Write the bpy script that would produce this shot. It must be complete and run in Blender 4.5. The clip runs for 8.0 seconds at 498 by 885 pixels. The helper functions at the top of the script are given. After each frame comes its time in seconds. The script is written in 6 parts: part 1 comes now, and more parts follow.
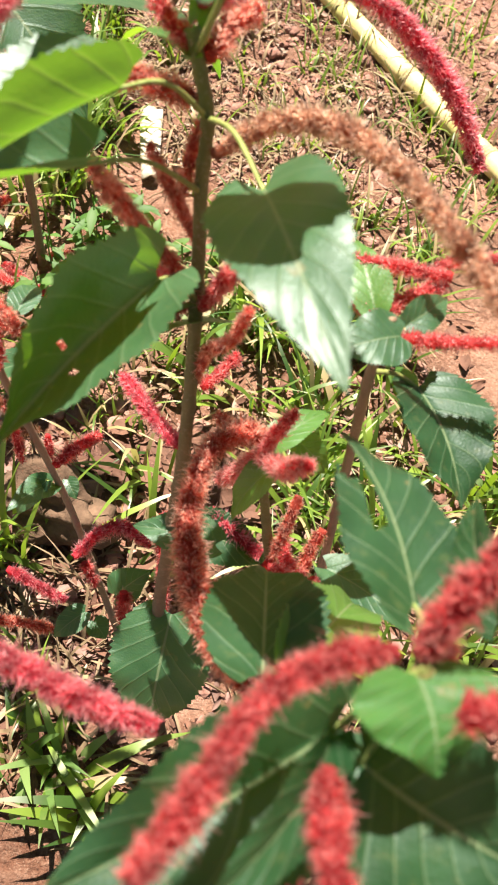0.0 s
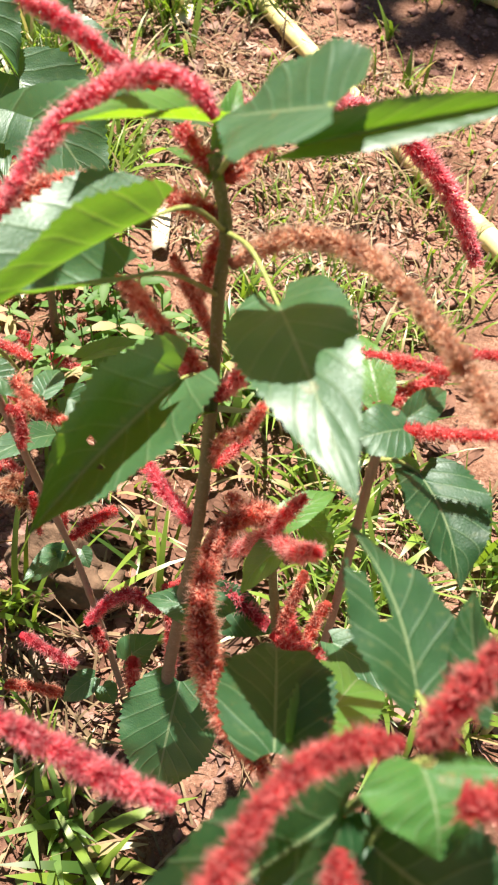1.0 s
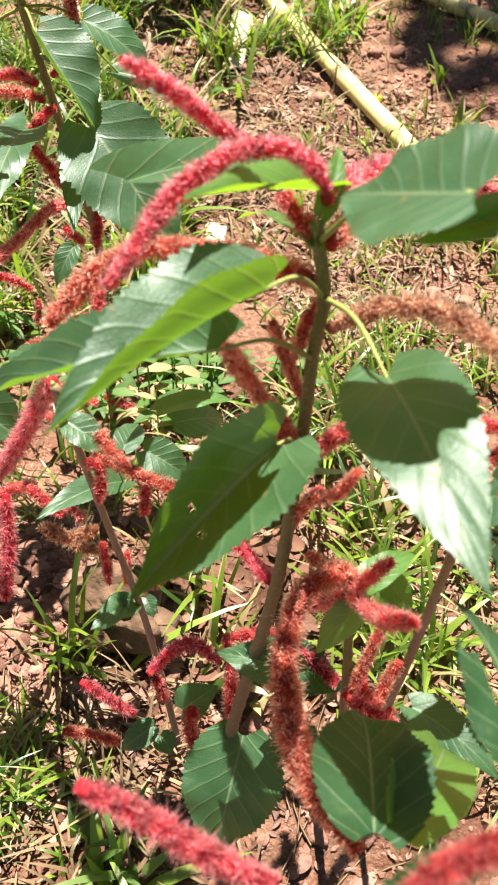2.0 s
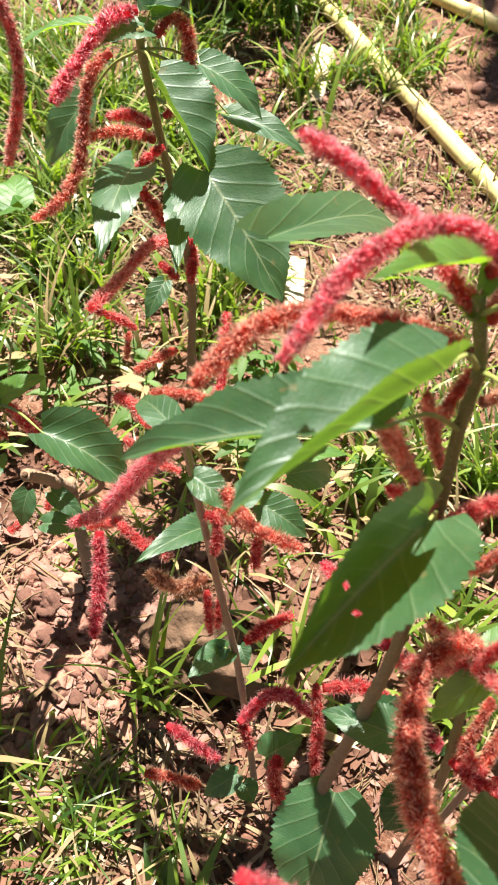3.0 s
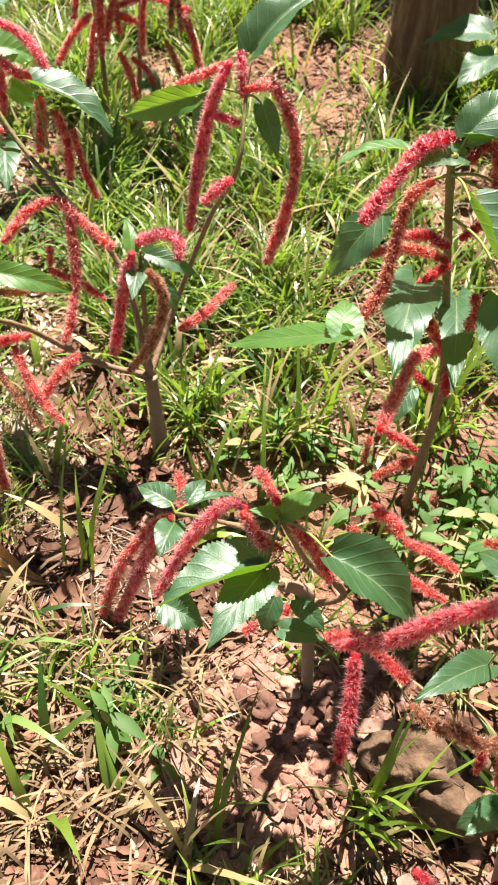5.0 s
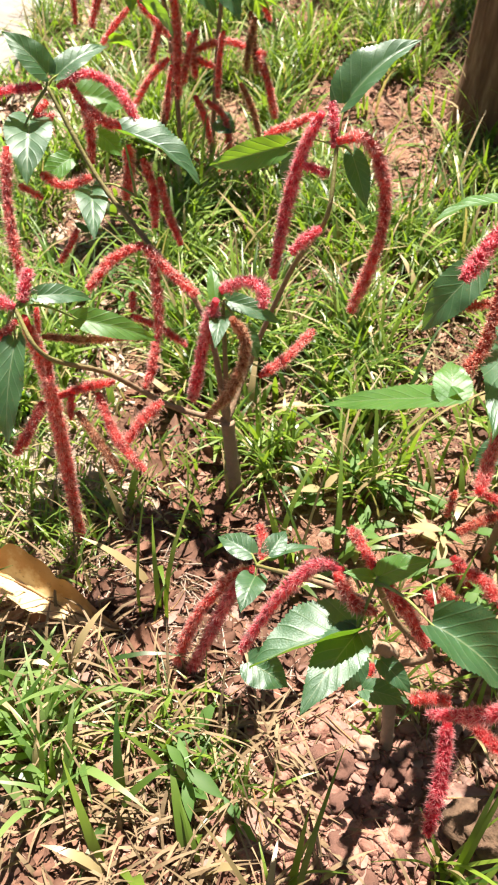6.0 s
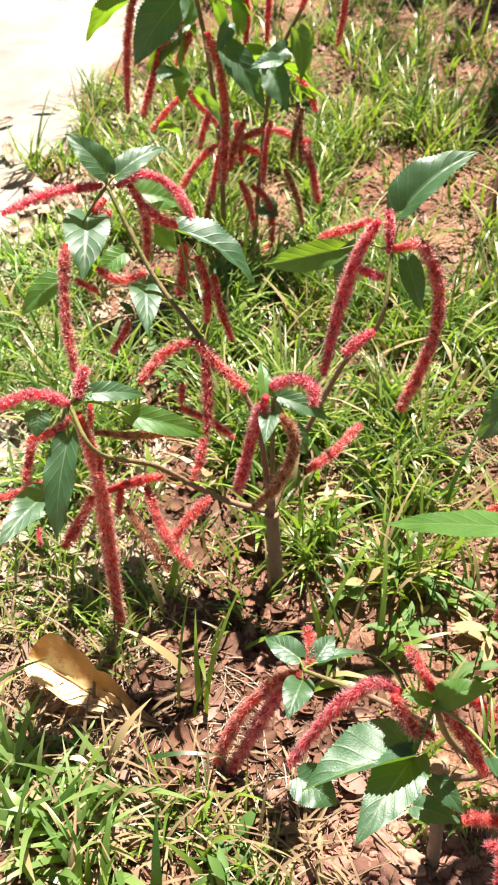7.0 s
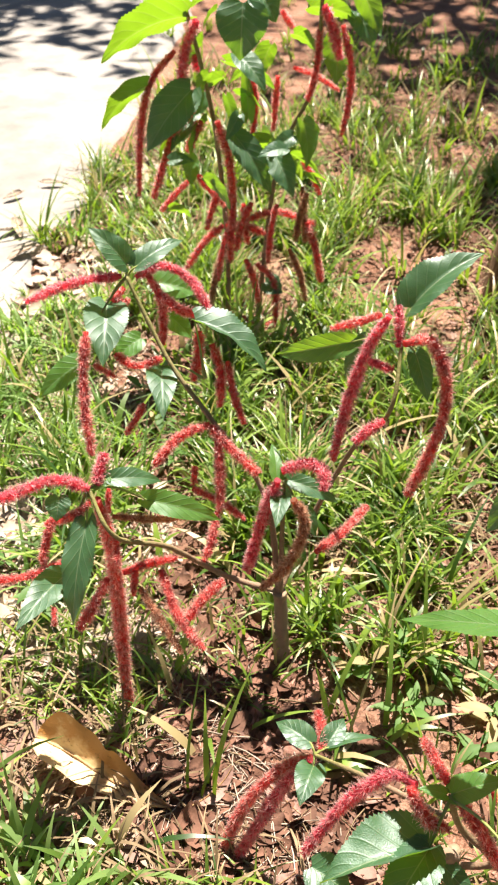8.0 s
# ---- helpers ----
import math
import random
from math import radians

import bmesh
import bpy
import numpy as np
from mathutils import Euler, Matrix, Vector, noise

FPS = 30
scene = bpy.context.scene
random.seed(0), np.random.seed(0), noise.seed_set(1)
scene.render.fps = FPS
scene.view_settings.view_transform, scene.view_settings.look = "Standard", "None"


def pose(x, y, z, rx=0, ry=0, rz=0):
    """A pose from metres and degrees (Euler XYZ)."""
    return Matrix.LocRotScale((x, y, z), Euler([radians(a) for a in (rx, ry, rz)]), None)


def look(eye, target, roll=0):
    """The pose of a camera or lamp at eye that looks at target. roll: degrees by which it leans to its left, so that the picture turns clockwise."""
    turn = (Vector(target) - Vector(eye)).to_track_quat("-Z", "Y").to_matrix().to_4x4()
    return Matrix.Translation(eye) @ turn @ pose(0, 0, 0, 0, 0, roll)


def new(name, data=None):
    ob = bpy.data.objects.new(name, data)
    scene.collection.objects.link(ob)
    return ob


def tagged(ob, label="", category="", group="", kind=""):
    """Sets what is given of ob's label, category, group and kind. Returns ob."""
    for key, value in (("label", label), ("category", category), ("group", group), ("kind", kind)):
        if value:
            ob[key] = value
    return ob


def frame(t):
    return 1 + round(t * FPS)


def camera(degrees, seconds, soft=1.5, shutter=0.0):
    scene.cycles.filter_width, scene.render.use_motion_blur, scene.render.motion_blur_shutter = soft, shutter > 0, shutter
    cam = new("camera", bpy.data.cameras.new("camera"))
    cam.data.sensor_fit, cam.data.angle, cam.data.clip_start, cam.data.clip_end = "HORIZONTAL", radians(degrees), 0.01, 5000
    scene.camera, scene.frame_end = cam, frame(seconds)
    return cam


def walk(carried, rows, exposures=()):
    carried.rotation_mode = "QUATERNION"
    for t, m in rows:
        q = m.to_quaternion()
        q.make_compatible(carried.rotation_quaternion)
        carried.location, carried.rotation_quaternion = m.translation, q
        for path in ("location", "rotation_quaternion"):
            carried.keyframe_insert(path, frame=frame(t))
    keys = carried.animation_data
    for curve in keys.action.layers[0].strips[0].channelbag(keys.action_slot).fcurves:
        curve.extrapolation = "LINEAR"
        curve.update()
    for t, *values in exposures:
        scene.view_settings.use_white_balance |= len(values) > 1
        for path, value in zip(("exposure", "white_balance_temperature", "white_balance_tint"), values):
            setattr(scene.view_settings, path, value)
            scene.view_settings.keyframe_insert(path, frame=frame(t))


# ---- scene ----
cam = camera(32.0, 8.0, soft=1.9)
cam.data.dof.use_dof, cam.data.dof.focus_distance, cam.data.dof.aperture_fstop = True, 0.85, 20.0
PATH = [
    (0, (0.122, 0.164, 0.909), (0.017, 1.203, -0.797), 6.5),
    (0.5, (0.122, 0.165, 0.926), (0.006, 1.254, -0.747), 5.9),
    (1, (0.113, 0.162, 0.946), (-0.015, 1.295, -0.697), 6.4),
    (1.2, (0.107, 0.161, 0.951), (-0.017, 1.305, -0.685), 6.8),
    (2.3, (0.055, 0.177, 0.954), (-0.168, 1.353, -0.648), 4.5),
    (2.5, (0.041, 0.18, 0.958), (-0.187, 1.357, -0.643), 4.8),
    (3, (0.01, 0.181, 0.96), (-0.28, 1.361, -0.628), 3.9),
    (3.5, (-0.021, 0.184, 0.971), (-0.367, 1.372, -0.599), 3.1),
    (4, (-0.062, 0.184, 0.974), (-0.474, 1.377, -0.577), 2.7),
    (4.5, (-0.105, 0.182, 0.979), (-0.586, 1.372, -0.554), 1.7),
    (5, (-0.154, 0.178, 0.979), (-0.712, 1.363, -0.532), 0.6),
    (5.2, (-0.168, 0.176, 0.98), (-0.76, 1.356, -0.523), -0.0),
    (6.3, (-0.214, 0.192, 0.988), (-0.917, 1.377, -0.462), -2.1),
    (6.5, (-0.222, 0.197, 0.991), (-0.947, 1.387, -0.443), -2.3),
    (7, (-0.249, 0.203, 1.018), (-1.01, 1.437, -0.36), -1.6),
    (7.5, (-0.265, 0.2, 1.042), (-1.044, 1.475, -0.288), -1.1),
    (8, (-0.273, 0.191, 1.064), (-1.055, 1.51, -0.221), -0.3),
]
walk(cam, [(t, look(eye, target, roll)) for t, eye, target, roll in PATH])

# ---- world, sun, exposure ----
SUN_ELEVATION, SUN_AZIMUTH = 67.0, -18.0      # degrees; azimuth from +y towards +x
world = bpy.data.worlds.new("sky")
scene.world = world
world.use_nodes = True
wn = world.node_tree
sky = wn.nodes.new("ShaderNodeTexSky")
sky.sky_type, sky.sun_disc = "NISHITA", False
sky.sun_elevation, sky.sun_rotation = radians(SUN_ELEVATION), radians(SUN_AZIMUTH)
wn.links.new(sky.outputs[0], wn.nodes["Background"].inputs["Color"])
wn.nodes["Background"].inputs["Strength"].default_value = 0.018
sun_data = bpy.data.lights.new("sun", "SUN")
sun_data.energy, sun_data.angle, sun_data.color = 5.0, radians(0.53), (1.0, 0.88, 0.755)
sun = new("sun", sun_data)
SUN_WAY = Vector((math.sin(radians(SUN_AZIMUTH)) * math.cos(radians(SUN_ELEVATION)),
                  math.cos(radians(SUN_AZIMUTH)) * math.cos(radians(SUN_ELEVATION)), math.sin(radians(SUN_ELEVATION))))
sun.matrix_world = look(SUN_WAY * 20, (0, 0, 0))
scene.view_settings.exposure = 1.82


# ---- materials ----
class Nodes:
    """A short way to write a node material."""

    def __init__(self, name):
        self.mat = bpy.data.materials.new(name)
        self.mat.use_nodes = True
        self.tree = self.mat.node_tree
        self.bsdf = self.tree.nodes["Principled BSDF"]
        self.out = self.tree.nodes["Material Output"]

    def add(self, kind, **values):
        node = self.tree.nodes.new("ShaderNode" + kind)
        for key, value in values.items():
            node.inputs[key.replace("_", " ")].default_value = value
        return node

    def link(self, a, b):
        self.tree.links.new(a, b)

    def noise(self, scale, detail=4.0, rough=0.55, source="Object"):
        tex = self.add("TexNoise", Scale=scale, Detail=detail, Roughness=rough)
        self.link(self.add("TexCoord").outputs[source], tex.inputs["Vector"])
        return tex.outputs["Fac"]

    def ramp(self, value, *stops):
        node = self.add("ValToRGB")
        ramp = node.color_ramp
        while len(ramp.elements) < len(stops):
            ramp.elements.new(0.5)
        for element, (place, colour) in zip(ramp.elements, stops):
            element.position, element.color = place, (*colour, 1)
        self.link(value, node.inputs[0])
        return node.outputs[0]

    def mix(self, fac, a, b, blend="MIX"):
        node = self.add("Mix")
        node.data_type, node.blend_type = "RGBA", blend
        for value, slot in ((fac, 0), (a, 6), (b, 7)):
            if hasattr(value, "default_value"):
                self.link(value, node.inputs[slot])
            else:
                node.inputs[slot].default_value = value if slot == 0 else (*value, 1)
        return node.outputs[2]

    def math(self, op, a, b=0.0):
        node = self.add("Math")
        node.operation = op
        for value, slot in ((a, 0), (b, 1)):
            if hasattr(value, "default_value"):
                self.link(value, node.inputs[slot])
            else:
                node.inputs[slot].default_value = value
        return node.outputs[0]

    def bump(self, height, strength, distance=0.002):
        node = self.add("Bump", Strength=strength, Distance=distance)
        self.link(height, node.inputs["Height"])
        self.link(node.outputs[0], self.bsdf.inputs["Normal"])
        return node.outputs[0]

    def colour(self, socket):
        self.link(socket, self.bsdf.inputs["Base Color"])

    def gloss(self, rough, specular=0.5):
        self.bsdf.inputs["Roughness"].default_value = rough
        self.bsdf.inputs["Specular IOR Level"].default_value = specular

    def translucent(self, socket, share, normal=None):
        """Lets light through a thin blade."""
        tr, mixer = self.add("BsdfTranslucent"), self.add("MixShader", Fac=share)
        self.link(socket, tr.inputs["Color"])
        if normal:
            self.link(normal, tr.inputs["Normal"])
        self.link(self.bsdf.outputs[0], mixer.inputs[1])
        self.link(tr.outputs[0], mixer.inputs[2])
        self.link(mixer.outputs[0], self.out.inputs["Surface"])


def leaf_material(name, dark, light, glow, share=0.36, gleam=0.5):
    """A waxy blade: slanting side veins, quilted between them; gleam: the strength of its wax."""
    n = Nodes(name)
    uv = n.add("UVMap")
    sep = n.add("SeparateXYZ")
    n.link(uv.outputs[0], sep.inputs[0])
    along, across = sep.outputs[0], n.math("ABSOLUTE", sep.outputs[1])
    slant = n.math("SUBTRACT", n.math("MULTIPLY", along, 7.0), n.math("MULTIPLY", n.math("POWER", across, 0.85), 2.1))
    wander = n.math("MULTIPLY", n.math("SUBTRACT", n.noise(60.0, 2.0), 0.5), 0.16)
    tri = n.math("ABSOLUTE", n.math("SUBTRACT", n.math("FRACT", n.math("ADD", slant, wander)), 0.5))
    side = n.ramp(tri, (0.010, (1, 1, 1)), (0.034, (0, 0, 0)))
    mid = n.ramp(across, (0.016, (1, 1, 1)), (0.036, (0, 0, 0)))
    soft = n.ramp(tri, (0.0, (0, 0, 0)), (0.12, (1, 1, 1)))
    net = n.add("TexVoronoi", Scale=420.0)
    net.feature = "DISTANCE_TO_EDGE"
    n.link(n.add("TexCoord").outputs["Object"], net.inputs["Vector"])
    rnd = n.add("ObjectInfo").outputs["Random"]
    base = n.mix(n.ramp(n.noise(26.0, 5.0), (0.32, (0, 0, 0)), (0.68, (1, 1, 1))), dark, light)
    base = n.mix(n.math("MULTIPLY", rnd, 0.4), base, light)
    blotch = n.ramp(n.noise(160.0, 3.0), (0.58, (0, 0, 0)), (0.74, (1, 1, 1)))
    base = n.mix(n.math("MULTIPLY", blotch, 0.22), base, (0.15, 0.17, 0.06))
    spot = n.ramp(n.noise(75.0, 2.0), (0.70, (0, 0, 0)), (0.73, (1, 1, 1)))
    base = n.mix(n.math("MULTIPLY", spot, 0.5), base, (0.20, 0.15, 0.06))
    base = n.mix(n.math("MULTIPLY", side, 0.42), base, (0.20, 0.30, 0.17))
    base = n.mix(n.math("MULTIPLY", mid, 0.55), base, (0.24, 0.32, 0.17))
    n.colour(base)
    rough = n.ramp(n.noise(48.0, 5.0), (0.3, (0.40, 0.40, 0.40)), (0.72, (0.60, 0.60, 0.60)))
    n.link(rough, n.bsdf.inputs["Roughness"])
    n.bsdf.inputs["Specular IOR Level"].default_value = gleam
    n.bsdf.inputs["Specular Tint"].default_value = (0.80, 0.94, 1.0, 1.0)
    n.bsdf.inputs["Coat Weight"].default_value = 0.6 * max(0.0, gleam - 0.3)
    n.bsdf.inputs["Coat Roughness"].default_value = 0.40
    height = n.math("ADD", n.math("MULTIPLY", soft, 0.6), n.math("MULTIPLY", net.outputs["Distance"], 0.45))
    height = n.math("ADD", height, n.math("MULTIPLY", n.noise(90.0), 0.9))
    normal = n.bump(height, 0.36, 0.0014)
    through_colour = n.mix(n.math("MULTIPLY", n.math("SUBTRACT", 1.0, soft), 0.30), glow, (0.30, 0.42, 0.07))
    through_colour = n.mix(n.math("MULTIPLY", mid, 0.5), through_colour, (0.36, 0.42, 0.12))
    n.translucent(through_colour, share, normal)
    return n.mat


LEAF = leaf_material("leaf_green", (0.016, 0.066, 0.026), (0.046, 0.132, 0.050), (0.16, 0.34, 0.014), 0.40, 0.95)
LEAF_FRESH = leaf_material("leaf_fresh_green", (0.030, 0.110, 0.026), (0.062, 0.180, 0.042), (0.20, 0.42, 0.014), 0.44, 0.45)
# the leaf green again, darkened in its colour for leaves lying in shade
LEAF_SHADED = leaf_material("leaf_shaded_green", (0.008, 0.034, 0.013), (0.021, 0.070, 0.026), (0.10, 0.25, 0.010), 0.30, 0.45)
LEAF_YOUNG = leaf_material("leaf_young_green", (0.045, 0.145, 0.026), (0.090, 0.235, 0.040), (0.25, 0.46, 0.014), 0.48, 0.8)


def catkin_material(name, root, core, tip):
    """Threads that pale from a dark root to a light tip, each a little different."""
    n = Nodes(name)
    sep = n.add("SeparateXYZ")
    n.link(n.add("UVMap").outputs[0], sep.inputs[0])
    rnd = n.add("NewGeometry").outputs["Random Per Island"]
    base = n.ramp(sep.outputs[0], (0.02, root), (0.30, core), (0.66, tip), (1.0, tuple(0.5 + 0.5 * c for c in tip)))
    base = n.mix(n.math("MULTIPLY", n.math("FRACT", n.math("MULTIPLY", rnd, 9.7)), 0.30), base, tip)
    base = n.mix(n.math("MULTIPLY", n.math("GREATER_THAN", rnd, 0.78), 0.5), base, root)
    age = n.ramp(n.noise(140.0, 3.0), (0.38, (0.66, 0.60, 0.60)), (0.60, (1.05, 1.05, 1.05)))
    base = n.mix(1.0, base, age, "MULTIPLY")
    n.colour(base)
    n.gloss(0.6, 0.3)
    n.translucent(base, 0.80)
    return n.mat


PINK = catkin_material("catkin_crimson", (0.66, 0.022, 0.070), (0.92, 0.120, 0.220), (0.95, 0.54, 0.57))
RED = catkin_material("catkin_red", (0.64, 0.024, 0.038), (0.90, 0.130, 0.145), (0.94, 0.54, 0.50))
TAN = catkin_material("catkin_faded", (0.42, 0.150, 0.080), (0.72, 0.37, 0.225), (0.88, 0.68, 0.50))
CRIMSON = catkin_material("catkin_deep_crimson", (0.48, 0.012, 0.030), (0.80, 0.075, 0.095), (0.91, 0.40, 0.38))
RUST = catkin_material("catkin_rust", (0.60, 0.075, 0.050), (0.85, 0.235, 0.165), (0.94, 0.64, 0.50))
ROSE = catkin_material("catkin_rose", (0.80, 0.070, 0.140), (0.94, 0.215, 0.320), (0.97, 0.68, 0.68))
SALMON = catkin_material("catkin_salmon", (0.78, 0.082, 0.078), (0.93, 0.255, 0.235), (0.97, 0.70, 0.64))


def stem_material(name, low, high):
    n = Nodes(name)
    uv = n.add("UVMap")
    sep = n.add("SeparateXYZ")
    n.link(uv.outputs[0], sep.inputs[0])
    bark = n.mix(n.noise(120.0, 6.0, 0.7), tuple(0.55 * c for c in low), low)
    green = n.mix(n.noise(70.0), tuple(0.7 * c for c in high), high)
    base = n.mix(n.ramp(sep.outputs[0], (0.35, (0, 0, 0)), (0.95, (1, 1, 1))), bark, green)
    speck = n.ramp(n.noise(500.0, 2.0), (0.58, (0, 0, 0)), (0.66, (1, 1, 1)))
    n.colour(n.mix(n.math("MULTIPLY", speck, 0.35), base, (0.38, 0.30, 0.22)))
    n.gloss(0.65, 0.3)
    n.bump(n.noise(300.0, 5.0), 0.6, 0.002)
    return n.mat


STEM = stem_material("stem_bark", (0.30, 0.205, 0.135), (0.20, 0.20, 0.06))
PETIOLE_DRY = stem_material("dry_stalk", (0.30, 0.17, 0.07), (0.34, 0.20, 0.09))
STEM_WOOD = stem_material("stem_wood", (0.40, 0.30, 0.22), (0.32, 0.23, 0.15))
PETIOLE = stem_material("petiole_green", (0.28, 0.33, 0.09), (0.30, 0.38, 0.11))


def soil_material():
    n = Nodes("red_soil")
    fine = n.noise(170.0, 8.0, 0.7)
    coarse = n.noise(14.0, 5.0, 0.6)
    base = n.ramp(fine, (0.30, (0.10, 0.042, 0.026)), (0.48, (0.31, 0.155, 0.10)), (0.70, (0.55, 0.36, 0.26)))
    base = n.mix(n.ramp(coarse, (0.38, (0, 0, 0)), (0.66, (0.75, 0.75, 0.75))), base, (0.35, 0.215, 0.155))
    fleck = n.ramp(n.noise(420.0, 3.0, 0.6), (0.60, (0, 0, 0)), (0.68, (1, 1, 1)))
    base = n.mix(n.math("MULTIPLY", fleck, 0.5), base, (0.66, 0.50, 0.40))
    damp = n.ramp(n.noise(3.4, 4.0, 0.6), (0.42, (0.52, 0.47, 0.45)), (0.60, (1.0, 1.0, 1.0)))
    base = n.mix(1.0, base, damp, "MULTIPLY")
    n.colour(base)
    n.gloss(0.92, 0.15)
    n.bump(n.math("ADD", fine, n.math("MULTIPLY", n.noise(55.0, 6.0, 0.65), 1.5)), 0.9, 0.010)
    return n.mat


SOIL = soil_material()


def plain_material(name, dark, light, scale, rough=0.85, strength=0.5, share=0.0, island=False):
    """A surface of two tones, mottled at two scales."""
    n = Nodes(name)
    base = n.mix(n.ramp(n.noise(scale, 6.0, 0.65), (0.3, (0, 0, 0)), (0.7, (1, 1, 1))), dark, light)
    if island:
        rnd = n.add("NewGeometry").outputs["Random Per Island"]
        base = n.mix(n.math("MULTIPLY", rnd, 0.55), base, tuple(0.45 * c for c in dark))
        rnd = n.math("FRACT", n.math("MULTIPLY", rnd, 7.31))
        base = n.mix(n.math("MULTIPLY", rnd, 0.55), base, light)
    mottle = n.ramp(n.noise(scale * 0.18, 3.0), (0.35, (0.72, 0.72, 0.72)), (0.7, (1.05, 1.05, 1.05)))
    base = n.mix(1.0, base, mottle, "MULTIPLY")
    n.colour(base)
    n.gloss(rough, 0.3)
    n.bump(n.noise(scale * 2.2, 5.0), strength, 0.004)
    if share:
        n.translucent(base, share)
    return n.mat


CLOD = plain_material("soil_clod", (0.19, 0.082, 0.058), (0.48, 0.275, 0.215), 90.0, 0.95, 0.7, island=True)
STONE = plain_material("stone", (0.30, 0.17, 0.125), (0.52, 0.36, 0.28), 60.0, 0.9, 0.6)
ROCK = plain_material("weathered_rock", (0.085, 0.052, 0.034), (0.23, 0.150, 0.098), 40.0, 0.95, 0.9)
LITTER = plain_material("dead_leaf", (0.13, 0.068, 0.050), (0.45, 0.285, 0.235), 45.0, 0.7, 0.4, 0.15, True)
PALE_LEAF = plain_material("bleached_leaf", (0.22, 0.145, 0.105), (0.54, 0.41, 0.32), 30.0, 0.7, 0.3, 0.15, True)
PATH_LEAF = plain_material("sun_bleached_leaf", (0.34, 0.26, 0.20), (0.70, 0.60, 0.50), 30.0, 0.7, 0.3, 0.15, True)
FRUIT = plain_material("yellow_fruit", (0.62, 0.50, 0.03), (0.78, 0.72, 0.06), 60.0, 0.4, 0.2)
STRAW = plain_material("dry_sheath", (0.55, 0.44, 0.31), (0.80, 0.72, 0.60), 60.0, 0.7, 0.3)
DRY_GRASS = plain_material("dry_grass", (0.17, 0.115, 0.062), (0.44, 0.33, 0.20), 60.0, 0.7, 0.2, 0.25, True)
CONCRETE = plain_material("pale_concrete", (0.235, 0.225, 0.208), (0.335, 0.320, 0.300), 14.0, 0.9, 0.6)


def browned_leaf_material():
    """A yellow dead leaf, browned along one rim and towards its stalk."""
    n = Nodes("browned_leaf")
    sep = n.add("SeparateXYZ")
    n.link(n.add("UVMap").outputs[0], sep.inputs[0])
    blotch = n.math("MULTIPLY", n.math("SUBTRACT", n.noise(34.0, 5.0, 0.6), 0.5), 1.5)
    rim = n.ramp(n.math("ADD", sep.outputs[1], blotch), (0.46, (0, 0, 0)), (0.86, (1, 1, 1)))
    foot = n.ramp(n.math("ADD", sep.outputs[0], n.math("MULTIPLY", blotch, 0.5)), (0.55, (0, 0, 0)), (1.0, (1, 1, 1)))
    base = n.mix(rim, (0.80, 0.62, 0.33), (0.52, 0.25, 0.065))
    base = n.mix(n.math("MULTIPLY", foot, 0.8), base, (0.36, 0.21, 0.12))
    speck = n.ramp(n.noise(190.0, 3.0), (0.62, (0, 0, 0)), (0.72, (1, 1, 1)))
    base = n.mix(n.math("MULTIPLY", speck, 0.5), base, (0.20, 0.09, 0.04))
    n.colour(base)
    n.gloss(0.5, 0.5)
    n.bump(n.noise(70.0, 5.0), 0.5, 0.004)
    n.translucent(base, 0.25)
    return n.mat


BROWNED_LEAF = browned_leaf_material()
DEAD_LEAF = plain_material("purplish_dead_leaf", (0.20, 0.105, 0.080), (0.47, 0.315, 0.265), 34.0, 0.6, 0.6, 0.12)


def bark_material():
    n = Nodes("tree_bark")
    streak = n.add("Mapping")
    streak.inputs["Scale"].default_value = (46.0, 46.0, 4.0)
    n.link(n.add("TexCoord").outputs["Object"], streak.inputs["Vector"])
    tex = n.add("TexNoise", Scale=1.0, Detail=6.0, Roughness=0.65)
    n.link(streak.outputs[0], tex.inputs["Vector"])
    base = n.ramp(tex.outputs["Fac"], (0.30, (0.045, 0.024, 0.014)), (0.5, (0.20, 0.112, 0.066)), (0.72, (0.42, 0.29, 0.19)))
    base = n.mix(n.math("MULTIPLY", n.noise(9.0), 0.5), base, (0.19, 0.125, 0.082))
    n.colour(base)
    n.gloss(0.9, 0.2)
    n.bump(tex.outputs["Fac"], 1.0, 0.012)
    return n.mat


TRUNK = bark_material()
CROWN = plain_material("tree_foliage", (0.03, 0.07, 0.02), (0.07, 0.14, 0.03), 20.0, 0.5, 0.2, 0.3, True)


def grass_material(name, dark, light, glow, share=0.4, rough=0.42, wax=0.7, dry=0.20):
    n = Nodes(name)
    rnd = n.add("NewGeometry").outputs["Random Per Island"]
    base = n.mix(rnd, dark, light)
    warm = n.math("GREATER_THAN", n.math("FRACT", n.math("MULTIPLY", rnd, 13.7)), 1.0 - dry)
    base = n.mix(n.math("MULTIPLY", warm, 0.9), base, (0.42, 0.33, 0.18))
    n.colour(base)
    n.gloss(rough, wax)
    n.translucent(n.mix(n.math("MULTIPLY", warm, 0.8), glow, (0.5, 0.4, 0.15)), share)
    return n.mat


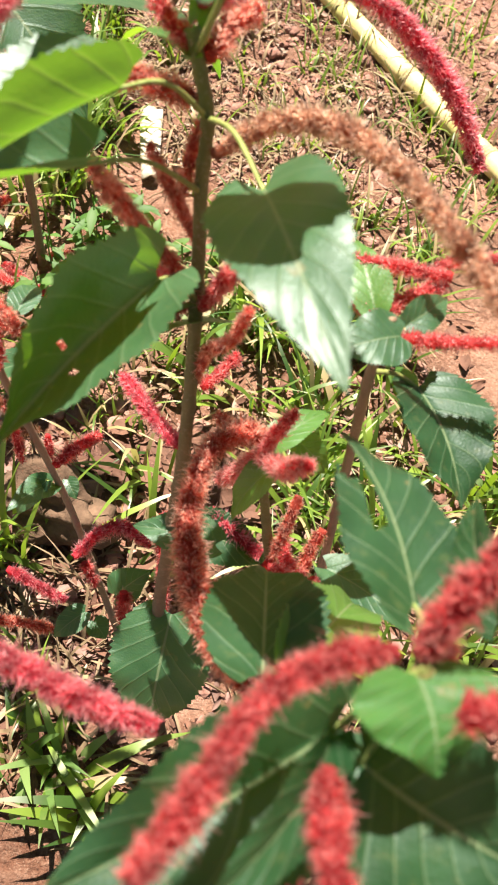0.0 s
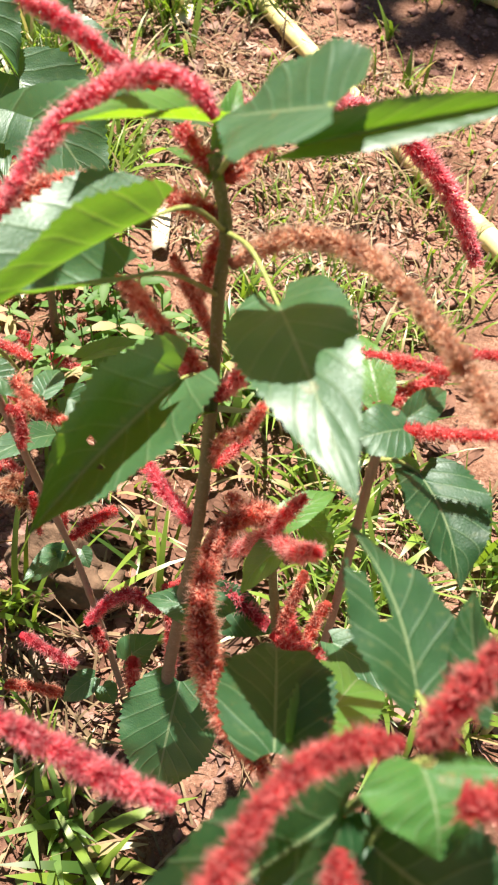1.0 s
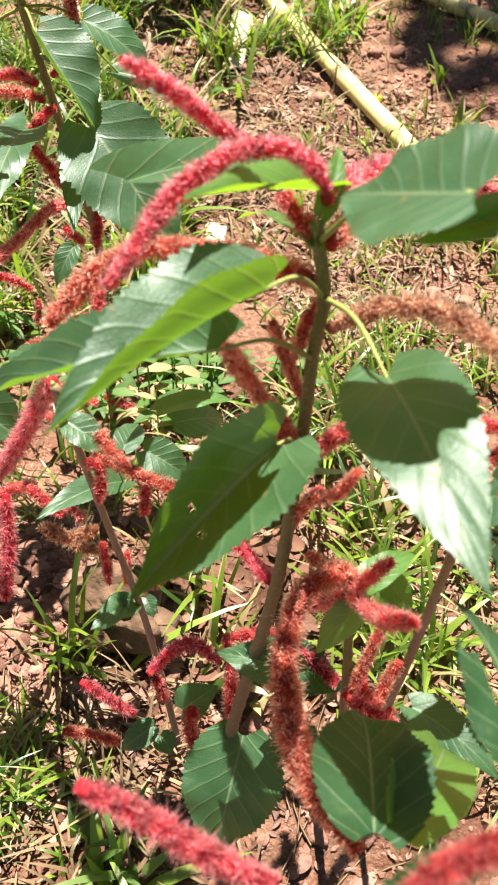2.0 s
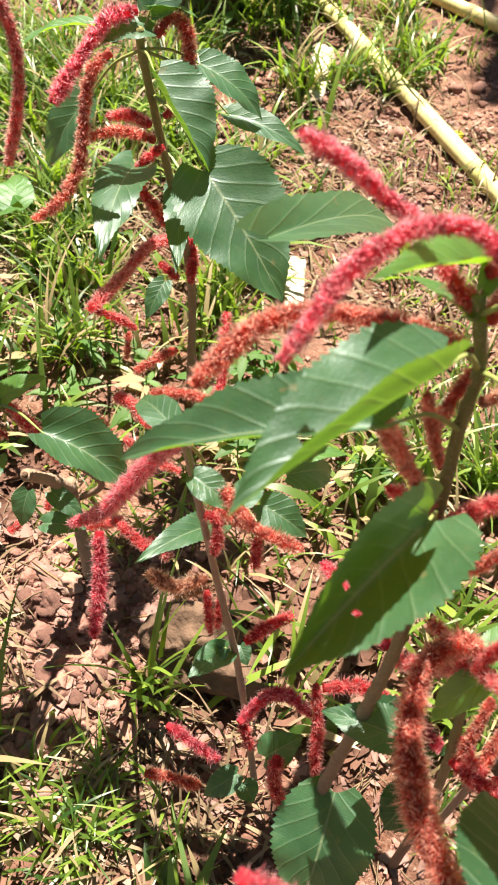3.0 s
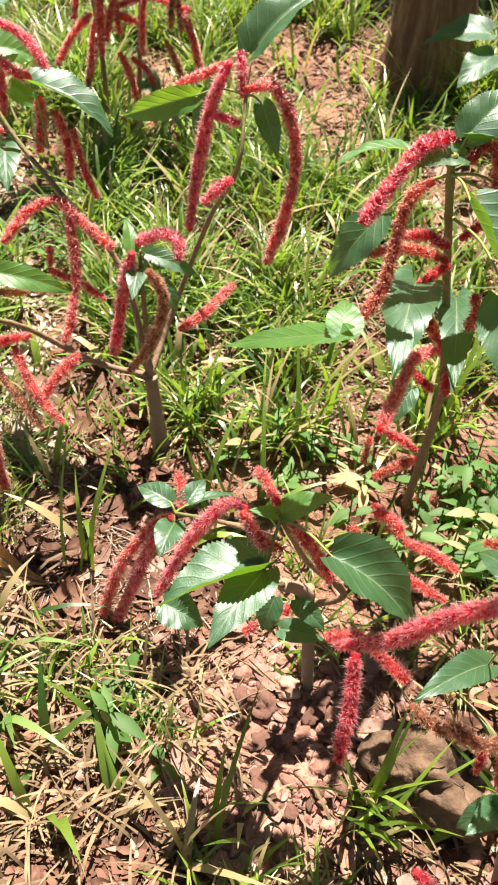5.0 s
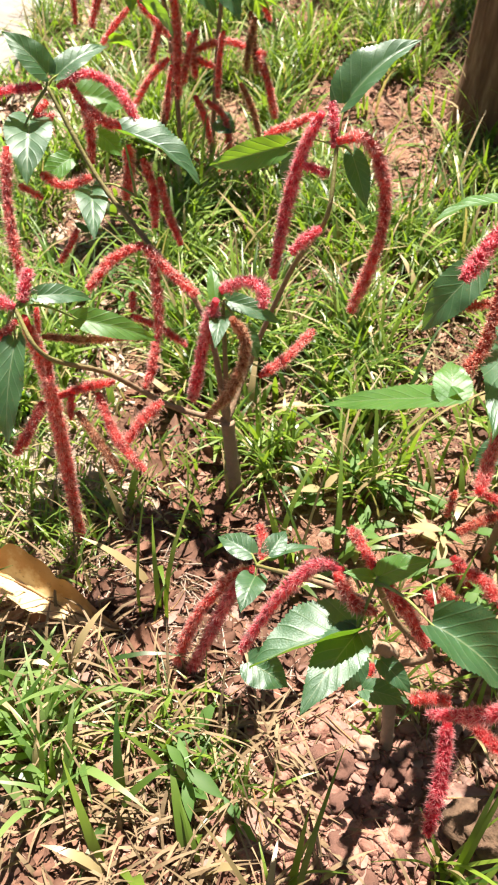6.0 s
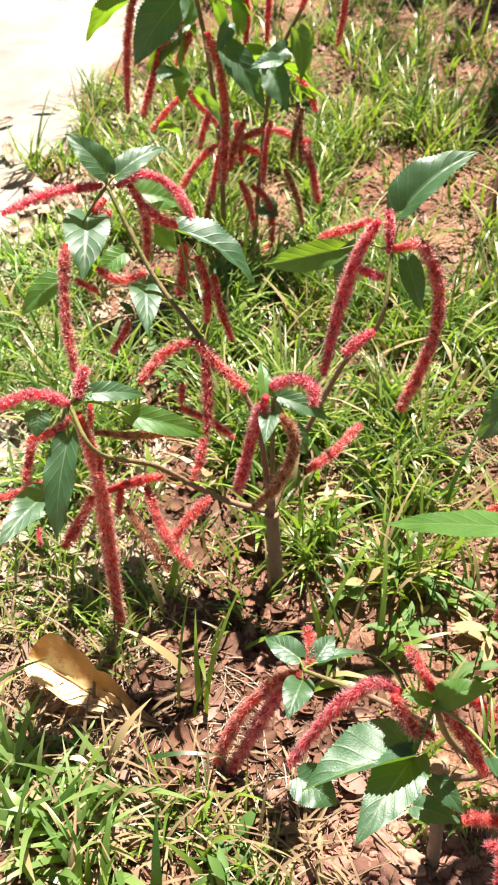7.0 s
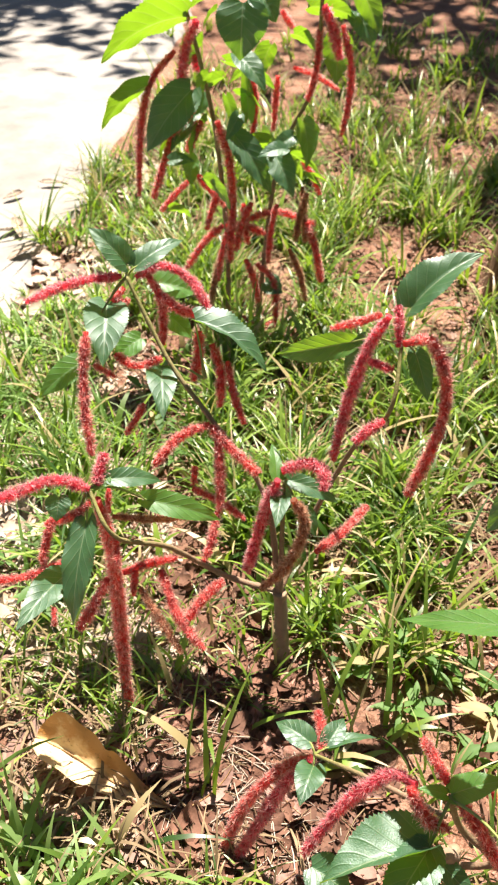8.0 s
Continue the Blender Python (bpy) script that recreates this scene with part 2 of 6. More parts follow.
GRASS = grass_material("grass_blade", (0.014, 0.056, 0.010), (0.215, 0.325, 0.042), (0.30, 0.49, 0.026), 0.32, dry=0.16)
LIME_GRASS = grass_material("lime_grass_blade", (0.090, 0.19, 0.048), (0.25, 0.37, 0.125), (0.32, 0.54, 0.05), 0.45, 0.45, 0.6, 0.05)
# brown litter, dark enough to stand in for shade on the ground too
DARK_LITTER = plain_material("dark_shade_litter", (0.055, 0.025, 0.017), (0.27, 0.140, 0.094), 45.0, 0.8, 0.4, 0.1, True)
WEED = grass_material("weed_leaf", (0.05, 0.13, 0.03), (0.11, 0.22, 0.05), (0.22, 0.42, 0.03), 0.4, 0.55, 0.35)


def bamboo_material():
    n = Nodes("bamboo_cane")
    coord = n.add("TexCoord")
    streak = n.add("Mapping")
    streak.inputs["Scale"].default_value = (300.0, 300.0, 14.0)
    n.link(coord.outputs["Object"], streak.inputs["Vector"])
    tex = n.add("TexNoise", Scale=1.0, Detail=4.0)
    n.link(streak.outputs[0], tex.inputs["Vector"])
    base = n.mix(tex.outputs["Fac"], (0.60, 0.50, 0.20), (0.78, 0.70, 0.36))
    stain = n.ramp(n.noise(22.0, 5.0), (0.5, (0, 0, 0)), (0.66, (1, 1, 1)))
    base = n.mix(n.math("MULTIPLY", stain, 0.55), base, (0.42, 0.44, 0.10))
    n.colour(base)
    n.gloss(0.42, 0.4)
    return n.mat


BAMBOO = bamboo_material()
BAMBOO_RING = plain_material("bamboo_ring", (0.30, 0.24, 0.10), (0.62, 0.54, 0.28), 120.0, 0.6, 0.4)


# ---- shapes ----
def mesh_object(name, verts, faces, material, parent=None, label="", uvs=None, smooth=True):
    me = bpy.data.meshes.new(name)
    me.from_pydata([tuple(v) for v in verts], [], faces)
    me.materials.append(material)
    if smooth:
        me.polygons.foreach_set("use_smooth", [True] * len(me.polygons))
    if uvs is not None:
        layer = me.uv_layers.new(name="UVMap")
        loops = np.empty(len(me.loops), dtype=np.int32)
        me.loops.foreach_get("vertex_index", loops)
        layer.data.foreach_set("uv", np.asarray(uvs, dtype=np.float32)[loops].ravel())
    me.update()
    ob = new(name, me)
    if parent is not None:
        ob.parent = parent
        ob.matrix_parent_inverse = Matrix.Translation(-parent.location)
    if label:
        tagged(ob, label)
    return ob


def spline(points, count):
    """A smooth line through the points (Catmull-Rom), as an array of count points at even steps."""
    p = np.asarray(points, dtype=float)
    if len(p) == 2:
        p = np.array([p[0], (p[0] + p[1]) / 2, p[1]])
    p = np.vstack([2 * p[0] - p[1], p, 2 * p[-1] - p[-2]])
    out = []
    for a, b, c, d in zip(p[:-3], p[1:-2], p[2:-1], p[3:]):
        s = np.linspace(0, 1, 24, endpoint=False)[:, None]
        out.append(0.5 * (2 * b + (c - a) * s + (2 * a - 5 * b + 4 * c - d) * s ** 2 + (3 * b - a - 3 * c + d) * s ** 3))
    line = np.vstack([*out, p[-2][None]])
    run = np.concatenate([[0], np.cumsum(np.linalg.norm(np.diff(line, axis=0), axis=1))])
    want = np.linspace(0, run[-1], count)
    return np.stack([np.interp(want, run, line[:, i]) for i in range(3)], axis=1), run[-1]


def frames_along(line):
    """Tangents and two cross directions along a line."""
    tan = np.gradient(line, axis=0)
    tan /= np.linalg.norm(tan, axis=1)[:, None] + 1e-9
    side = np.cross(tan[0], (0.3, 0.5, 0.81))
    sides = []
    for tg in tan:
        side = side - tg * (side @ tg)
        side /= np.linalg.norm(side) + 1e-9
        sides.append(side)
    sides = np.array(sides)
    return tan, sides, np.cross(tan, sides)


def tube(points, radii, steps=16, round_count=8, wobble=0.0, rng=None):
    line, length = spline(points, steps)
    tan, a, b = frames_along(line)
    r = np.interp(np.linspace(0, 1, steps), np.linspace(0, 1, len(radii)), radii)
    ang = np.linspace(0, 2 * math.pi, round_count, endpoint=False)
    ring = np.cos(ang)[None, :, None] * a[:, None] + np.sin(ang)[None, :, None] * b[:, None]
    rr = np.broadcast_to(r[:, None], (steps, round_count)).copy()
    if wobble:
        rr *= 1 + rng.normal(0, wobble, rr.shape)
    verts = (line[:, None] + ring * rr[:, :, None]).reshape(-1, 3)
    faces = []
    for i in range(steps - 1):
        for j in range(round_count):
            k = (j + 1) % round_count
            faces.append((i * round_count + j, i * round_count + k, (i + 1) * round_count + k, (i + 1) * round_count + j))
    faces.append(tuple(range(round_count))[::-1])
    faces.append(tuple((steps - 1) * round_count + j for j in range(round_count)))
    uvs = np.repeat(np.linspace(0, 1, steps), round_count)
    return verts, faces, np.stack([uvs, uvs * 0], axis=1)


RNG = np.random.default_rng(7)


def plant(place, label):
    root = new("chenille_plant")
    root.location = place
    return tagged(root, label, "plant", "chenille plants in the bed")


def stem(owner, points, thick, thin, material=STEM, name="stem"):
    """A stem or twig with swollen nodes."""
    count = max(10, int(18 * len(points)))
    radii = np.interp(np.linspace(0, 1, count), [0, 1], [thick, thin])
    radii *= 1 + 0.16 * (RNG.random(count) > 0.82)
    v, f, uv = tube(points, radii, count, 9, 0.03, RNG)
    return mesh_object(name, v, f, material, owner, uvs=uv)


def catkin(owner, points, radius, material, hairs=230, label=""):
    """A furry hanging flower spike: a thin core and many short crooked threads. hairs: threads to the centimetre."""
    steps, radius = 26, 1.18 * radius
    line, length = spline(points, steps)
    tan, a, b = frames_along(line)
    taper = np.interp(np.linspace(0, 1, steps), [0, 0.06, 0.8, 0.95, 1], [0.45, 0.95, 0.95, 0.75, 0.35])
    taper *= 1 + 0.10 * np.sin(np.linspace(0, 9, steps) + RNG.random() * 6)
    verts, faces, _ = tube(points, [0.30 * radius, 0.34 * radius, 0.34 * radius, 0.15 * radius], steps, 7, 0.12, RNG)
    count = int(1.05 * hairs * length * 100)
    tufts = max(10, count // 8)
    pick = RNG.integers(tufts, size=count)
    loose = RNG.random(count) < 0.25
    s = (RNG.random(tufts) * (steps - 1))[pick] + RNG.normal(0, 0.0008 / length * steps, count)
    s = np.clip(np.where(loose, RNG.random(count) * (steps - 1), s), 0, steps - 1.001)
    i = np.minimum(s.astype(int), steps - 2)
    f = (s - i)[:, None]
    ang = (RNG.random(tufts) * 2 * math.pi)[pick] + RNG.normal(0, 0.16, count)
    ang = np.where(loose, RNG.random(count) * 2 * math.pi, ang)
    centre = line[i] * (1 - f) + line[i + 1] * f
    out = np.cos(ang)[:, None] * a[i] + np.sin(ang)[:, None] * b[i]
    across = -np.sin(ang)[:, None] * a[i] + np.cos(ang)[:, None] * b[i]
    t = taper[i][:, None]
    lean = tan[i] * RNG.normal(0.15, 0.5, (count, 1)) + across * RNG.normal(0, 0.55, (count, 1))
    way = out + lean
    way /= np.linalg.norm(way, axis=1)[:, None]
    reach = radius * t * (RNG.uniform(0.55, 1.0, tufts)[pick] * RNG.uniform(0.38, 0.70, count) + 0.26 * (RNG.random(count) > 0.90))[:, None]
    start = centre + out * radius * t * 0.30
    bend = RNG.normal(0, 0.35, (count, 3)) * reach
    middle = start + way * reach * 0.5
    end = start + way * reach * 0.92 + bend * 0.6
    wide = np.cross(way, RNG.normal(0, 1, (count, 3)))
    wide /= np.linalg.norm(wide, axis=1)[:, None] + 1e-9
    wide *= RNG.uniform(0.00016, 0.00040, (count, 1)) * (radius / 0.010) ** 0.5
    hv = np.stack([start - wide, start + wide, middle + wide, middle - wide, end], axis=1).reshape(-1, 3)
    base = len(verts) + np.arange(count) * 5
    quads = np.stack([base, base + 1, base + 2, base + 3], axis=1).tolist()
    tips = np.stack([base + 3, base + 2, base + 4], axis=1).tolist()
    u = np.concatenate([np.zeros(len(verts)), np.tile((0.0, 0.0, 0.5, 0.5, 1.0), count)])
    return mesh_object("catkin", np.vstack([verts, hv]), faces + quads + tips, material, owner, label, np.stack([u, 0 * u], axis=1), False)


def leaf(owner, base, tip, width, normal, stalk=None, fold=0.42, arch=0.10, wave=0.05, material=LEAF, notch=(), label=""):
    """A heart-shaped saw-edged blade from its base to its tip; stalk: where its petiole leaves the stem. notch: bites out of it,
    each as its place along, its place across and its two sizes. fold: how steeply both halves rise from the midrib, or the degrees
    by which each of them does."""
    base, tip, normal = np.array(base, float), np.array(tip, float), np.array(normal, float)
    along = tip - base
    length = np.linalg.norm(along)
    along /= length
    normal -= along * (normal @ along)
    normal /= np.linalg.norm(normal)
    side = np.cross(normal, along)
    rows, half = 73, 7
    u = np.linspace(0, 1, rows)
    outline = np.clip((u + 0.012) ** 0.46 * (1 - u) ** 0.95 * (1 - 0.25 * u ** 3), 0, None)
    outline *= 1 / outline.max()
    tooth = 1 + np.array((-0.035, 0.0, 0.04))[np.arange(rows) % 3] * (u > 0.06) * (u < 0.97)
    v = np.linspace(-1, 1, 2 * half + 1)
    uu, vv = np.meshgrid(u, v, indexing="ij")
    ww = (outline * 0.5 * width)[:, None] * vv * np.where(np.abs(vv) > 0.99, tooth[:, None], 1.0)
    phase = RNG.random(3) * 6
    back = -0.11 * length * np.abs(vv) ** 1.4 * (1 - uu) ** 3       # lobes behind the stalk
    lift = arch * length * 4 * uu * (1 - uu) - 0.25 * arch * length * uu ** 2
    if isinstance(fold, tuple):
        rise = np.radians(np.where(vv < 0, fold[0], fold[1]))
        rise = rise * np.minimum(1, 0.55 + 0.7 * np.abs(vv))
        lift = lift + np.abs(ww) * np.sin(rise)
        ww = ww * np.cos(rise)
    else:
        lift = lift + fold * np.abs(ww) * (0.9 - 0.35 * np.abs(vv))
    lift = lift + wave * width * np.sin(7 * uu + phase[0]) * vv ** 2 * np.sign(vv) * 0.5
    lift = lift + wave * width * 0.5 * np.sin(19 * uu + phase[1] + 1.5 * np.sign(vv)) * vv ** 2
    quilt = 0.004 * width * np.cos(2 * math.pi * (7 * uu - 2.1 * np.abs(vv) ** 0.85)) * (1 - vv ** 4) * np.minimum(1, 6 * np.abs(vv))
    lift = lift - quilt
    p = base + along * (uu * length + back)[..., None] + side * ww[..., None] + normal * lift[..., None]
    verts = p.reshape(-1, 3)
    cols = 2 * half + 1
    faces = []
    for i in range(rows - 1):
        for j in range(cols - 1):
            cu, cv = (i + 0.5) / rows, (j + 0.5) / (cols - 1) * 2 - 1
            if any(((cu - a) / c) ** 2 + ((cv - b) / d) ** 2 < 1 for a, b, c, d in notch):
                continue
            faces.append((i * cols + j, i * cols + j + 1, (i + 1) * cols + j + 1, (i + 1) * cols + j))
    blade = mesh_object("leaf", verts, faces, material, owner, label, np.stack([uu.ravel(), vv.ravel()], axis=1))
    if stalk is not None:
        stalk = np.array(stalk, float)
        mid = (stalk + base) / 2 + np.array((0, 0, 0.12 * np.linalg.norm(base - stalk)))
        pv, pf, puv = tube([stalk, mid, base, base + along * 0.06 * length + normal * (arch * 0.2 * length - 0.001)], [0.0018, 0.0014, 0.0012, 0.0006], 14, 6)
        twig = mesh_object("petiole", pv, pf, PETIOLE, None, uvs=puv)
        twig.parent = blade
    return blade

# ---- the ground ----
def ground_height(x, y):
    p = Vector((x, y, 0))
    z = 0.010 * noise.noise(p * 5.0) + 0.008 * noise.noise(p * 17.0 + Vector((3, 1, 0))) + 0.005 * noise.noise(p * 44.0)
    z += 0.0035 * abs(noise.noise(p * 95.0))
    bare = math.exp(-((x + 0.27) / 0.15) ** 2 - ((y - 0.53) / 0.11) ** 2) + 0.7 * math.exp(-((x + 0.62) / 0.16) ** 2 - ((y - 0.82) / 0.07) ** 2)
    bare += 0.6 * math.exp(-((x - 0.16) / 0.3) ** 2 - ((y - 1.45) / 0.35) ** 2)
    if bare > 0.05:
        lumps = noise.noise(p * 23.0 + Vector((7, 2, 0))) + 0.7 * abs(noise.noise(p * 52.0 + Vector((1, 9, 0))))
        z += bare * (0.022 * lumps + 0.004 * noise.noise(p * 120.0))
    far = math.hypot(x + 0.3, y - 0.9)
    return z * max(0.0, min(1.0, 1.6 - far / 6.0)) - 0.002


def graded(low, high, step, reach, growth=1.13):
    """Even steps from low to high, then ever longer ones out to the reach."""
    line = list(np.arange(low, high, step))
    up, down, s = [line[-1]], [line[0]], step
    while up[-1] < reach:
        s *= growth
        up.append(up[-1] + s)
        down.append(down[-1] - s)
    return down[:0:-1] + line + up[1:]


gx, gy = graded(-1.35, 0.55, 0.0065, 80.0), graded(0.15, 1.75, 0.0065, 80.0)
gverts = [(x, y, ground_height(x, y)) for y in gy for x in gx]
wide = len(gx)
gfaces = [(j * wide + i, j * wide + i + 1, (j + 1) * wide + i + 1, (j + 1) * wide + i) for j in range(len(gy) - 1) for i in range(wide - 1)]
ground = mesh_object("ground", gverts, gfaces, SOIL)
tagged(ground, "crumbly red-brown garden soil with bare patches", "ground", kind="structure")


def road_edge(y):
    return -1.60 - 0.46 * (y - 1.35) - 0.10 * noise.noise(Vector((0, y * 2.1, 4.0))) - 0.05 * noise.noise(Vector((5, y * 7.0, 1.0)))


rverts, rfaces = [], []
rys = list(np.arange(-20.0, 0.4, 1.2)) + list(np.arange(0.4, 6.0, 0.05)) + list(np.arange(6.0, 40.0, 2.0))
for y in rys:
    edge = road_edge(y)
    for k, x in enumerate((edge + 0.02, edge, edge - 0.12, edge - 1.2, edge - 5.0)):
        rverts.append((x, y, (-0.02, 0.012, 0.016, 0.02, 0.02)[k] + (0.004 * noise.noise(Vector((x * 9, y * 9, 0))) if k else 0)))
for j in range(len(rys) - 1):
    for k in range(4):
        rfaces.append((j * 5 + k, (j + 1) * 5 + k, (j + 1) * 5 + k + 1, j * 5 + k + 1))
road = mesh_object("road", rverts, rfaces, CONCRETE)
tagged(road, "sun-bleached pale concrete path with a ragged edge", "path", kind="structure")


# ---- what lies and grows on the ground ----
def scatter(count, patches, rng):
    """Places drawn from patches, each its middle, its two half sizes and its weight."""
    weights = np.array([p[4] for p in patches], float)
    pick = rng.choice(len(patches), count, p=weights / weights.sum())
    out = []
    for i in pick:
        cx, cy, rx, ry, _ = patches[i]
        a, r = rng.random() * 2 * math.pi, math.sqrt(rng.random())
        out.append((cx + rx * r * math.cos(a), cy + ry * r * math.sin(a)))
    return out


def grass_field(name, count, patches, length, width, lean, material, label, seed, tuft=5, gaps=-9.0):
    """Bent grass blades in small tufts, all one mesh; gaps: the higher, the more bare places between the tufts."""
    rng = np.random.default_rng(seed)
    verts, faces = [], []
    for x, y in scatter(count // tuft, patches, rng):
        thrive = noise.noise(Vector((x * 5.5, y * 5.5, seed))) + 0.6 * noise.noise(Vector((x * 14.0, y * 14.0, seed)))
        if thrive < gaps:
            continue
        size = rng.uniform(0.55, 1.3) * (1.0 if gaps < -1 else 0.8 + 0.5 * min(1.0, thrive - gaps))
        for _ in range(tuft):
            bx, by = x + rng.normal(0, 0.013), y + rng.normal(0, 0.013)
            az = rng.random() * 2 * math.pi
            ln = size * length * rng.uniform(0.45, 1.25)
            wd = width * rng.uniform(0.55, 1.2)
            tilt, curl = rng.uniform(0.05, 0.5) * lean, rng.uniform(0.3, 1.5) * lean
            out, across = np.array((math.cos(az), math.sin(az))), np.array((-math.sin(az), math.cos(az)))
            at, h, ang = np.array((bx, by)), ground_height(bx, by) - 0.003, tilt
            first = len(verts)
            parts = 5
            for k in range(parts + 1):
                w = wd * 0.5 * (0.75, 1.0, 0.95, 0.75, 0.45, 0.04)[k]
                for s in (-1, 1):
                    q = at + across * w * s
                    verts.append((q[0], q[1], h + (0.0 if k == 0 else 0.12 * w)))
                at = at + out * math.sin(ang) * ln / parts
                h = max(h + math.cos(ang) * ln / parts, 0.002)
                ang += curl / parts
            for k in range(parts):
                a = first + 2 * k
                faces.append((a, a + 1, a + 3, a + 2))
    return tagged(mesh_object(name, verts, faces, material), label, "grass", kind="stuff")


def weed_patch(name, count, patches, length, material, label, seed):
    """Small broad-leaved weeds: upright stalks with paired pointed leaves, all one mesh."""
    rng = np.random.default_rng(seed)
    verts, faces = [], []
    for x, y in scatter(count, patches, rng):
        tall = rng.uniform(0.03, 0.11)
        z0 = ground_height(x, y)
        for level in range(rng.integers(2, 5)):
            turn = rng.random() * 3.1
            for side in (0, math.pi):
                az, ln = turn + side + rng.normal(0, 0.2), length * rng.uniform(0.5, 1.2)
                rise = rng.uniform(-0.15, 0.7)
                out = np.array((math.cos(az) * math.cos(rise), math.sin(az) * math.cos(rise), math.sin(rise)))
                across = np.array((-math.sin(az), math.cos(az), 0))
                root = np.array((x, y, z0 + tall * (level + 1) / 5))
                first, wide_half = len(verts), ln * rng.uniform(0.13, 0.2)
                for k, w in enumerate((0.1, 0.8, 1.0, 0.62, 0.02)):
                    mid = root + out * ln * k / 4 - np.array((0, 0, 0.06 * ln * (k / 4) ** 2 * 4))
                    verts += [tuple(mid - across * wide_half * w + (0, 0, 0.25 * wide_half * w)), tuple(mid), tuple(mid + across * wide_half * w + (0, 0, 0.25 * wide_half * w))]
                for k in range(4):
                    a = first + 3 * k
                    faces += [(a, a + 1, a + 4, a + 3), (a + 1, a + 2, a + 5, a + 4)]
        first = len(verts)
        for zz in (z0 - 0.005, z0 + tall):
            verts += [(x - 0.0012, y, zz), (x + 0.0012, y, zz), (x, y + 0.0014, zz)]
        faces += [(first + k, first + (k + 1) % 3, first + 3 + (k + 1) % 3, first + 3 + k) for k in range(3)]
    return tagged(mesh_object(name, verts, faces, material), label, "weeds", kind="stuff")


def lump(rng, size, rough=0.28, cuts=1):
    bm = bmesh.new()
    bmesh.ops.create_icosphere(bm, subdivisions=cuts, radius=1.0)
    off = Vector(rng.random(3) * 40)
    sx, sy, sz = size * rng.uniform(0.7, 1.3), size * rng.uniform(0.6, 1.1), size * rng.uniform(0.45, 0.85)
    for v in bm.verts:
        k = 1 + rough * 2 * noise.noise(v.co * 1.3 + off) + rough * noise.noise(v.co * 3.1 + off)
        v.co = Vector((v.co.x * sx * k, v.co.y * sy * k, v.co.z * sz * k))
    verts, faces = [tuple(v.co) for v in bm.verts], [tuple(v.index for v in f.verts) for f in bm.faces]
    bm.free()
    return np.array(verts), faces


def crumbs(name, count, patches, size, material, label, seed, cuts=1):
    rng = np.random.default_rng(seed)
    shapes = [lump(rng, 1.0, 0.34, cuts) for _ in range(14)]
    verts, faces, base = [], [], 0
    for x, y in scatter(count, patches, rng):
        shape, fs = shapes[rng.integers(14)]
        s = size * min(3.2, rng.lognormal(0, 0.55))
        a = rng.random() * 6.28
        c, d = math.cos(a), math.sin(a)
        v = shape * s
        v = np.stack([v[:, 0] * c - v[:, 1] * d + x, v[:, 0] * d + v[:, 1] * c + y, v[:, 2] + ground_height(x, y) + 0.25 * s], axis=1)
        verts.append(v)
        faces += [tuple(i + base for i in f) for f in fs]
        base += len(v)
    return tagged(mesh_object(name, np.vstack(verts), faces, material, smooth=cuts > 1), label, "soil", kind="stuff")


def litter(name, count, patches, size, material, label, seed, slim=1.0):
    """Dead leaves, curled and broken, lying flat or tilted, all one mesh; the small ones of fewer faces."""
    rng = np.random.default_rng(seed)
    rows, cols = (5, 4) if size > 0.04 else (4, 2)
    verts, faces = [], []
    for x, y in scatter(count, patches, rng):
        ln = size * rng.uniform(0.4, 1.3)
        wd = ln * rng.uniform(0.3, 0.6) * slim
        az, curl, twist = rng.random() * 6.28, rng.normal(0, 0.9), rng.normal(0, 0.5)
        tip_up = rng.normal(0, 0.18)
        first = len(verts)
        m = pose(x, y, ground_height(x, y) + 0.004 + 0.10 * wd * rng.random(), math.degrees(rng.normal(0, 0.22)), math.degrees(rng.normal(0, 0.22)), math.degrees(az))
        for i in range(rows + 1):
            u = i / rows
            w = wd * 0.5 * (0.15 + 1.25 * math.sin(math.pi * min(1, u * 0.92 + 0.06)) ** 0.8) * rng.uniform(0.85, 1.15)
            for j in range(cols + 1):
                v = 2 * j / cols - 1
                z = curl * wd * 0.35 * v * v + twist * wd * 0.3 * v * (u - 0.5) + tip_up * ln * u * u + rng.normal(0, 0.012) * wd
                verts.append(tuple(m @ Vector(((u - 0.5) * ln, v * w, z + 0.12 * wd))))
        for i in range(rows):
            for j in range(cols):
                if rng.random() > 0.05:
                    a = first + i * (cols + 1) + j
                    faces.append((a, a + 1, a + cols + 2, a + cols + 1))
    return tagged(mesh_object(name, verts, faces, material), label, "leaf litter", kind="stuff")


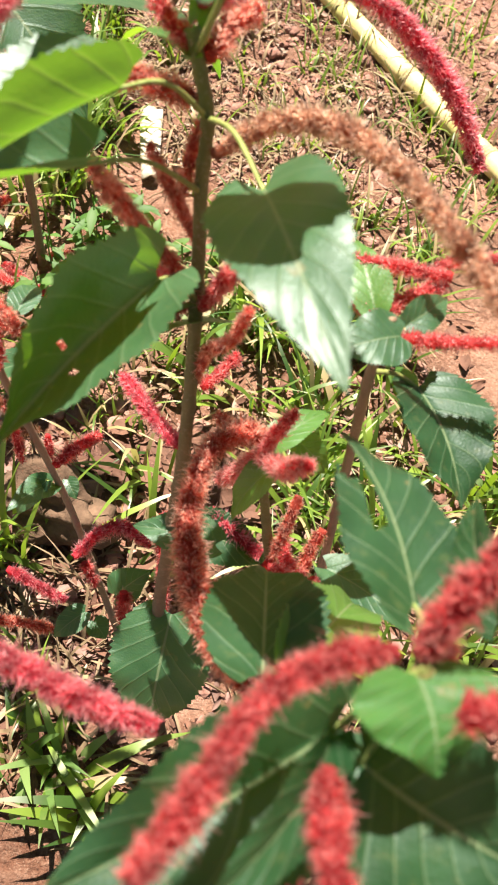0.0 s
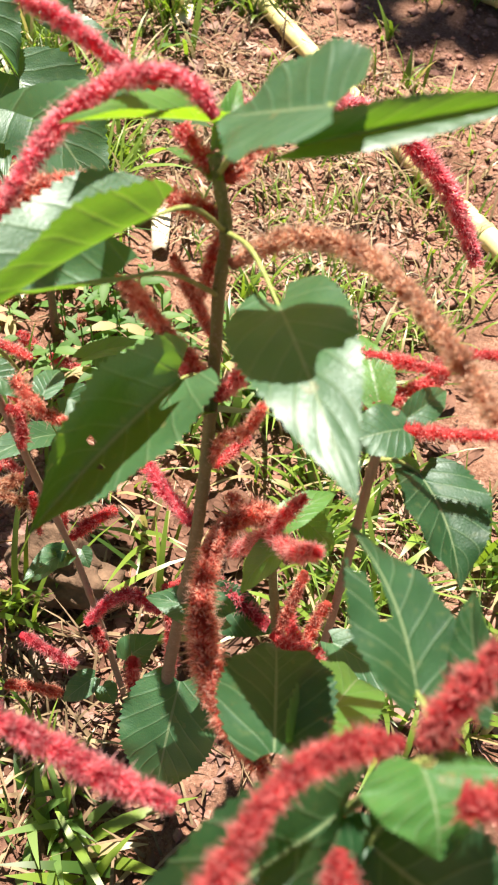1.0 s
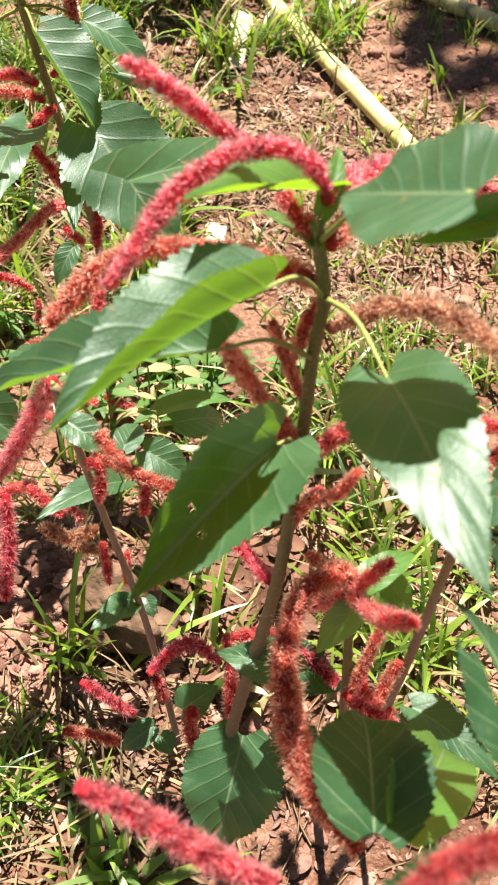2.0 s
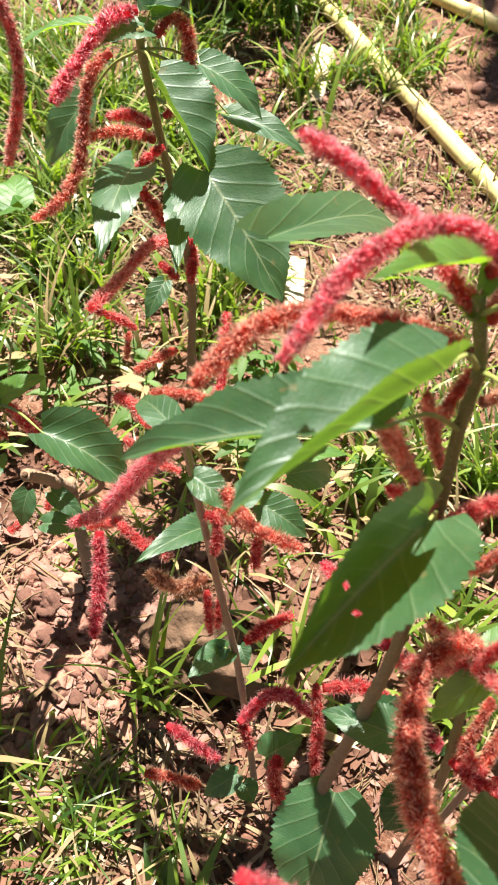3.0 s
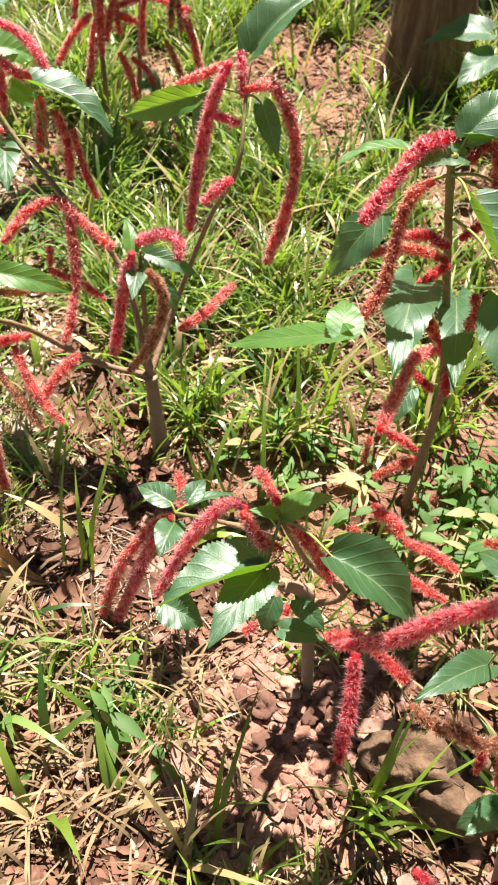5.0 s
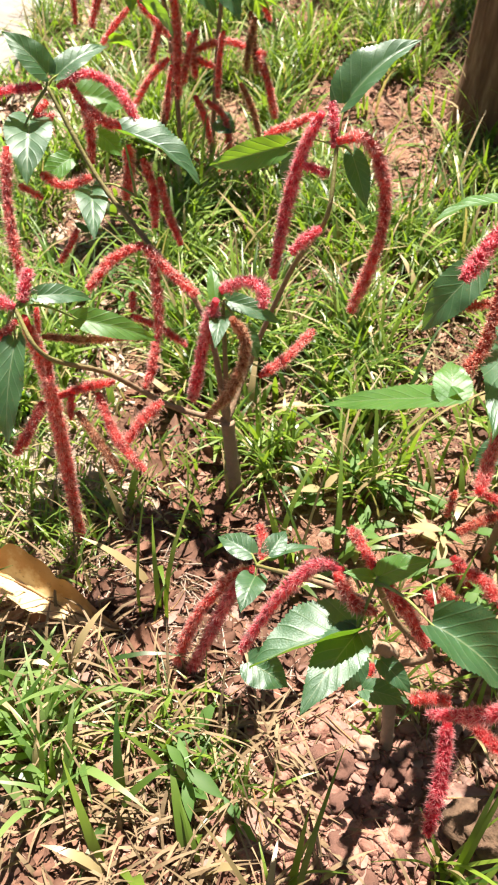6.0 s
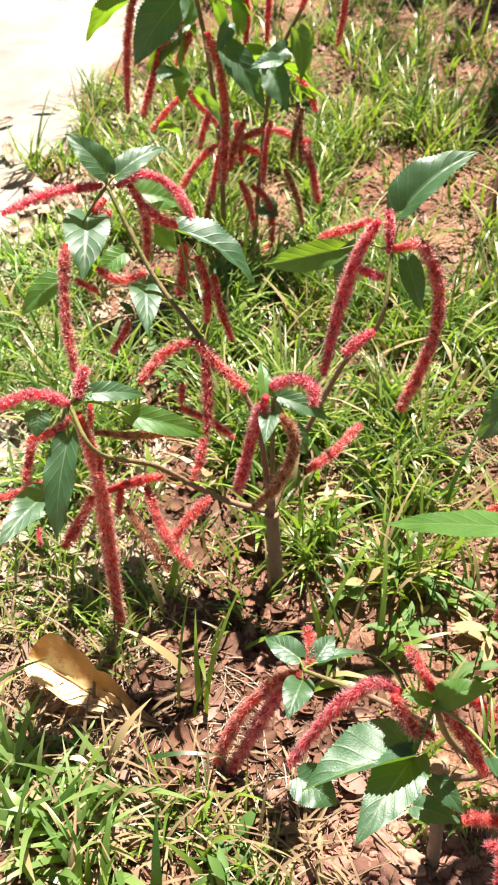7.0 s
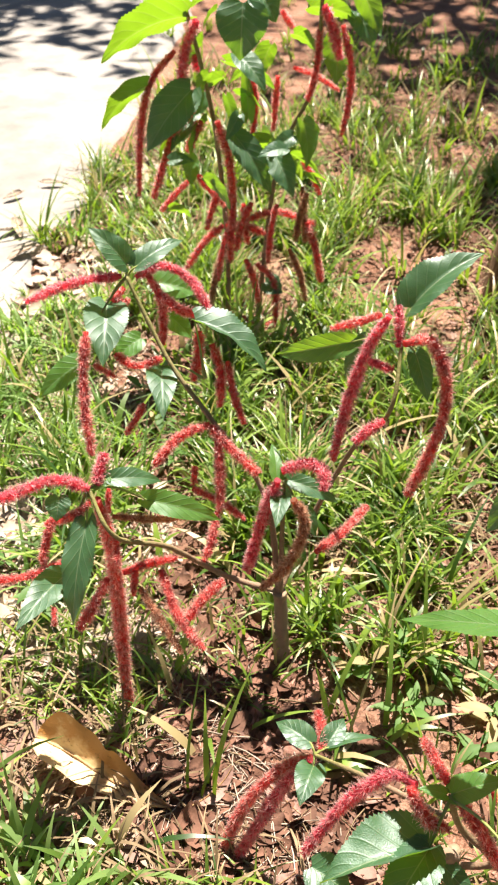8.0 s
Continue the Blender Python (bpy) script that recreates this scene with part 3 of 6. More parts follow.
BARE = [(0.22, 0.55, 0.2, 0.35, 3), (0.12, 1.45, 0.30, 0.40, 5), (-0.30, 0.53, 0.16, 0.13, 10), (-0.62, 0.80, 0.14, 0.09, 2), (0.0, 1.95, 0.4, 0.3, 2), (-0.1, 0.62, 0.2, 0.2, 2), (-0.5, 1.5, 0.6, 0.6, 2), (-0.8, 0.72, 0.2, 0.12, 1.5)]
crumbs("soil_crumbs", 17000, BARE, 0.0027, CLOD, "loose crumbs of dry red soil", 21)
crumbs("soil_clods", 2200, BARE, 0.0046, CLOD, "hard clods of red soil and small stones", 22, 2)
DEAD = [(0.22, 0.6, 0.2, 0.3, 3), (-1.2, 1.3, 0.4, 0.3, 2), (-1.4, 2.6, 0.6, 0.6, 2.5), (-0.36, 0.55, 0.26, 0.2, 2.2), (-0.8, 0.75, 0.25, 0.14, 2.5), (-0.6, 0.62, 0.3, 0.12, 2.5), (-1.6, 1.55, 0.35, 0.35, 3), (-0.35, 1.75, 0.35, 0.4, 2.5), (-0.95, 2.1, 0.5, 0.7, 2.5), (-1.1, 1.0, 0.2, 0.15, 1.5), (-0.05, 0.55, 0.2, 0.15, 2), (-0.75, 1.5, 0.25, 0.25, 1.2), (-0.9, 3.4, 0.7, 0.7, 2.0)]
litter("dead_leaves", 300, DEAD, 0.036, LITTER, "curled brown dead leaves on the soil", 31)
litter("leaf_fragments", 3200, DEAD, 0.017, LITTER, "broken bits of dead leaf on the soil", 32, 0.6)
def strands(name, count, patches, material, label, seed):
    """Thin dry stalks and rootlets lying about, all one mesh."""
    rng = np.random.default_rng(seed)
    verts, faces = [], []
    for x, y in scatter(count, patches, rng):
        az, ln, bend = rng.random() * 6.28, rng.uniform(0.02, 0.09), rng.normal(0, 0.25)
        z = ground_height(x, y) + rng.uniform(0.002, 0.012)
        first, r = len(verts), rng.uniform(0.0005, 0.0013)
        for k in range(4):
            u = k / 3 - 0.5
            cx, cy = x + math.cos(az) * u * ln - math.sin(az) * bend * ln * u * u, y + math.sin(az) * u * ln + math.cos(az) * bend * ln * u * u
            cz = z + rng.normal(0, 0.003)
            verts += [(cx - math.sin(az) * r, cy + math.cos(az) * r, cz), (cx + math.sin(az) * r, cy - math.cos(az) * r, cz), (cx, cy, cz + 1.6 * r)]
        for k in range(3):
            for j in range(3):
                a, b = first + 3 * k + j, first + 3 * k + (j + 1) % 3
                faces.append((a, b, b + 3, a + 3))
    return tagged(mesh_object(name, verts, faces, material), label, "plant debris", kind="stuff")


PALE = [(-1.42, 1.35, 0.18, 0.35, 4), (-1.28, 1.05, 0.16, 0.25, 8), (-0.60, 0.43, 0.24, 0.08, 2), (-0.20, 0.36, 0.12, 0.08, 1.5), (-0.75, 0.56, 0.2, 0.06, 1.2), (-0.9, 0.68, 0.12, 0.06, 1.2), (-1.85, 2.0, 0.2, 0.4, 3), (-1.2, 1.1, 0.2, 0.2, 2), (-0.7, 1.75, 0.25, 0.3, 1.5), (-0.55, 1.3, 0.2, 0.3, 1), (-0.38, 1.8, 0.25, 0.3, 2.5), (-0.85, 0.78, 0.2, 0.1, 1.2), (-0.6, 2.3, 0.5, 0.4, 1.5)]
litter("bleached_leaves", 520, PALE, 0.032, PALE_LEAF, "sun-bleached pale dead leaves beside the path", 34)
# brown litter; the patches close to the plants also darken the ground as shade
litter("grass_litter", 14500, [(-0.45, 0.37, 0.18, 0.08, 3), (-0.1, 0.33, 0.2, 0.08, 2), (-0.54, 0.62, 0.15, 0.12, 7), (-0.66, 0.72, 0.10, 0.08, 7), (-0.52, 0.76, 0.12, 0.06, 4), (-1.25, 2.5, 0.25, 0.25, 3), (-1.3, 3.2, 0.4, 0.4, 5), (-0.60, 0.43, 0.26, 0.09, 3), (-0.05, 0.50, 0.14, 0.13, 3), (-0.78, 0.82, 0.2, 0.09, 3.5), (-0.60, 0.80, 0.16, 0.07, 3), (-1.1, 0.92, 0.16, 0.16, 2), (-0.2, 0.9, 0.2, 0.15, 2), (-1.68, 2.2, 0.35, 0.35, 3), (-0.62, 1.1, 0.3, 0.25, 4), (-0.5, 2.3, 0.5, 0.35, 3), (-0.93, 2.2, 0.3, 0.3, 3), (-0.75, 1.35, 0.5, 0.45, 5), (-0.45, 1.6, 0.35, 0.5, 4), (-1.2, 2.3, 0.8, 0.9, 5), (-1.3, 1.3, 0.35, 0.35, 3), (0.1, 0.9, 0.25, 0.15, 1.5)], 0.026, DARK_LITTER, "brown leaf litter under the grass", 35, 0.55)
# dark leaves put down in place of the plants' missing ground shade
litter("rotting_leaves", 1050, [(-0.76, 0.94, 0.10, 0.10, 5), (-0.66, 0.78, 0.08, 0.06, 4), (-0.53, 0.53, 0.08, 0.06, 2.5), (0.02, 0.62, 0.11, 0.10, 6), (-0.06, 0.66, 0.06, 0.06, 2), (-0.62, 0.68, 0.14, 0.09, 4), (-0.52, 0.62, 0.12, 0.10, 3), (-0.66, 0.60, 0.10, 0.05, 2)], 0.038, DARK_LITTER, "dark dead leaves that stand in for shade below the plants", 38)
EDGE_SIDE = [(-1.33, 1.05, 0.14, 0.18, 4), (-1.50, 1.35, 0.14, 0.25, 5), (-1.62, 1.65, 0.14, 0.25, 4), (-1.16, 0.95, 0.14, 0.12, 4), (-0.95, 0.76, 0.10, 0.07, 2.5), (-1.85, 2.1, 0.15, 0.3, 3)]
litter("path_litter", 1250, EDGE_SIDE, 0.040, PATH_LEAF, "pale dry leaves drifted against the path", 37)
litter("bleached_flecks", 1700, [(-1.08, 1.00, 0.16, 0.14, 5), (-1.00, 0.85, 0.10, 0.08, 5), (-1.22, 1.06, 0.10, 0.10, 4), (-0.88, 0.80, 0.13, 0.08, 5), (-0.98, 0.92, 0.12, 0.10, 4), (-1.15, 1.05, 0.12, 0.12, 3), (-1.3, 1.25, 0.12, 0.2, 3)], 0.024, PATH_LEAF, "bleached scraps of dead leaf and husk", 39, 0.6)
strands("curled_rootlets", 420, [(-0.62, 0.68, 0.14, 0.10, 4), (-0.50, 0.62, 0.10, 0.10, 2), (-0.80, 0.78, 0.14, 0.08, 2)], PATH_LEAF, "pale curled rootlets and grass stalks on dark litter", 40)
FLECKS = [(-0.03, 1.45, 0.25, 0.35, 5), (0.1, 1.2, 0.15, 0.15, 1.5), (-0.86, 0.73, 0.16, 0.10, 7), (-0.70, 0.58, 0.20, 0.12, 3), (-0.52, 0.56, 0.1, 0.08, 2), (-1.05, 0.88, 0.15, 0.10, 5), (-1.28, 1.05, 0.14, 0.2, 4), (-0.14, 0.43, 0.07, 0.10, 1.5), (-0.75, 1.35, 0.5, 0.45, 5), (-0.45, 1.6, 0.35, 0.5, 3), (-1.2, 2.3, 0.8, 0.9, 4), (-1.25, 1.1, 0.25, 0.3, 4), (-0.85, 0.75, 0.25, 0.15, 3), (-0.6, 0.45, 0.3, 0.12, 3), (-0.25, 0.42, 0.16, 0.12, 1), (-0.55, 1.0, 0.2, 0.15, 2), (0.1, 0.8, 0.2, 0.2, 1)]
litter("pale_flecks", 5900, FLECKS, 0.026, PALE_LEAF, "pale broken bits of dry leaf and grass", 36, 0.32)
strands("dry_stalks", 2300, DEAD + [(-0.6, 1.3, 0.5, 0.5, 10), (-0.8, 0.62, 0.3, 0.15, 5), (0.12, 1.4, 0.3, 0.4, 3)], DRY_GRASS, "thin dry stalks and rootlets lying on the soil", 33)
GREEN = [(-1.12, 0.93, 0.14, 0.14, 1.2), (-0.02, 0.54, 0.10, 0.10, 0.35), (-1.68, 2.25, 0.3, 0.3, 4), (-1.35, 1.15, 0.15, 0.25, 0.7), (0.27, 0.68, 0.14, 0.22, 1.5), (-0.62, 1.12, 0.26, 0.2, 6.5), (-0.80, 1.45, 0.36, 0.35, 6), (-0.45, 1.20, 0.22, 0.25, 3.5), (-0.42, 1.62, 0.28, 0.35, 3), (-1.0, 2.1, 0.6, 0.7, 9), (-0.35, 1.95, 0.28, 0.3, 3), (0.03, 0.86, 0.16, 0.12, 2.2), (-1.3, 3.0, 0.9, 0.9, 14), (-0.95, 1.0, 0.2, 0.2, 0.8), (-1.20, 1.50, 0.30, 0.40, 3), (-0.55, 2.4, 0.5, 0.5, 3), (-1.6, 2.2, 0.4, 0.6, 4), (-1.25, 1.85, 0.20, 0.25, 6)]
grass_field("grass", 28000, GREEN, 0.160, 0.0070, 1.15, GRASS, "bright green grass growing among the plants", 41, 10, 0.06)
grass_field("broad_grass", 2100, GREEN, 0.115, 0.0125, 1.35, GRASS, "broad bent grass blades lying among the thin ones", 45, 3, -0.25)
FIBRES = GREEN + [(-0.02, 1.48, 0.25, 0.35, 8), (-0.45, 0.36, 0.18, 0.08, 4), (-0.02, 0.32, 0.2, 0.08, 2), (-0.86, 0.70, 0.2, 0.1, 4), (-0.62, 0.52, 0.26, 0.12, 6), (-0.42, 0.50, 0.14, 0.10, 2), (-1.3, 1.1, 0.2, 0.3, 5), (-0.1, 0.45, 0.14, 0.12, 2), (0.1, 1.3, 0.3, 0.3, 3)]
grass_field("dry_grass", 6400, FIBRES, 0.085, 0.0042, 1.9, DRY_GRASS, "dry straw-coloured grass lying among the green", 47, 4)
EDGE = [(-0.62, 0.47, 0.16, 0.06, 3), (-0.60, 0.40, 0.3, 0.06, 5), (-0.50, 0.42, 0.10, 0.06, 1.5), (-0.80, 0.49, 0.16, 0.05, 2), (-0.02, 0.30, 0.08, 0.06, 1.2), (-0.45, 0.82, 0.08, 0.06, 1.5), (-0.72, 0.74, 0.2, 0.04, 1.0)]
AROUND = [(0.6, 2.6, 1.6, 1.2, 3), (1.6, 0.8, 1.2, 1.6, 3), (1.6, -1.2, 1.2, 1.2, 3), (-1.6, 4.5, 1.6, 1.4, 4), (1.0, 4.6, 2.0, 1.4, 3)]
grass_field("outer_grass", 6500, AROUND, 0.11, 0.0090, 1.1, GRASS, "grass growing in tufts round the bed", 46, 10, -0.1)
grass_field("coarse_grass", 125, EDGE, 0.115, 0.0118, 1.35, GRASS, "coarse broad-bladed grass at the edge of the bed", 42, 4)
LUSH = [(-0.72, 0.49, 0.09, 0.06, 4), (-0.65, 0.42, 0.10, 0.05, 4), (-0.10, 0.29, 0.08, 0.05, 2.5)]
grass_field("lush_grass", 130, LUSH, 0.105, 0.0100, 1.35, LIME_GRASS, "lush pale-green broad grass blades at the edge of the bed", 48, 5)
SUNNY = [(-1.39, 1.20, 0.10, 0.16, 4), (-1.27, 1.03, 0.10, 0.10, 3), (-1.52, 1.42, 0.08, 0.16, 3), (-1.70, 1.85, 0.10, 0.2, 2), (-1.16, 1.10, 0.12, 0.12, 3), (-1.02, 0.86, 0.10, 0.08, 1.5)]
grass_field("sunny_grass", 1100, SUNNY, 0.105, 0.0065, 1.2, LIME_GRASS, "yellow-green grass standing in the sun by the path", 49, 7)
TALL = [(-0.165, 0.515, 0.018, 0.012, 3), (-0.62, 0.62, 0.03, 0.02, 1), (-0.50, 0.80, 0.02, 0.02, 2), (-0.30, 0.42, 0.05, 0.03, 2), (-0.21, 0.36, 0.05, 0.04, 1), (-0.42, 1.0, 0.05, 0.05, 2)]
grass_field("tall_grass", 84, TALL, 0.20, 0.0075, 0.7, GRASS, "tall single grass tufts standing on the soil", 44, 4)
THIN = [(-0.86, 0.70, 0.16, 0.08, 2.5), (-0.48, 0.52, 0.12, 0.05, 1.5), (-0.20, 0.36, 0.14, 0.08, 2), (-1.33, 1.1, 0.16, 0.25, 2), (-1.7, 2.2, 0.3, 0.3, 2), (-0.8, 0.82, 0.2, 0.1, 2), (0.12, 1.35, 0.3, 0.35, 3), (-1.45, 1.3, 0.25, 0.4, 1.5), (0.12, 1.05, 0.15, 0.1, 2), (-0.05, 2.2, 0.5, 0.25, 2.5), (-0.2, 0.75, 0.2, 0.15, 2), (0.18, 0.7, 0.1, 0.25, 1.5)]
grass_field("sparse_grass", 3400, THIN, 0.075, 0.0045, 1.2, GRASS, "thin tufts of grass on bare soil", 43, 6)
WEEDY = [(-0.22, 0.92, 0.12, 0.12, 4), (-0.10, 0.95, 0.14, 0.14, 3), (-0.45, 0.95, 0.1, 0.1, 1.5), (-1.02, 0.80, 0.14, 0.10, 1.5), (-0.4, 1.9, 0.3, 0.3, 1.5), (-0.40, 0.50, 0.12, 0.06, 0.8), (-1.0, 1.25, 0.25, 0.25, 2)]
weed_patch("weeds", 78, WEEDY, 0.043, WEED, "low broad-leaved weeds between the plants", 51)


def stone(place, size, material, label, rough=0.22, squash=1.0, name="stone"):
    rng = np.random.default_rng(int(1000 * abs(place[0]) + 77 * abs(place[1])))
    v, f = lump(rng, 1.0, rough, 4)
    v = v * np.array(size)
    ob = mesh_object(name, v, f, material)
    ob.location = (place[0], place[1], ground_height(place[0], place[1]) + 0.45 * size[2])
    return tagged(ob, label, "stone")


stone((-0.122, 0.565), (0.046, 0.038, 0.088), ROCK, "brown weathered rock half sunk in the soil", 0.34, name="rock")
stone((-0.303, 0.606), (0.018, 0.014, 0.02), STONE, "small pale pinkish stone on the soil")
for x, y, s in ((-0.37, 0.565, 0.013), (-0.36, 0.615, 0.014), (-0.245, 0.585, 0.012), (-0.20, 0.60, 0.015), (-0.41, 0.60, 0.014), (-0.70, 0.70, 0.012)):
    stone((x, y), (s, s * 0.8, s * 0.7), CLOD, "rough lump of dry reddish soil")


clod_rng = np.random.default_rng(61)
clod_shapes = []
for _ in range(5):
    v, f = lump(clod_rng, 1.0, 0.36, 3)
    clod_shapes.append((v, f))
clod_meshes = []
for v, f in clod_shapes:
    me = bpy.data.meshes.new("soil_clod")
    me.from_pydata([tuple(p) for p in v], [], f)
    me.materials.append(CLOD)
    me.polygons.foreach_set("use_smooth", [True] * len(me.polygons))
    clod_meshes.append(me)
for x, y in scatter(70, [(-0.29, 0.56, 0.11, 0.09, 5), (-0.33, 0.45, 0.12, 0.08, 2), (-0.10, 0.64, 0.10, 0.07, 2), (0.25, 1.5, 0.25, 0.3, 1.5)], clod_rng):
    clod = new("soil_clod", clod_meshes[clod_rng.integers(5)])
    s = clod_rng.uniform(0.007, 0.015)
    clod.matrix_world = pose(x, y, ground_height(x, y) + 0.3 * s, 0, 0, clod_rng.uniform(0, 360)) @ Matrix.Scale(s, 4)
    tagged(clod, "crumbly lump of dry pinkish soil in the bed", "soil clod", "soil clods in the bed")


def cane(points, radius, label, reach=0.21):
    """A bamboo cane: hollow-looking joints one behind the other, with a swollen ring between each two."""
    root = new("bamboo_cane")
    root.location = points[0]
    tagged(root, label, "bamboo cane", "bamboo canes on the ground")
    line, length = spline(points, 240)
    cuts = [0.0, *np.arange(0.09, length - 0.03, reach), length]
    at = lambda d: np.array([np.interp(d, np.linspace(0, length, 240), line[:, i]) for i in range(3)])
    for a, b in zip(cuts, cuts[1:]):
        r = radius * (1 - 0.08 * a / length)
        v, f, uv = tube([at(a), at((a + b) / 2), at(b)], [r * 0.985, r * 0.96, r * 0.95, r * 0.96, r * 0.985], 12, 16)
        mesh_object("joint", v, f, BAMBOO, root, uvs=uv)
    for d in cuts[1:-1]:
        r = radius * (1 - 0.08 * d / length)
        v, f, uv = tube([at(d - 0.006), at(d), at(d + 0.006)], [r * 0.98, r * 1.07, r * 1.03, r * 1.10, r * 0.98], 9, 16)
        mesh_object("node_ring", v, f, BAMBOO_RING, root, "raised brownish ring", uvs=uv)
    return root


cane([(0.52, 1.06, 0.022), (0.30, 1.315, 0.022), (0.045, 1.615, 0.022), (-0.38, 2.14, 0.02)], 0.0185, "pale yellow bamboo cane lying across the bare soil")
cane([(0.42, 1.98, 0.018), (0.127, 2.115, 0.018), (-0.219, 2.295, 0.018), (-0.50, 2.44, 0.018)], 0.017, "greenish yellow bamboo cane lying in the grass")


def sheath(a, b, width, label):
    """A split dry bamboo sheath, curved across."""
    a, b = Vector(a), Vector(b)
    along = (b - a).normalized()
    across = along.cross(Vector((0, 0, 1))).normalized()
    verts, faces = [], []
    for i in range(9):
        u = i / 8
        w = width * 0.5 * (1 - 0.35 * u * u)
        for j in range(7):
            v = j / 3 - 1
            verts.append(tuple(a.lerp(b, u) + across * w * v + Vector((0, 0, 0.006 + 0.25 * w * (1 - v * v) + 0.003 * math.sin(9 * u + 3 * v)))))
    for i in range(8):
        for j in range(6):
            k = i * 7 + j
            faces.append((k, k + 1, k + 8, k + 7))
    ob = mesh_object("dry_sheath", verts, faces, STRAW)
    ob.modifiers.new("thickness", "SOLIDIFY").thickness = 0.002
    return tagged(ob, label, "dry sheath", "dry sheaths on the ground")


sheath((-0.32, 1.94, 0.01), (-0.285, 1.73, 0.01), 0.045, "bleached dry bamboo sheath lying in the grass")
sheath((-0.20, 1.27, 0.01), (-0.165, 1.12, 0.01), 0.035, "short bleached piece of dry sheath on the soil")


def big_dry_leaf():
    """A large fallen leaf, cupped at its broad end, pinched in the middle and drawn out into its stalk."""
    a, b, stalk_end = Vector((-0.830, 0.584, 0.040)), Vector((-0.638, 0.602, 0.012)), Vector((-0.609, 0.609, 0.004))
    along = (b - a).normalized()
    across = Vector((0, 0, 1)).cross(along).normalized()
    verts, faces = [], []
    for i in range(37):
        u = i / 36
        w = 0.036 * min(1.0, 0.30 + 3.2 * u ** 0.8) if u < 0.45 else 0.036 * ((1 - u) / 0.55) ** 0.8 + 0.0012
        w *= 1 - 0.22 * math.exp(-((u - 0.50) / 0.05) ** 2)
        cup = 0.95 if u < 0.48 else 0.95 - 1.1 * (u - 0.48)
        for j in range(13):
            v = j / 6 - 1
            z = 0.006 * math.sin(7.0 * u + 0.4) + w * abs(v) ** 1.5 * (1.4 * cup if v > 0 else 0.45 * cup)
            z += 0.0035 * math.sin(15 * u + 5 * v) * v + 0.0012 * math.sin(41 * u + 11 * v)
            verts.append(tuple(a.lerp(b, u) + across * w * v * (0.62 if v > 0 else 0.85) + Vector((0, 0, z))))
    for i in range(36):
        for j in range(12):
            k = i * 13 + j
            faces.append((k, k + 1, k + 14, k + 13))
    root = new("fallen_leaf")
    root.location = a
    tagged(root, "large curled yellow-brown fallen leaf on the grass", "leaf")
    mesh_object("blade", verts, faces, BROWNED_LEAF, root, uvs=np.array([(i / 36, j / 12) for i in range(37) for j in range(13)]))
    rib = [Vector(verts[i * 13 + 6]) + Vector((0, 0, 0.0010)) for i in range(0, 37, 4)]
    v, f, uv = tube([*rib, (b + stalk_end) / 2 + Vector((0, -0.006, 0.002)), stalk_end], [0.0006, 0.0012, 0.0014, 0.0016, 0.0013], 40, 7)
    mesh_object("midrib", v, f, PETIOLE_DRY, root, "brown midrib running out into a thin stalk")
    return root


big_dry_leaf()


def dead_leaf(place, turn, size, rng, material=DEAD_LEAF, label="crumpled purplish-brown dead leaf lying on red soil"):
    """A fallen leaf gone brown: crumpled, its margins rolled, with a midrib that ends in a stalk."""
    length, width = size * rng.uniform(0.9, 1.15), size * rng.uniform(0.38, 0.55)
    roll, crook, side = rng.uniform(-0.5, 0.8), rng.normal(0, 0.25), rng.normal(0, 0.5)
    verts, faces, rows, cols = [], [], 16, 8
    m = pose(place[0], place[1], max(ground_height(*place), 0.018 if place[0] < road_edge(place[1]) else -1) + 0.007, rng.normal(0, 9), rng.normal(0, 9), turn)
    for i in range(rows + 1):
        u = i / rows
        w = 0.5 * width * (0.06 + math.sin(math.pi * min(1.0, 0.05 + 0.93 * u ** 0.8)) ** 0.8) * rng.uniform(0.92, 1.06)
        for j in range(cols + 1):
            v = 2 * j / cols - 1
            z = roll * w * v * v + side * w * v * (u - 0.4) + crook * length * (u - 0.5) ** 2
            z += 0.05 * width * noise.noise(Vector((u * 4, v * 2, place[0] * 31))) - 0.012 * width * math.cos(22 * u - 5 * abs(v))
            verts.append(tuple(m @ Vector(((u - 0.5) * length, v * w * (1 - 0.25 * abs(roll) * v * v), z + 0.002))))
    for i in range(rows):
        for j in range(cols):
            if abs(2 * (j + 0.5) / cols - 1) < 0.8 or rng.random() > 0.12:
                k = i * (cols + 1) + j
                faces.append((k, k + 1, k + cols + 2, k + cols + 1))
    root = new("dead_leaf")
    root.location = m.translation
    tagged(root, label, "leaf", "single dead leaves on the ground")
    mesh_object("blade", verts, faces, material, root)
    rib = [np.array(verts[i * (cols + 1) + cols // 2]) + (0, 0, 0.0008) for i in range(0, rows + 1, 4)]
    rib.insert(0, 1.5 * rib[0] - 0.5 * rib[1])
    v, f, uv = tube(rib, [0.0011, 0.0012, 0.0009, 0.0004], 24, 6)
    mesh_object("midrib", v, f, PETIOLE_DRY, root, uvs=uv)


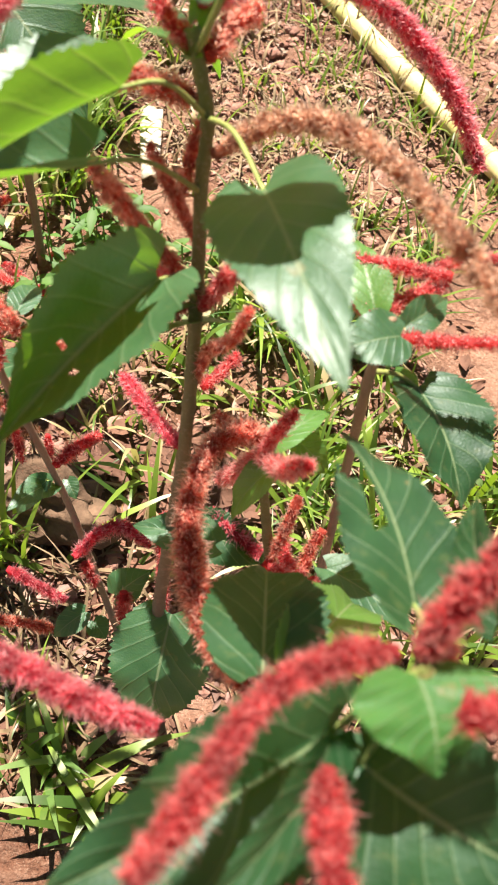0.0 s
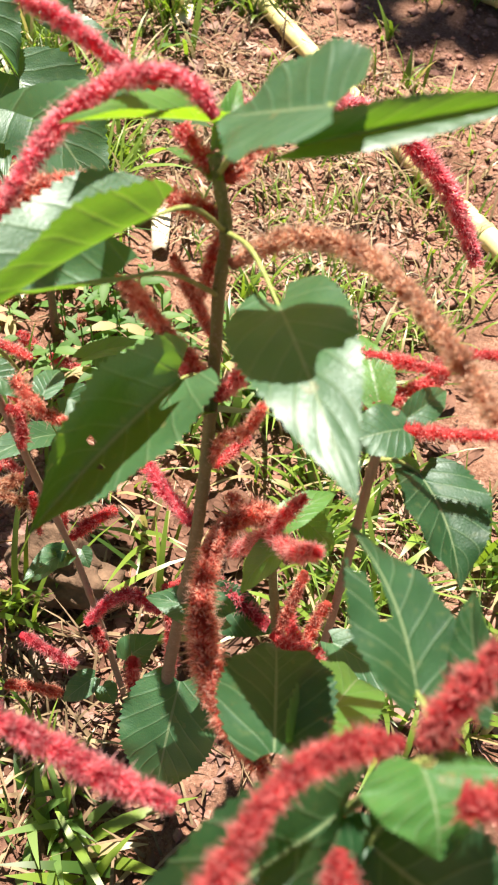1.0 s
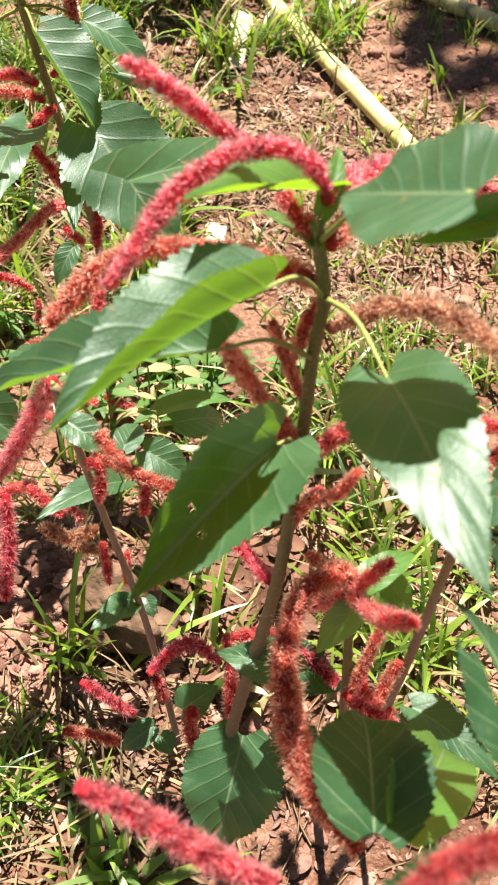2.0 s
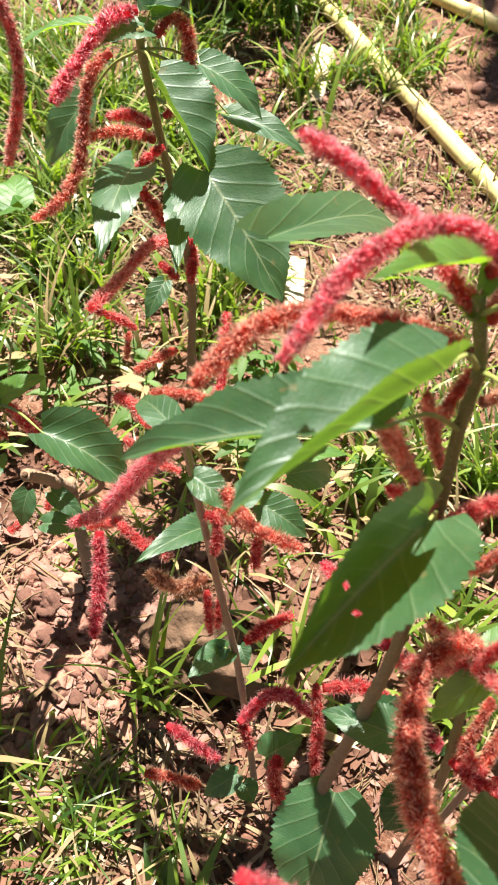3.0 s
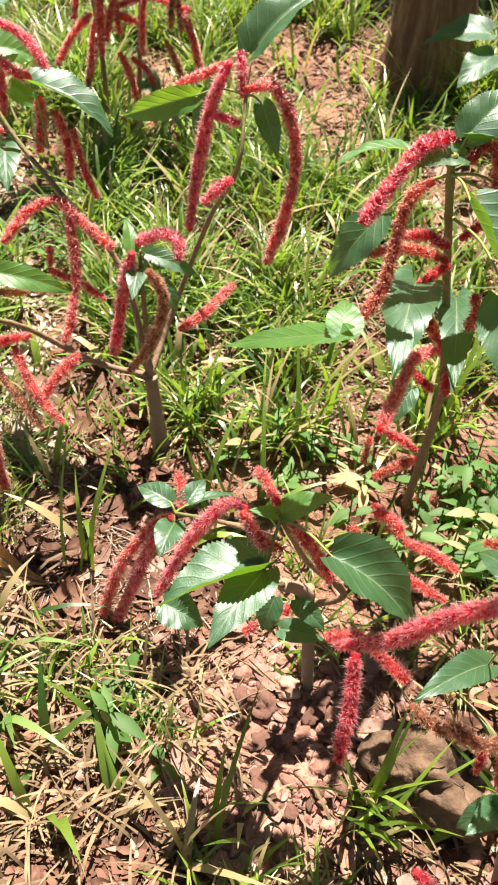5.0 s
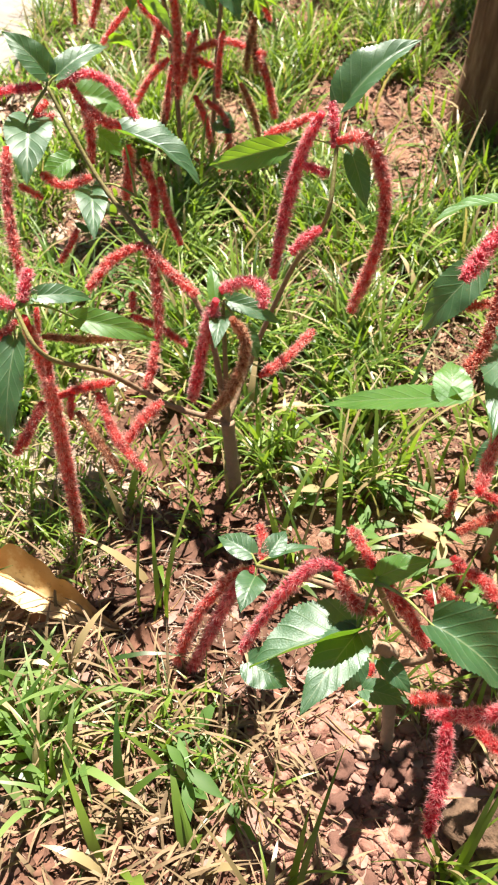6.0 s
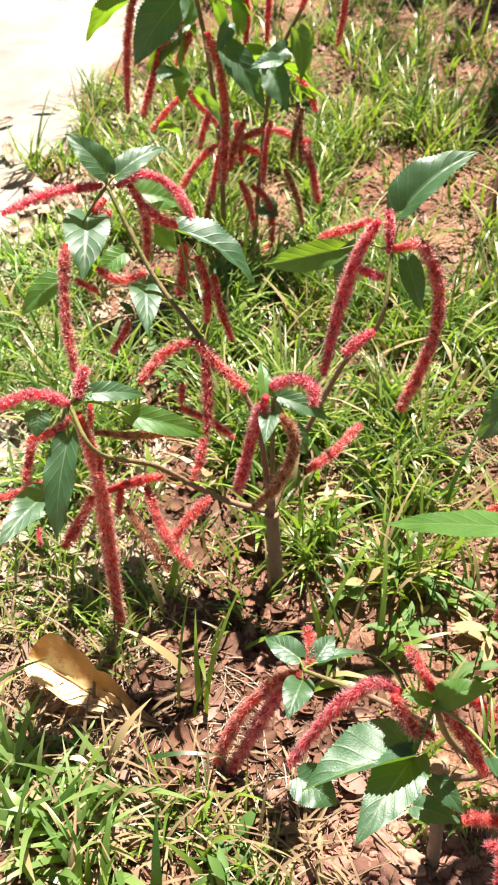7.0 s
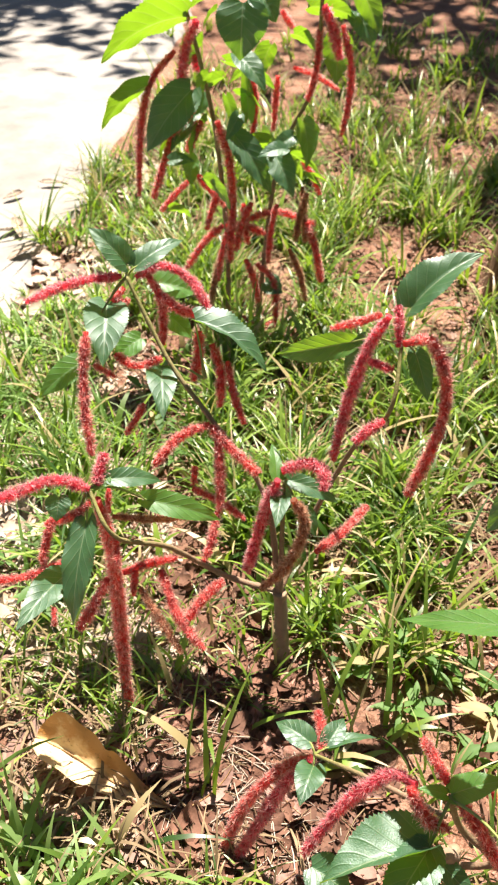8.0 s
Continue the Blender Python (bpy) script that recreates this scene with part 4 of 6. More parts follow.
leaf_rng = np.random.default_rng(83)
# the first one stands in for a leaf's purplish shadow on the soil
for x, y, turn, size in ((-0.264, 0.468, 80, 0.075), (-0.449, 0.516, 100, 0.085), (-0.364, 0.470, -50, 0.065), (-0.40, 0.425, 20, 0.05),
                         (-0.175, 0.470, 120, 0.055), (-0.225, 0.520, -20, 0.045), (-0.19, 0.605, 30, 0.06), (-0.33, 0.610, 160, 0.055),
                         (-0.25, 0.375, 15, 0.05), (-0.48, 0.585, 60, 0.06), (-0.55, 0.540, 10, 0.055), (-0.66, 0.510, -40, 0.06),
                         (-0.60, 0.655, 75, 0.06), (-0.70, 0.640, 130, 0.055), (-0.52, 0.690, -15, 0.055), (-0.43, 0.740, 35, 0.05),
                         (-0.76, 0.770, 100, 0.055), (-0.86, 0.690, -70, 0.06), (-0.10, 0.470, 45, 0.05), (-0.06, 0.610, 95, 0.06)):
    dead_leaf((x, y), turn, size, leaf_rng)
for _ in range(26):
    y = leaf_rng.uniform(0.95, 2.3)
    dead_leaf((road_edge(y) + leaf_rng.normal(0.10, 0.16), y), leaf_rng.uniform(0, 360), leaf_rng.uniform(0.05, 0.085), leaf_rng, PATH_LEAF, "bleached curled dead leaf at the edge of the path")


def stump():
    """A cut trunk with furrowed bark and a flared foot."""
    rng = np.random.default_rng(5)
    root = new("tree_stump")
    root.location = (-0.625, 2.10, 0)
    tagged(root, "cut brown tree trunk with rough furrowed bark", "tree stump")
    line = [(-0.625, 2.10, -0.05), (-0.627, 2.105, 0.05), (-0.635, 2.11, 0.3), (-0.645, 2.12, 0.58)]
    v, f, uv = tube(line, [0.125, 0.086, 0.070, 0.068], 40, 28)
    centre = np.array((-0.633, 2.108))
    for i in range(len(v)):
        a = math.atan2(v[i, 1] - centre[1], v[i, 0] - centre[0])
        k = 1 + 0.07 * math.sin(5 * a + 2 * math.sin(6 * v[i, 2])) + 0.05 * math.sin(11 * a + 7 * v[i, 2]) + 0.03 * math.sin(23 * a + 5 * v[i, 2])
        v[i, :2] = centre + (v[i, :2] - centre) * k
    mesh_object("trunk", v, f, TRUNK, root)
    mesh_object("cut_top", [(-0.645 + 0.071 * math.cos(a), 2.12 + 0.071 * math.sin(a), 0.584) for a in np.linspace(0, 2 * math.pi, 24, endpoint=False)], [tuple(range(24))], STEM_WOOD, root, "pale sawn wood", uvs=[(0, 0)] * 24)


stump()


def tree():
    """A tree beyond the bed, whose shade falls on the path and the far ground."""
    rng = np.random.default_rng(5)
    root = new("tree")
    root.location = (-3.2, 7.8, 0)
    tagged(root, "tall shade tree with a spreading leafy crown", "tree")
    v, f, uv = tube([(-3.2, 7.8, -0.05), (-3.22, 7.8, 1.2), (-3.1, 7.6, 3.4)], [0.17, 0.13, 0.09], 30, 12, 0.05, rng)
    mesh_object("trunk", v, f, TRUNK, root)
    low = [(-0.41, 4.20, 4.5), (-1.42, 4.75, 4.5)]
    tips = low + [(-2.3, 6.2, 4.8), (-1.5, 6.5, 4.8), (-4.1, 5.6, 4.4), (-4.8, 5.9, 4.5), (-3.1, 7.3, 5.2), (-5.6, 6.2, 4.6)]
    for tip in tips:
        mid = (np.array((-3.1, 7.6, 3.3)) + np.array(tip)) / 2 + rng.normal(0, 0.12, 3) + np.array((0, 0, 0.3))
        v, f, uv = tube([(-3.1, 7.6, 3.2), mid, tip], [0.05, 0.03, 0.012], 14, 7, 0.05, rng)
        mesh_object("limb", v, f, TRUNK, root)
    verts, faces = [], []
    for tip in tips:
        wide = 0.13 if tip in low else 0.42
        for _ in range(130 if tip in low else 460):
            c = np.array(tip) + rng.normal(0, 1, 3) * (wide, wide, 0.5 * wide)
            a, b = rng.normal(0, 1, 3), rng.normal(0, 1, 3)
            a /= np.linalg.norm(a)
            b -= a * (a @ b)
            b /= np.linalg.norm(b)
            s, k = rng.uniform(0.07, 0.13), len(verts)
            verts += [tuple(c - a * s), tuple(c + b * s * 0.4), tuple(c + a * s), tuple(c - b * s * 0.4)]
            faces.append((k, k + 1, k + 2, k + 3))
    mesh_object("crown", verts, faces, CROWN, root)
    root.location += Vector((0.12, -0.36, 0.0))


tree()


# ---- the chenille plants ----
near = plant((0.030, 0.390, 0.000), "tall chenille plant with drooping pink and rust-red flower spikes")
stem(near, [(0.030, 0.392, -0.020), (0.036, 0.408, 0.192), (0.053, 0.439, 0.426), (0.052, 0.477, 0.534), (0.049, 0.498, 0.594), (0.049, 0.510, 0.630), (0.041, 0.520, 0.657), (0.038, 0.523, 0.667)], 0.0062, 0.0034, STEM)
catkin(near, [(0.045, 0.493, 0.710), (0.031, 0.500, 0.720), (0.014, 0.502, 0.720), (-0.004, 0.492, 0.717), (-0.022, 0.475, 0.705), (-0.032, 0.452, 0.694), (-0.040, 0.433, 0.683)], 0.0081, PINK, 323)
catkin(near, [(0.003, 0.544, 0.685), (-0.016, 0.538, 0.700), (-0.039, 0.529, 0.722), (-0.059, 0.519, 0.739)], 0.0075, PINK, 306)
catkin(near, [(0.046, 0.515, 0.634), (0.017, 0.520, 0.637), (-0.014, 0.521, 0.637), (-0.044, 0.516, 0.636), (-0.069, 0.504, 0.628), (-0.087, 0.485, 0.613), (-0.095, 0.473, 0.603)], 0.0100, RUST, 289)
catkin(near, [(0.047, 0.501, 0.554), (0.036, 0.495, 0.590), (0.026, 0.486, 0.628)], 0.0063, RUST, 289)
catkin(near, [(0.050, 0.478, 0.535), (0.037, 0.474, 0.566), (0.020, 0.465, 0.603), (0.008, 0.455, 0.638)], 0.0080, RUST, 289)
catkin(near, [(0.049, 0.479, 0.536), (0.033, 0.463, 0.568), (0.020, 0.447, 0.594)], 0.0063, RED)
catkin(near, [(0.056, 0.474, 0.532), (0.067, 0.471, 0.559), (0.082, 0.463, 0.590)], 0.0086, RED)
catkin(near, [(0.055, 0.458, 0.479), (0.063, 0.458, 0.514), (0.077, 0.449, 0.539), (0.087, 0.443, 0.575)], 0.0066, RUST)
catkin(near, [(0.055, 0.500, 0.617), (0.080, 0.501, 0.640), (0.109, 0.491, 0.654), (0.138, 0.467, 0.660), (0.161, 0.436, 0.663), (0.179, 0.404, 0.667), (0.187, 0.387, 0.670)], 0.0086, TAN, 320)
catkin(near, [(0.048, 0.510, 0.629), (0.042, 0.509, 0.610), (0.038, 0.505, 0.584)], 0.0072, RUST)
catkin(near, [(0.041, 0.522, 0.659), (0.027, 0.529, 0.664), (0.017, 0.537, 0.670)], 0.0089, RED)
catkin(near, [(0.047, 0.520, 0.655), (0.053, 0.538, 0.661), (0.065, 0.553, 0.663)], 0.0100, RUST)
catkin(near, [(0.040, 0.533, 0.675), (0.057, 0.586, 0.655), (0.090, 0.642, 0.630), (0.128, 0.673, 0.599), (0.169, 0.686, 0.555), (0.194, 0.682, 0.522), (0.211, 0.673, 0.496)], 0.0113, PINK, 306)
catkin(near, [(0.050, 0.443, 0.429), (0.027, 0.467, 0.417), (-0.008, 0.506, 0.405)], 0.0089, PINK)
catkin(near, [(0.046, 0.472, 0.532), (0.035, 0.475, 0.522), (0.021, 0.473, 0.499)], 0.0081, RED)
catkin(near, [(0.049, 0.512, 0.399), (0.062, 0.535, 0.397), (0.068, 0.548, 0.397)], 0.0085, RED)
leaf(near, (0.088, 0.440, 0.656), (0.134, 0.326, 0.687), 0.054, (-0.360, 0.104, 0.927), stalk=(0.049, 0.510, 0.630), fold=0.15, arch=0.12)
leaf(near, (0.043, 0.434, 0.595), (-0.007, 0.339, 0.577), 0.092, (-0.080, -0.146, 0.986), stalk=(0.052, 0.477, 0.534), fold=(80.0, 36.0), arch=0.05, notch=[(0.52, -0.2, 0.02, 0.12), (0.58, 0.25, 0.015, 0.1)])
leaf(near, (0.027, 0.446, 0.688), (-0.040, 0.356, 0.675), 0.064, (-0.069, -0.092, 0.993), stalk=(0.049, 0.510, 0.630), fold=(24.0, 76.0), arch=0.05, wave=0.04, notch=[(0.60, -0.25, 0.035, 0.16), (0.50, 0.05, 0.02, 0.12)])
leaf(near, (0.009, 0.438, 0.652), (-0.120, 0.423, 0.591), 0.056, (-0.300, -0.150, 0.94), stalk=(0.049, 0.498, 0.594), fold=(28.0, 50.0), arch=0.06, notch=[(0.55, 0.55, 0.035, 0.09), (0.7, 0.3, 0.02, 0.08)])
leaf(near, (0.100, 0.424, 0.772), (0.053, 0.466, 0.730), 0.060, (-0.647, 0.023, 0.762), stalk=(0.041, 0.520, 0.657), fold=0.29, arch=0.0)
leaf(near, (0.089, 0.426, 0.752), (0.176, 0.465, 0.765), 0.016, (0.179, -0.647, 0.741), fold=2.18, arch=0.02)
leaf(near, (0.040, 0.546, 0.669), (-0.010, 0.447, 0.728), 0.027, (0.116, 0.470, 0.875), stalk=(0.041, 0.520, 0.657), fold=1.26, arch=0.02, material=LEAF_YOUNG)
leaf(near, (0.038, 0.518, 0.655), (-0.017, 0.581, 0.612), 0.013, (-0.154, 0.455, 0.877), stalk=(0.041, 0.520, 0.657), material=LEAF_YOUNG)
leaf(near, (0.039, 0.528, 0.668), (0.040, 0.573, 0.679), 0.014, (0.443, -0.219, 0.870), material=LEAF_YOUNG)
leaf(near, (0.030, 0.446, 0.531), (0.106, 0.499, 0.491), 0.028, (-0.127, 0.713, 0.689), stalk=(0.052, 0.477, 0.534), fold=0.1)

curved = plant((0.132, 0.421, 0.000), "low chenille plant with a long curving rust-red spike")
stem(curved, [(0.132, 0.421, -0.020), (0.127, 0.431, 0.224), (0.102, 0.441, 0.447)], 0.0050, 0.0030, STEM)
catkin(curved, [(0.109, 0.445, 0.450), (0.089, 0.446, 0.458), (0.072, 0.426, 0.457), (0.069, 0.385, 0.452), (0.083, 0.342, 0.450), (0.105, 0.309, 0.452), (0.130, 0.286, 0.459)], 0.0132, RUST, 323)
catkin(curved, [(0.102, 0.439, 0.446), (0.089, 0.470, 0.369), (0.068, 0.504, 0.285)], 0.0100, RED)
catkin(curved, [(0.102, 0.439, 0.446), (0.111, 0.439, 0.477), (0.119, 0.437, 0.503)], 0.0075, RED)
catkin(curved, [(0.102, 0.439, 0.446), (0.118, 0.404, 0.495), (0.131, 0.379, 0.546)], 0.0086, RED)
catkin(curved, [(0.095, 0.444, 0.448), (0.083, 0.451, 0.448), (0.069, 0.460, 0.450)], 0.0079, RUST)
catkin(curved, [(0.132, 0.457, 0.369), (0.127, 0.438, 0.348), (0.121, 0.421, 0.330)], 0.0080, RUST)
catkin(curved, [(0.117, 0.420, 0.330), (0.141, 0.413, 0.320), (0.172, 0.411, 0.314)], 0.0098, RED)
catkin(curved, [(0.069, 0.457, 0.322), (0.090, 0.447, 0.311), (0.113, 0.438, 0.301)], 0.0110, PINK)
catkin(curved, [(0.126, 0.446, 0.316), (0.134, 0.430, 0.309), (0.147, 0.424, 0.307)], 0.0104, RED)
catkin(curved, [(0.155, 0.459, 0.323), (0.148, 0.443, 0.308), (0.147, 0.430, 0.298)], 0.0089, RUST)
catkin(curved, [(0.153, 0.425, 0.308), (0.169, 0.414, 0.298), (0.180, 0.407, 0.292)], 0.0084, RED)
leaf(curved, (0.106, 0.442, 0.447), (0.141, 0.486, 0.440), 0.024, (-0.038, 0.208, 0.977), stalk=(0.102, 0.441, 0.447), material=LEAF_YOUNG)
leaf(curved, (0.115, 0.437, 0.445), (0.089, 0.422, 0.382), 0.024, (-0.752, -0.500, 0.430), stalk=(0.102, 0.441, 0.447), material=LEAF_YOUNG)
leaf(curved, (0.121, 0.461, 0.438), (0.147, 0.458, 0.406), 0.022, (0.641, -0.500, 0.583), stalk=(0.102, 0.441, 0.447), material=LEAF_YOUNG)
leaf(curved, (0.128, 0.279, 0.529), (0.120, 0.363, 0.454), 0.060, (-0.141, 0.651, 0.745), fold=0.35, material=LEAF_SHADED)
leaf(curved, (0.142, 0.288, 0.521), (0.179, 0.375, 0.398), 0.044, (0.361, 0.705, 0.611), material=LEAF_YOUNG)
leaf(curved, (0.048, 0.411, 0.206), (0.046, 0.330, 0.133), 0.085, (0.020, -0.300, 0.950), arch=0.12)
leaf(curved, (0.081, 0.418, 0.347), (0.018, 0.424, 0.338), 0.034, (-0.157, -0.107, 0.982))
leaf(curved, (0.094, 0.382, 0.356), (0.079, 0.360, 0.328), 0.034, (-0.364, -0.640, 0.677), material=LEAF_SHADED)
leaf(curved, (0.055, 0.441, 0.316), (0.121, 0.439, 0.290), 0.041, (0.341, -0.248, 0.907), material=LEAF_SHADED)
leaf(curved, (0.158, 0.396, 0.394), (0.219, 0.366, 0.390), 0.031, (0.103, 0.097, 0.990))
leaf(curved, (0.196, 0.395, 0.335), (0.156, 0.419, 0.314), 0.031, (-0.472, 0.007, 0.882))

front = plant((0.203, 0.253, 0.000), "broad-leaved chenille plant with thick crimson flower spikes")
stem(front, [(0.203, 0.253, -0.020), (0.208, 0.233, 0.328), (0.173, 0.253, 0.656)], 0.0050, 0.0035, STEM)
catkin(front, [(-0.000, 0.254, 0.580), (0.025, 0.253, 0.564), (0.055, 0.248, 0.549), (0.089, 0.246, 0.535)], 0.0095, PINK, 374)
catkin(front, [(0.165, 0.256, 0.655), (0.151, 0.252, 0.656), (0.135, 0.242, 0.657), (0.124, 0.227, 0.657), (0.114, 0.202, 0.660), (0.103, 0.179, 0.667)], 0.0082, CRIMSON, 391)
catkin(front, [(0.171, 0.256, 0.656), (0.176, 0.265, 0.667), (0.185, 0.277, 0.685), (0.191, 0.282, 0.696)], 0.0090, CRIMSON, 340)
catkin(front, [(0.180, 0.238, 0.674), (0.185, 0.237, 0.675), (0.195, 0.239, 0.678)], 0.0100, CRIMSON)
catkin(front, [(0.150, 0.221, 0.643), (0.152, 0.207, 0.649), (0.156, 0.187, 0.659)], 0.0088, CRIMSON, 323)
catkin(front, [(0.142, 0.199, 0.588), (0.147, 0.190, 0.588)], 0.0110, PINK)
catkin(front, [(0.178, 0.274, 0.643), (0.182, 0.266, 0.641), (0.182, 0.259, 0.638)], 0.0080, CRIMSON)
leaf(front, (0.171, 0.251, 0.655), (0.181, 0.224, 0.650), 0.050, (0.268, -0.071, 0.961), stalk=(0.173, 0.253, 0.656), material=LEAF_FRESH, fold=0.2, arch=0.15)
# lower blades take the darkened green, their shade put into the colour
leaf(front, (0.156, 0.246, 0.598), (0.072, 0.172, 0.610), 0.060, (0.321, -0.214, 0.923), stalk=(0.173, 0.253, 0.656), fold=0.88, wave=0.08, material=LEAF_SHADED)
leaf(front, (0.152, 0.236, 0.626), (0.119, 0.174, 0.646), 0.027, (0.731, -0.181, 0.658), stalk=(0.173, 0.253, 0.656), material=LEAF_SHADED)
leaf(front, (0.164, 0.231, 0.616), (0.220, 0.205, 0.632), 0.070, (-0.460, -0.377, 0.804), stalk=(0.173, 0.253, 0.656), material=LEAF_SHADED)
leaf(front, (0.177, 0.293, 0.607), (0.139, 0.370, 0.598), 0.054, (0.314, 0.260, 0.913), stalk=(0.173, 0.253, 0.656), fold=0.10, notch=[(0.62, 0.30, 0.30, 0.20), (0.95, 0.6, 0.35, 0.5)], material=LEAF_SHADED)
leaf(front, (0.204, 0.287, 0.622), (0.195, 0.343, 0.613), 0.024, (-0.887, -0.075, 0.457), material=LEAF_SHADED)
stem(front, [(0.172, 0.229, 0.566), (0.182, 0.218, 0.577), (0.197, 0.212, 0.578), (0.211, 0.203, 0.591)], 0.0030, 0.0022, PETIOLE_DRY, "dry_twig")
stem(front, [(0.182, 0.218, 0.577), (0.175, 0.211, 0.574), (0.182, 0.198, 0.574)], 0.0026, 0.0022, PETIOLE_DRY, "dry_twig")
stem(front, [(0.144, 0.203, 0.550), (0.143, 0.213, 0.551), (0.149, 0.225, 0.553), (0.156, 0.221, 0.553)], 0.0012, 0.0009, PETIOLE_DRY, "dry_twig")
stem(front, [(0.203, 0.253, 0.000), (0.218, 0.252, 0.364), (0.173, 0.253, 0.656)], 0.0040, 0.0030, STEM)

right = plant((0.165, 0.470, 0.000), "chenille plant with a thin woody stem and crimson spikes")
stem(right, [(0.165, 0.470, -0.020), (0.163, 0.462, 0.250), (0.158, 0.460, 0.420), (0.155, 0.460, 0.523), (0.158, 0.470, 0.560)], 0.0040, 0.0030, STEM_WOOD)
catkin(right, [(0.188, 0.508, 0.557), (0.156, 0.518, 0.547), (0.125, 0.526, 0.539)], 0.0073, RED)
catkin(right, [(0.163, 0.474, 0.538), (0.191, 0.474, 0.543), (0.225, 0.475, 0.551)], 0.0070, RED)
catkin(right, [(0.148, 0.489, 0.536), (0.140, 0.503, 0.532), (0.132, 0.514, 0.529)], 0.0073, RED)
catkin(right, [(0.155, 0.496, 0.529), (0.170, 0.512, 0.531), (0.190, 0.526, 0.533)], 0.0082, RED)
catkin(right, [(0.180, 0.526, 0.545), (0.200, 0.533, 0.548), (0.223, 0.537, 0.551)], 0.0066, RED)
leaf(right, (0.165, 0.462, 0.555), (0.131, 0.439, 0.559), 0.032, (0.238, -0.169, 0.956), fold=0.1)
leaf(right, (0.186, 0.477, 0.494), (0.221, 0.409, 0.483), 0.065, (0.322, 0.006, 0.947), stalk=(0.155, 0.460, 0.523), fold=0.59, material=LEAF_SHADED)
leaf(right, (0.151, 0.491, 0.537), (0.133, 0.541, 0.540), 0.025, (-0.136, -0.104, 0.985), material=LEAF_YOUNG)
leaf(right, (0.169, 0.486, 0.535), (0.192, 0.520, 0.528), 0.021, (0.498, -0.151, 0.854))
leaf(right, (0.170, 0.475, 0.503), (0.190, 0.459, 0.482), 0.025, (0.668, -0.083, 0.739), material=LEAF_YOUNG)

thin = plant((-0.020, 0.446, 0.000), "slender chenille plant with a thin pale stem")
stem(thin, [(-0.020, 0.446, -0.020), (-0.036, 0.459, 0.098), (-0.060, 0.478, 0.246), (-0.083, 0.481, 0.392), (-0.105, 0.484, 0.537)], 0.0036, 0.0026, STEM_WOOD)
catkin(thin, [(-0.106, 0.486, 0.538), (-0.133, 0.510, 0.480), (-0.163, 0.526, 0.413), (-0.198, 0.534, 0.340), (-0.240, 0.544, 0.282)], 0.0106, PINK, 255)
catkin(thin, [(-0.225, 0.564, 0.246), (-0.214, 0.532, 0.214), (-0.206, 0.489, 0.175)], 0.0115, PINK)
catkin(thin, [(-0.218, 0.593, 0.220), (-0.197, 0.582, 0.220), (-0.172, 0.571, 0.221)], 0.0098, RED)
catkin(thin, [(-0.100, 0.537, 0.513), (-0.105, 0.561, 0.527), (-0.112, 0.590, 0.546)], 0.0071, RED)
catkin(thin, [(-0.100, 0.537, 0.513), (-0.126, 0.544, 0.507), (-0.152, 0.545, 0.497)], 0.0067, RUST)
catkin(thin, [(-0.089, 0.487, 0.503), (-0.071, 0.474, 0.502), (-0.052, 0.460, 0.501)], 0.0076, RUST)
catkin(thin, [(-0.091, 0.482, 0.465), (-0.082, 0.482, 0.457), (-0.080, 0.470, 0.435)], 0.0073, RED)
catkin(thin, [(-0.093, 0.494, 0.465), (-0.067, 0.489, 0.456), (-0.022, 0.486, 0.446)], 0.0081, RUST)
catkin(thin, [(-0.058, 0.504, 0.416), (-0.054, 0.485, 0.404)], 0.0072, RED)
catkin(thin, [(-0.087, 0.472, 0.392), (-0.109, 0.467, 0.378), (-0.134, 0.474, 0.371)], 0.0090, TAN)
catkin(thin, [(-0.090, 0.483, 0.352), (-0.080, 0.464, 0.322)], 0.0064, RED)
catkin(thin, [(-0.050, 0.456, 0.342), (-0.036, 0.470, 0.350), (-0.020, 0.482, 0.357)], 0.0084, RED)
catkin(thin, [(-0.111, 0.435, 0.165), (-0.085, 0.432, 0.147), (-0.059, 0.429, 0.129)], 0.0091, PINK)
catkin(thin, [(-0.124, 0.403, 0.109), (-0.100, 0.409, 0.099), (-0.072, 0.413, 0.087)], 0.0095, RUST)
catkin(thin, [(-0.046, 0.442, 0.208), (-0.031, 0.470, 0.208), (-0.013, 0.481, 0.204), (0.013, 0.474, 0.191)], 0.0104, PINK)
catkin(thin, [(-0.008, 0.447, 0.136), (-0.005, 0.432, 0.114), (0.006, 0.420, 0.094)], 0.0113, RED)
catkin(thin, [(0.010, 0.504, 0.189), (0.022, 0.477, 0.152), (0.031, 0.445, 0.114)], 0.0097, RED)
catkin(thin, [(0.017, 0.494, 0.212), (0.057, 0.510, 0.204), (0.086, 0.503, 0.191), (0.107, 0.489, 0.177)], 0.0106, RED)
catkin(thin, [(-0.045, 0.455, 0.168), (-0.034, 0.445, 0.144)], 0.0090, RED)
catkin(thin, [(-0.163, 0.538, 0.247), (-0.133, 0.530, 0.242), (-0.103, 0.539, 0.246)], 0.0092, TAN)
catkin(thin, [(-0.093, 0.532, 0.250), (-0.091, 0.519, 0.214)], 0.0068, RED)
leaf(thin, (-0.113, 0.587, 0.279), (-0.161, 0.507, 0.319), 0.031, (0.069, -0.029, 0.997), stalk=(-0.105, 0.484, 0.537))
leaf(thin, (-0.117, 0.495, 0.533), (-0.154, 0.528, 0.509), 0.024, (-0.104, -0.086, 0.991), stalk=(-0.105, 0.484, 0.537))
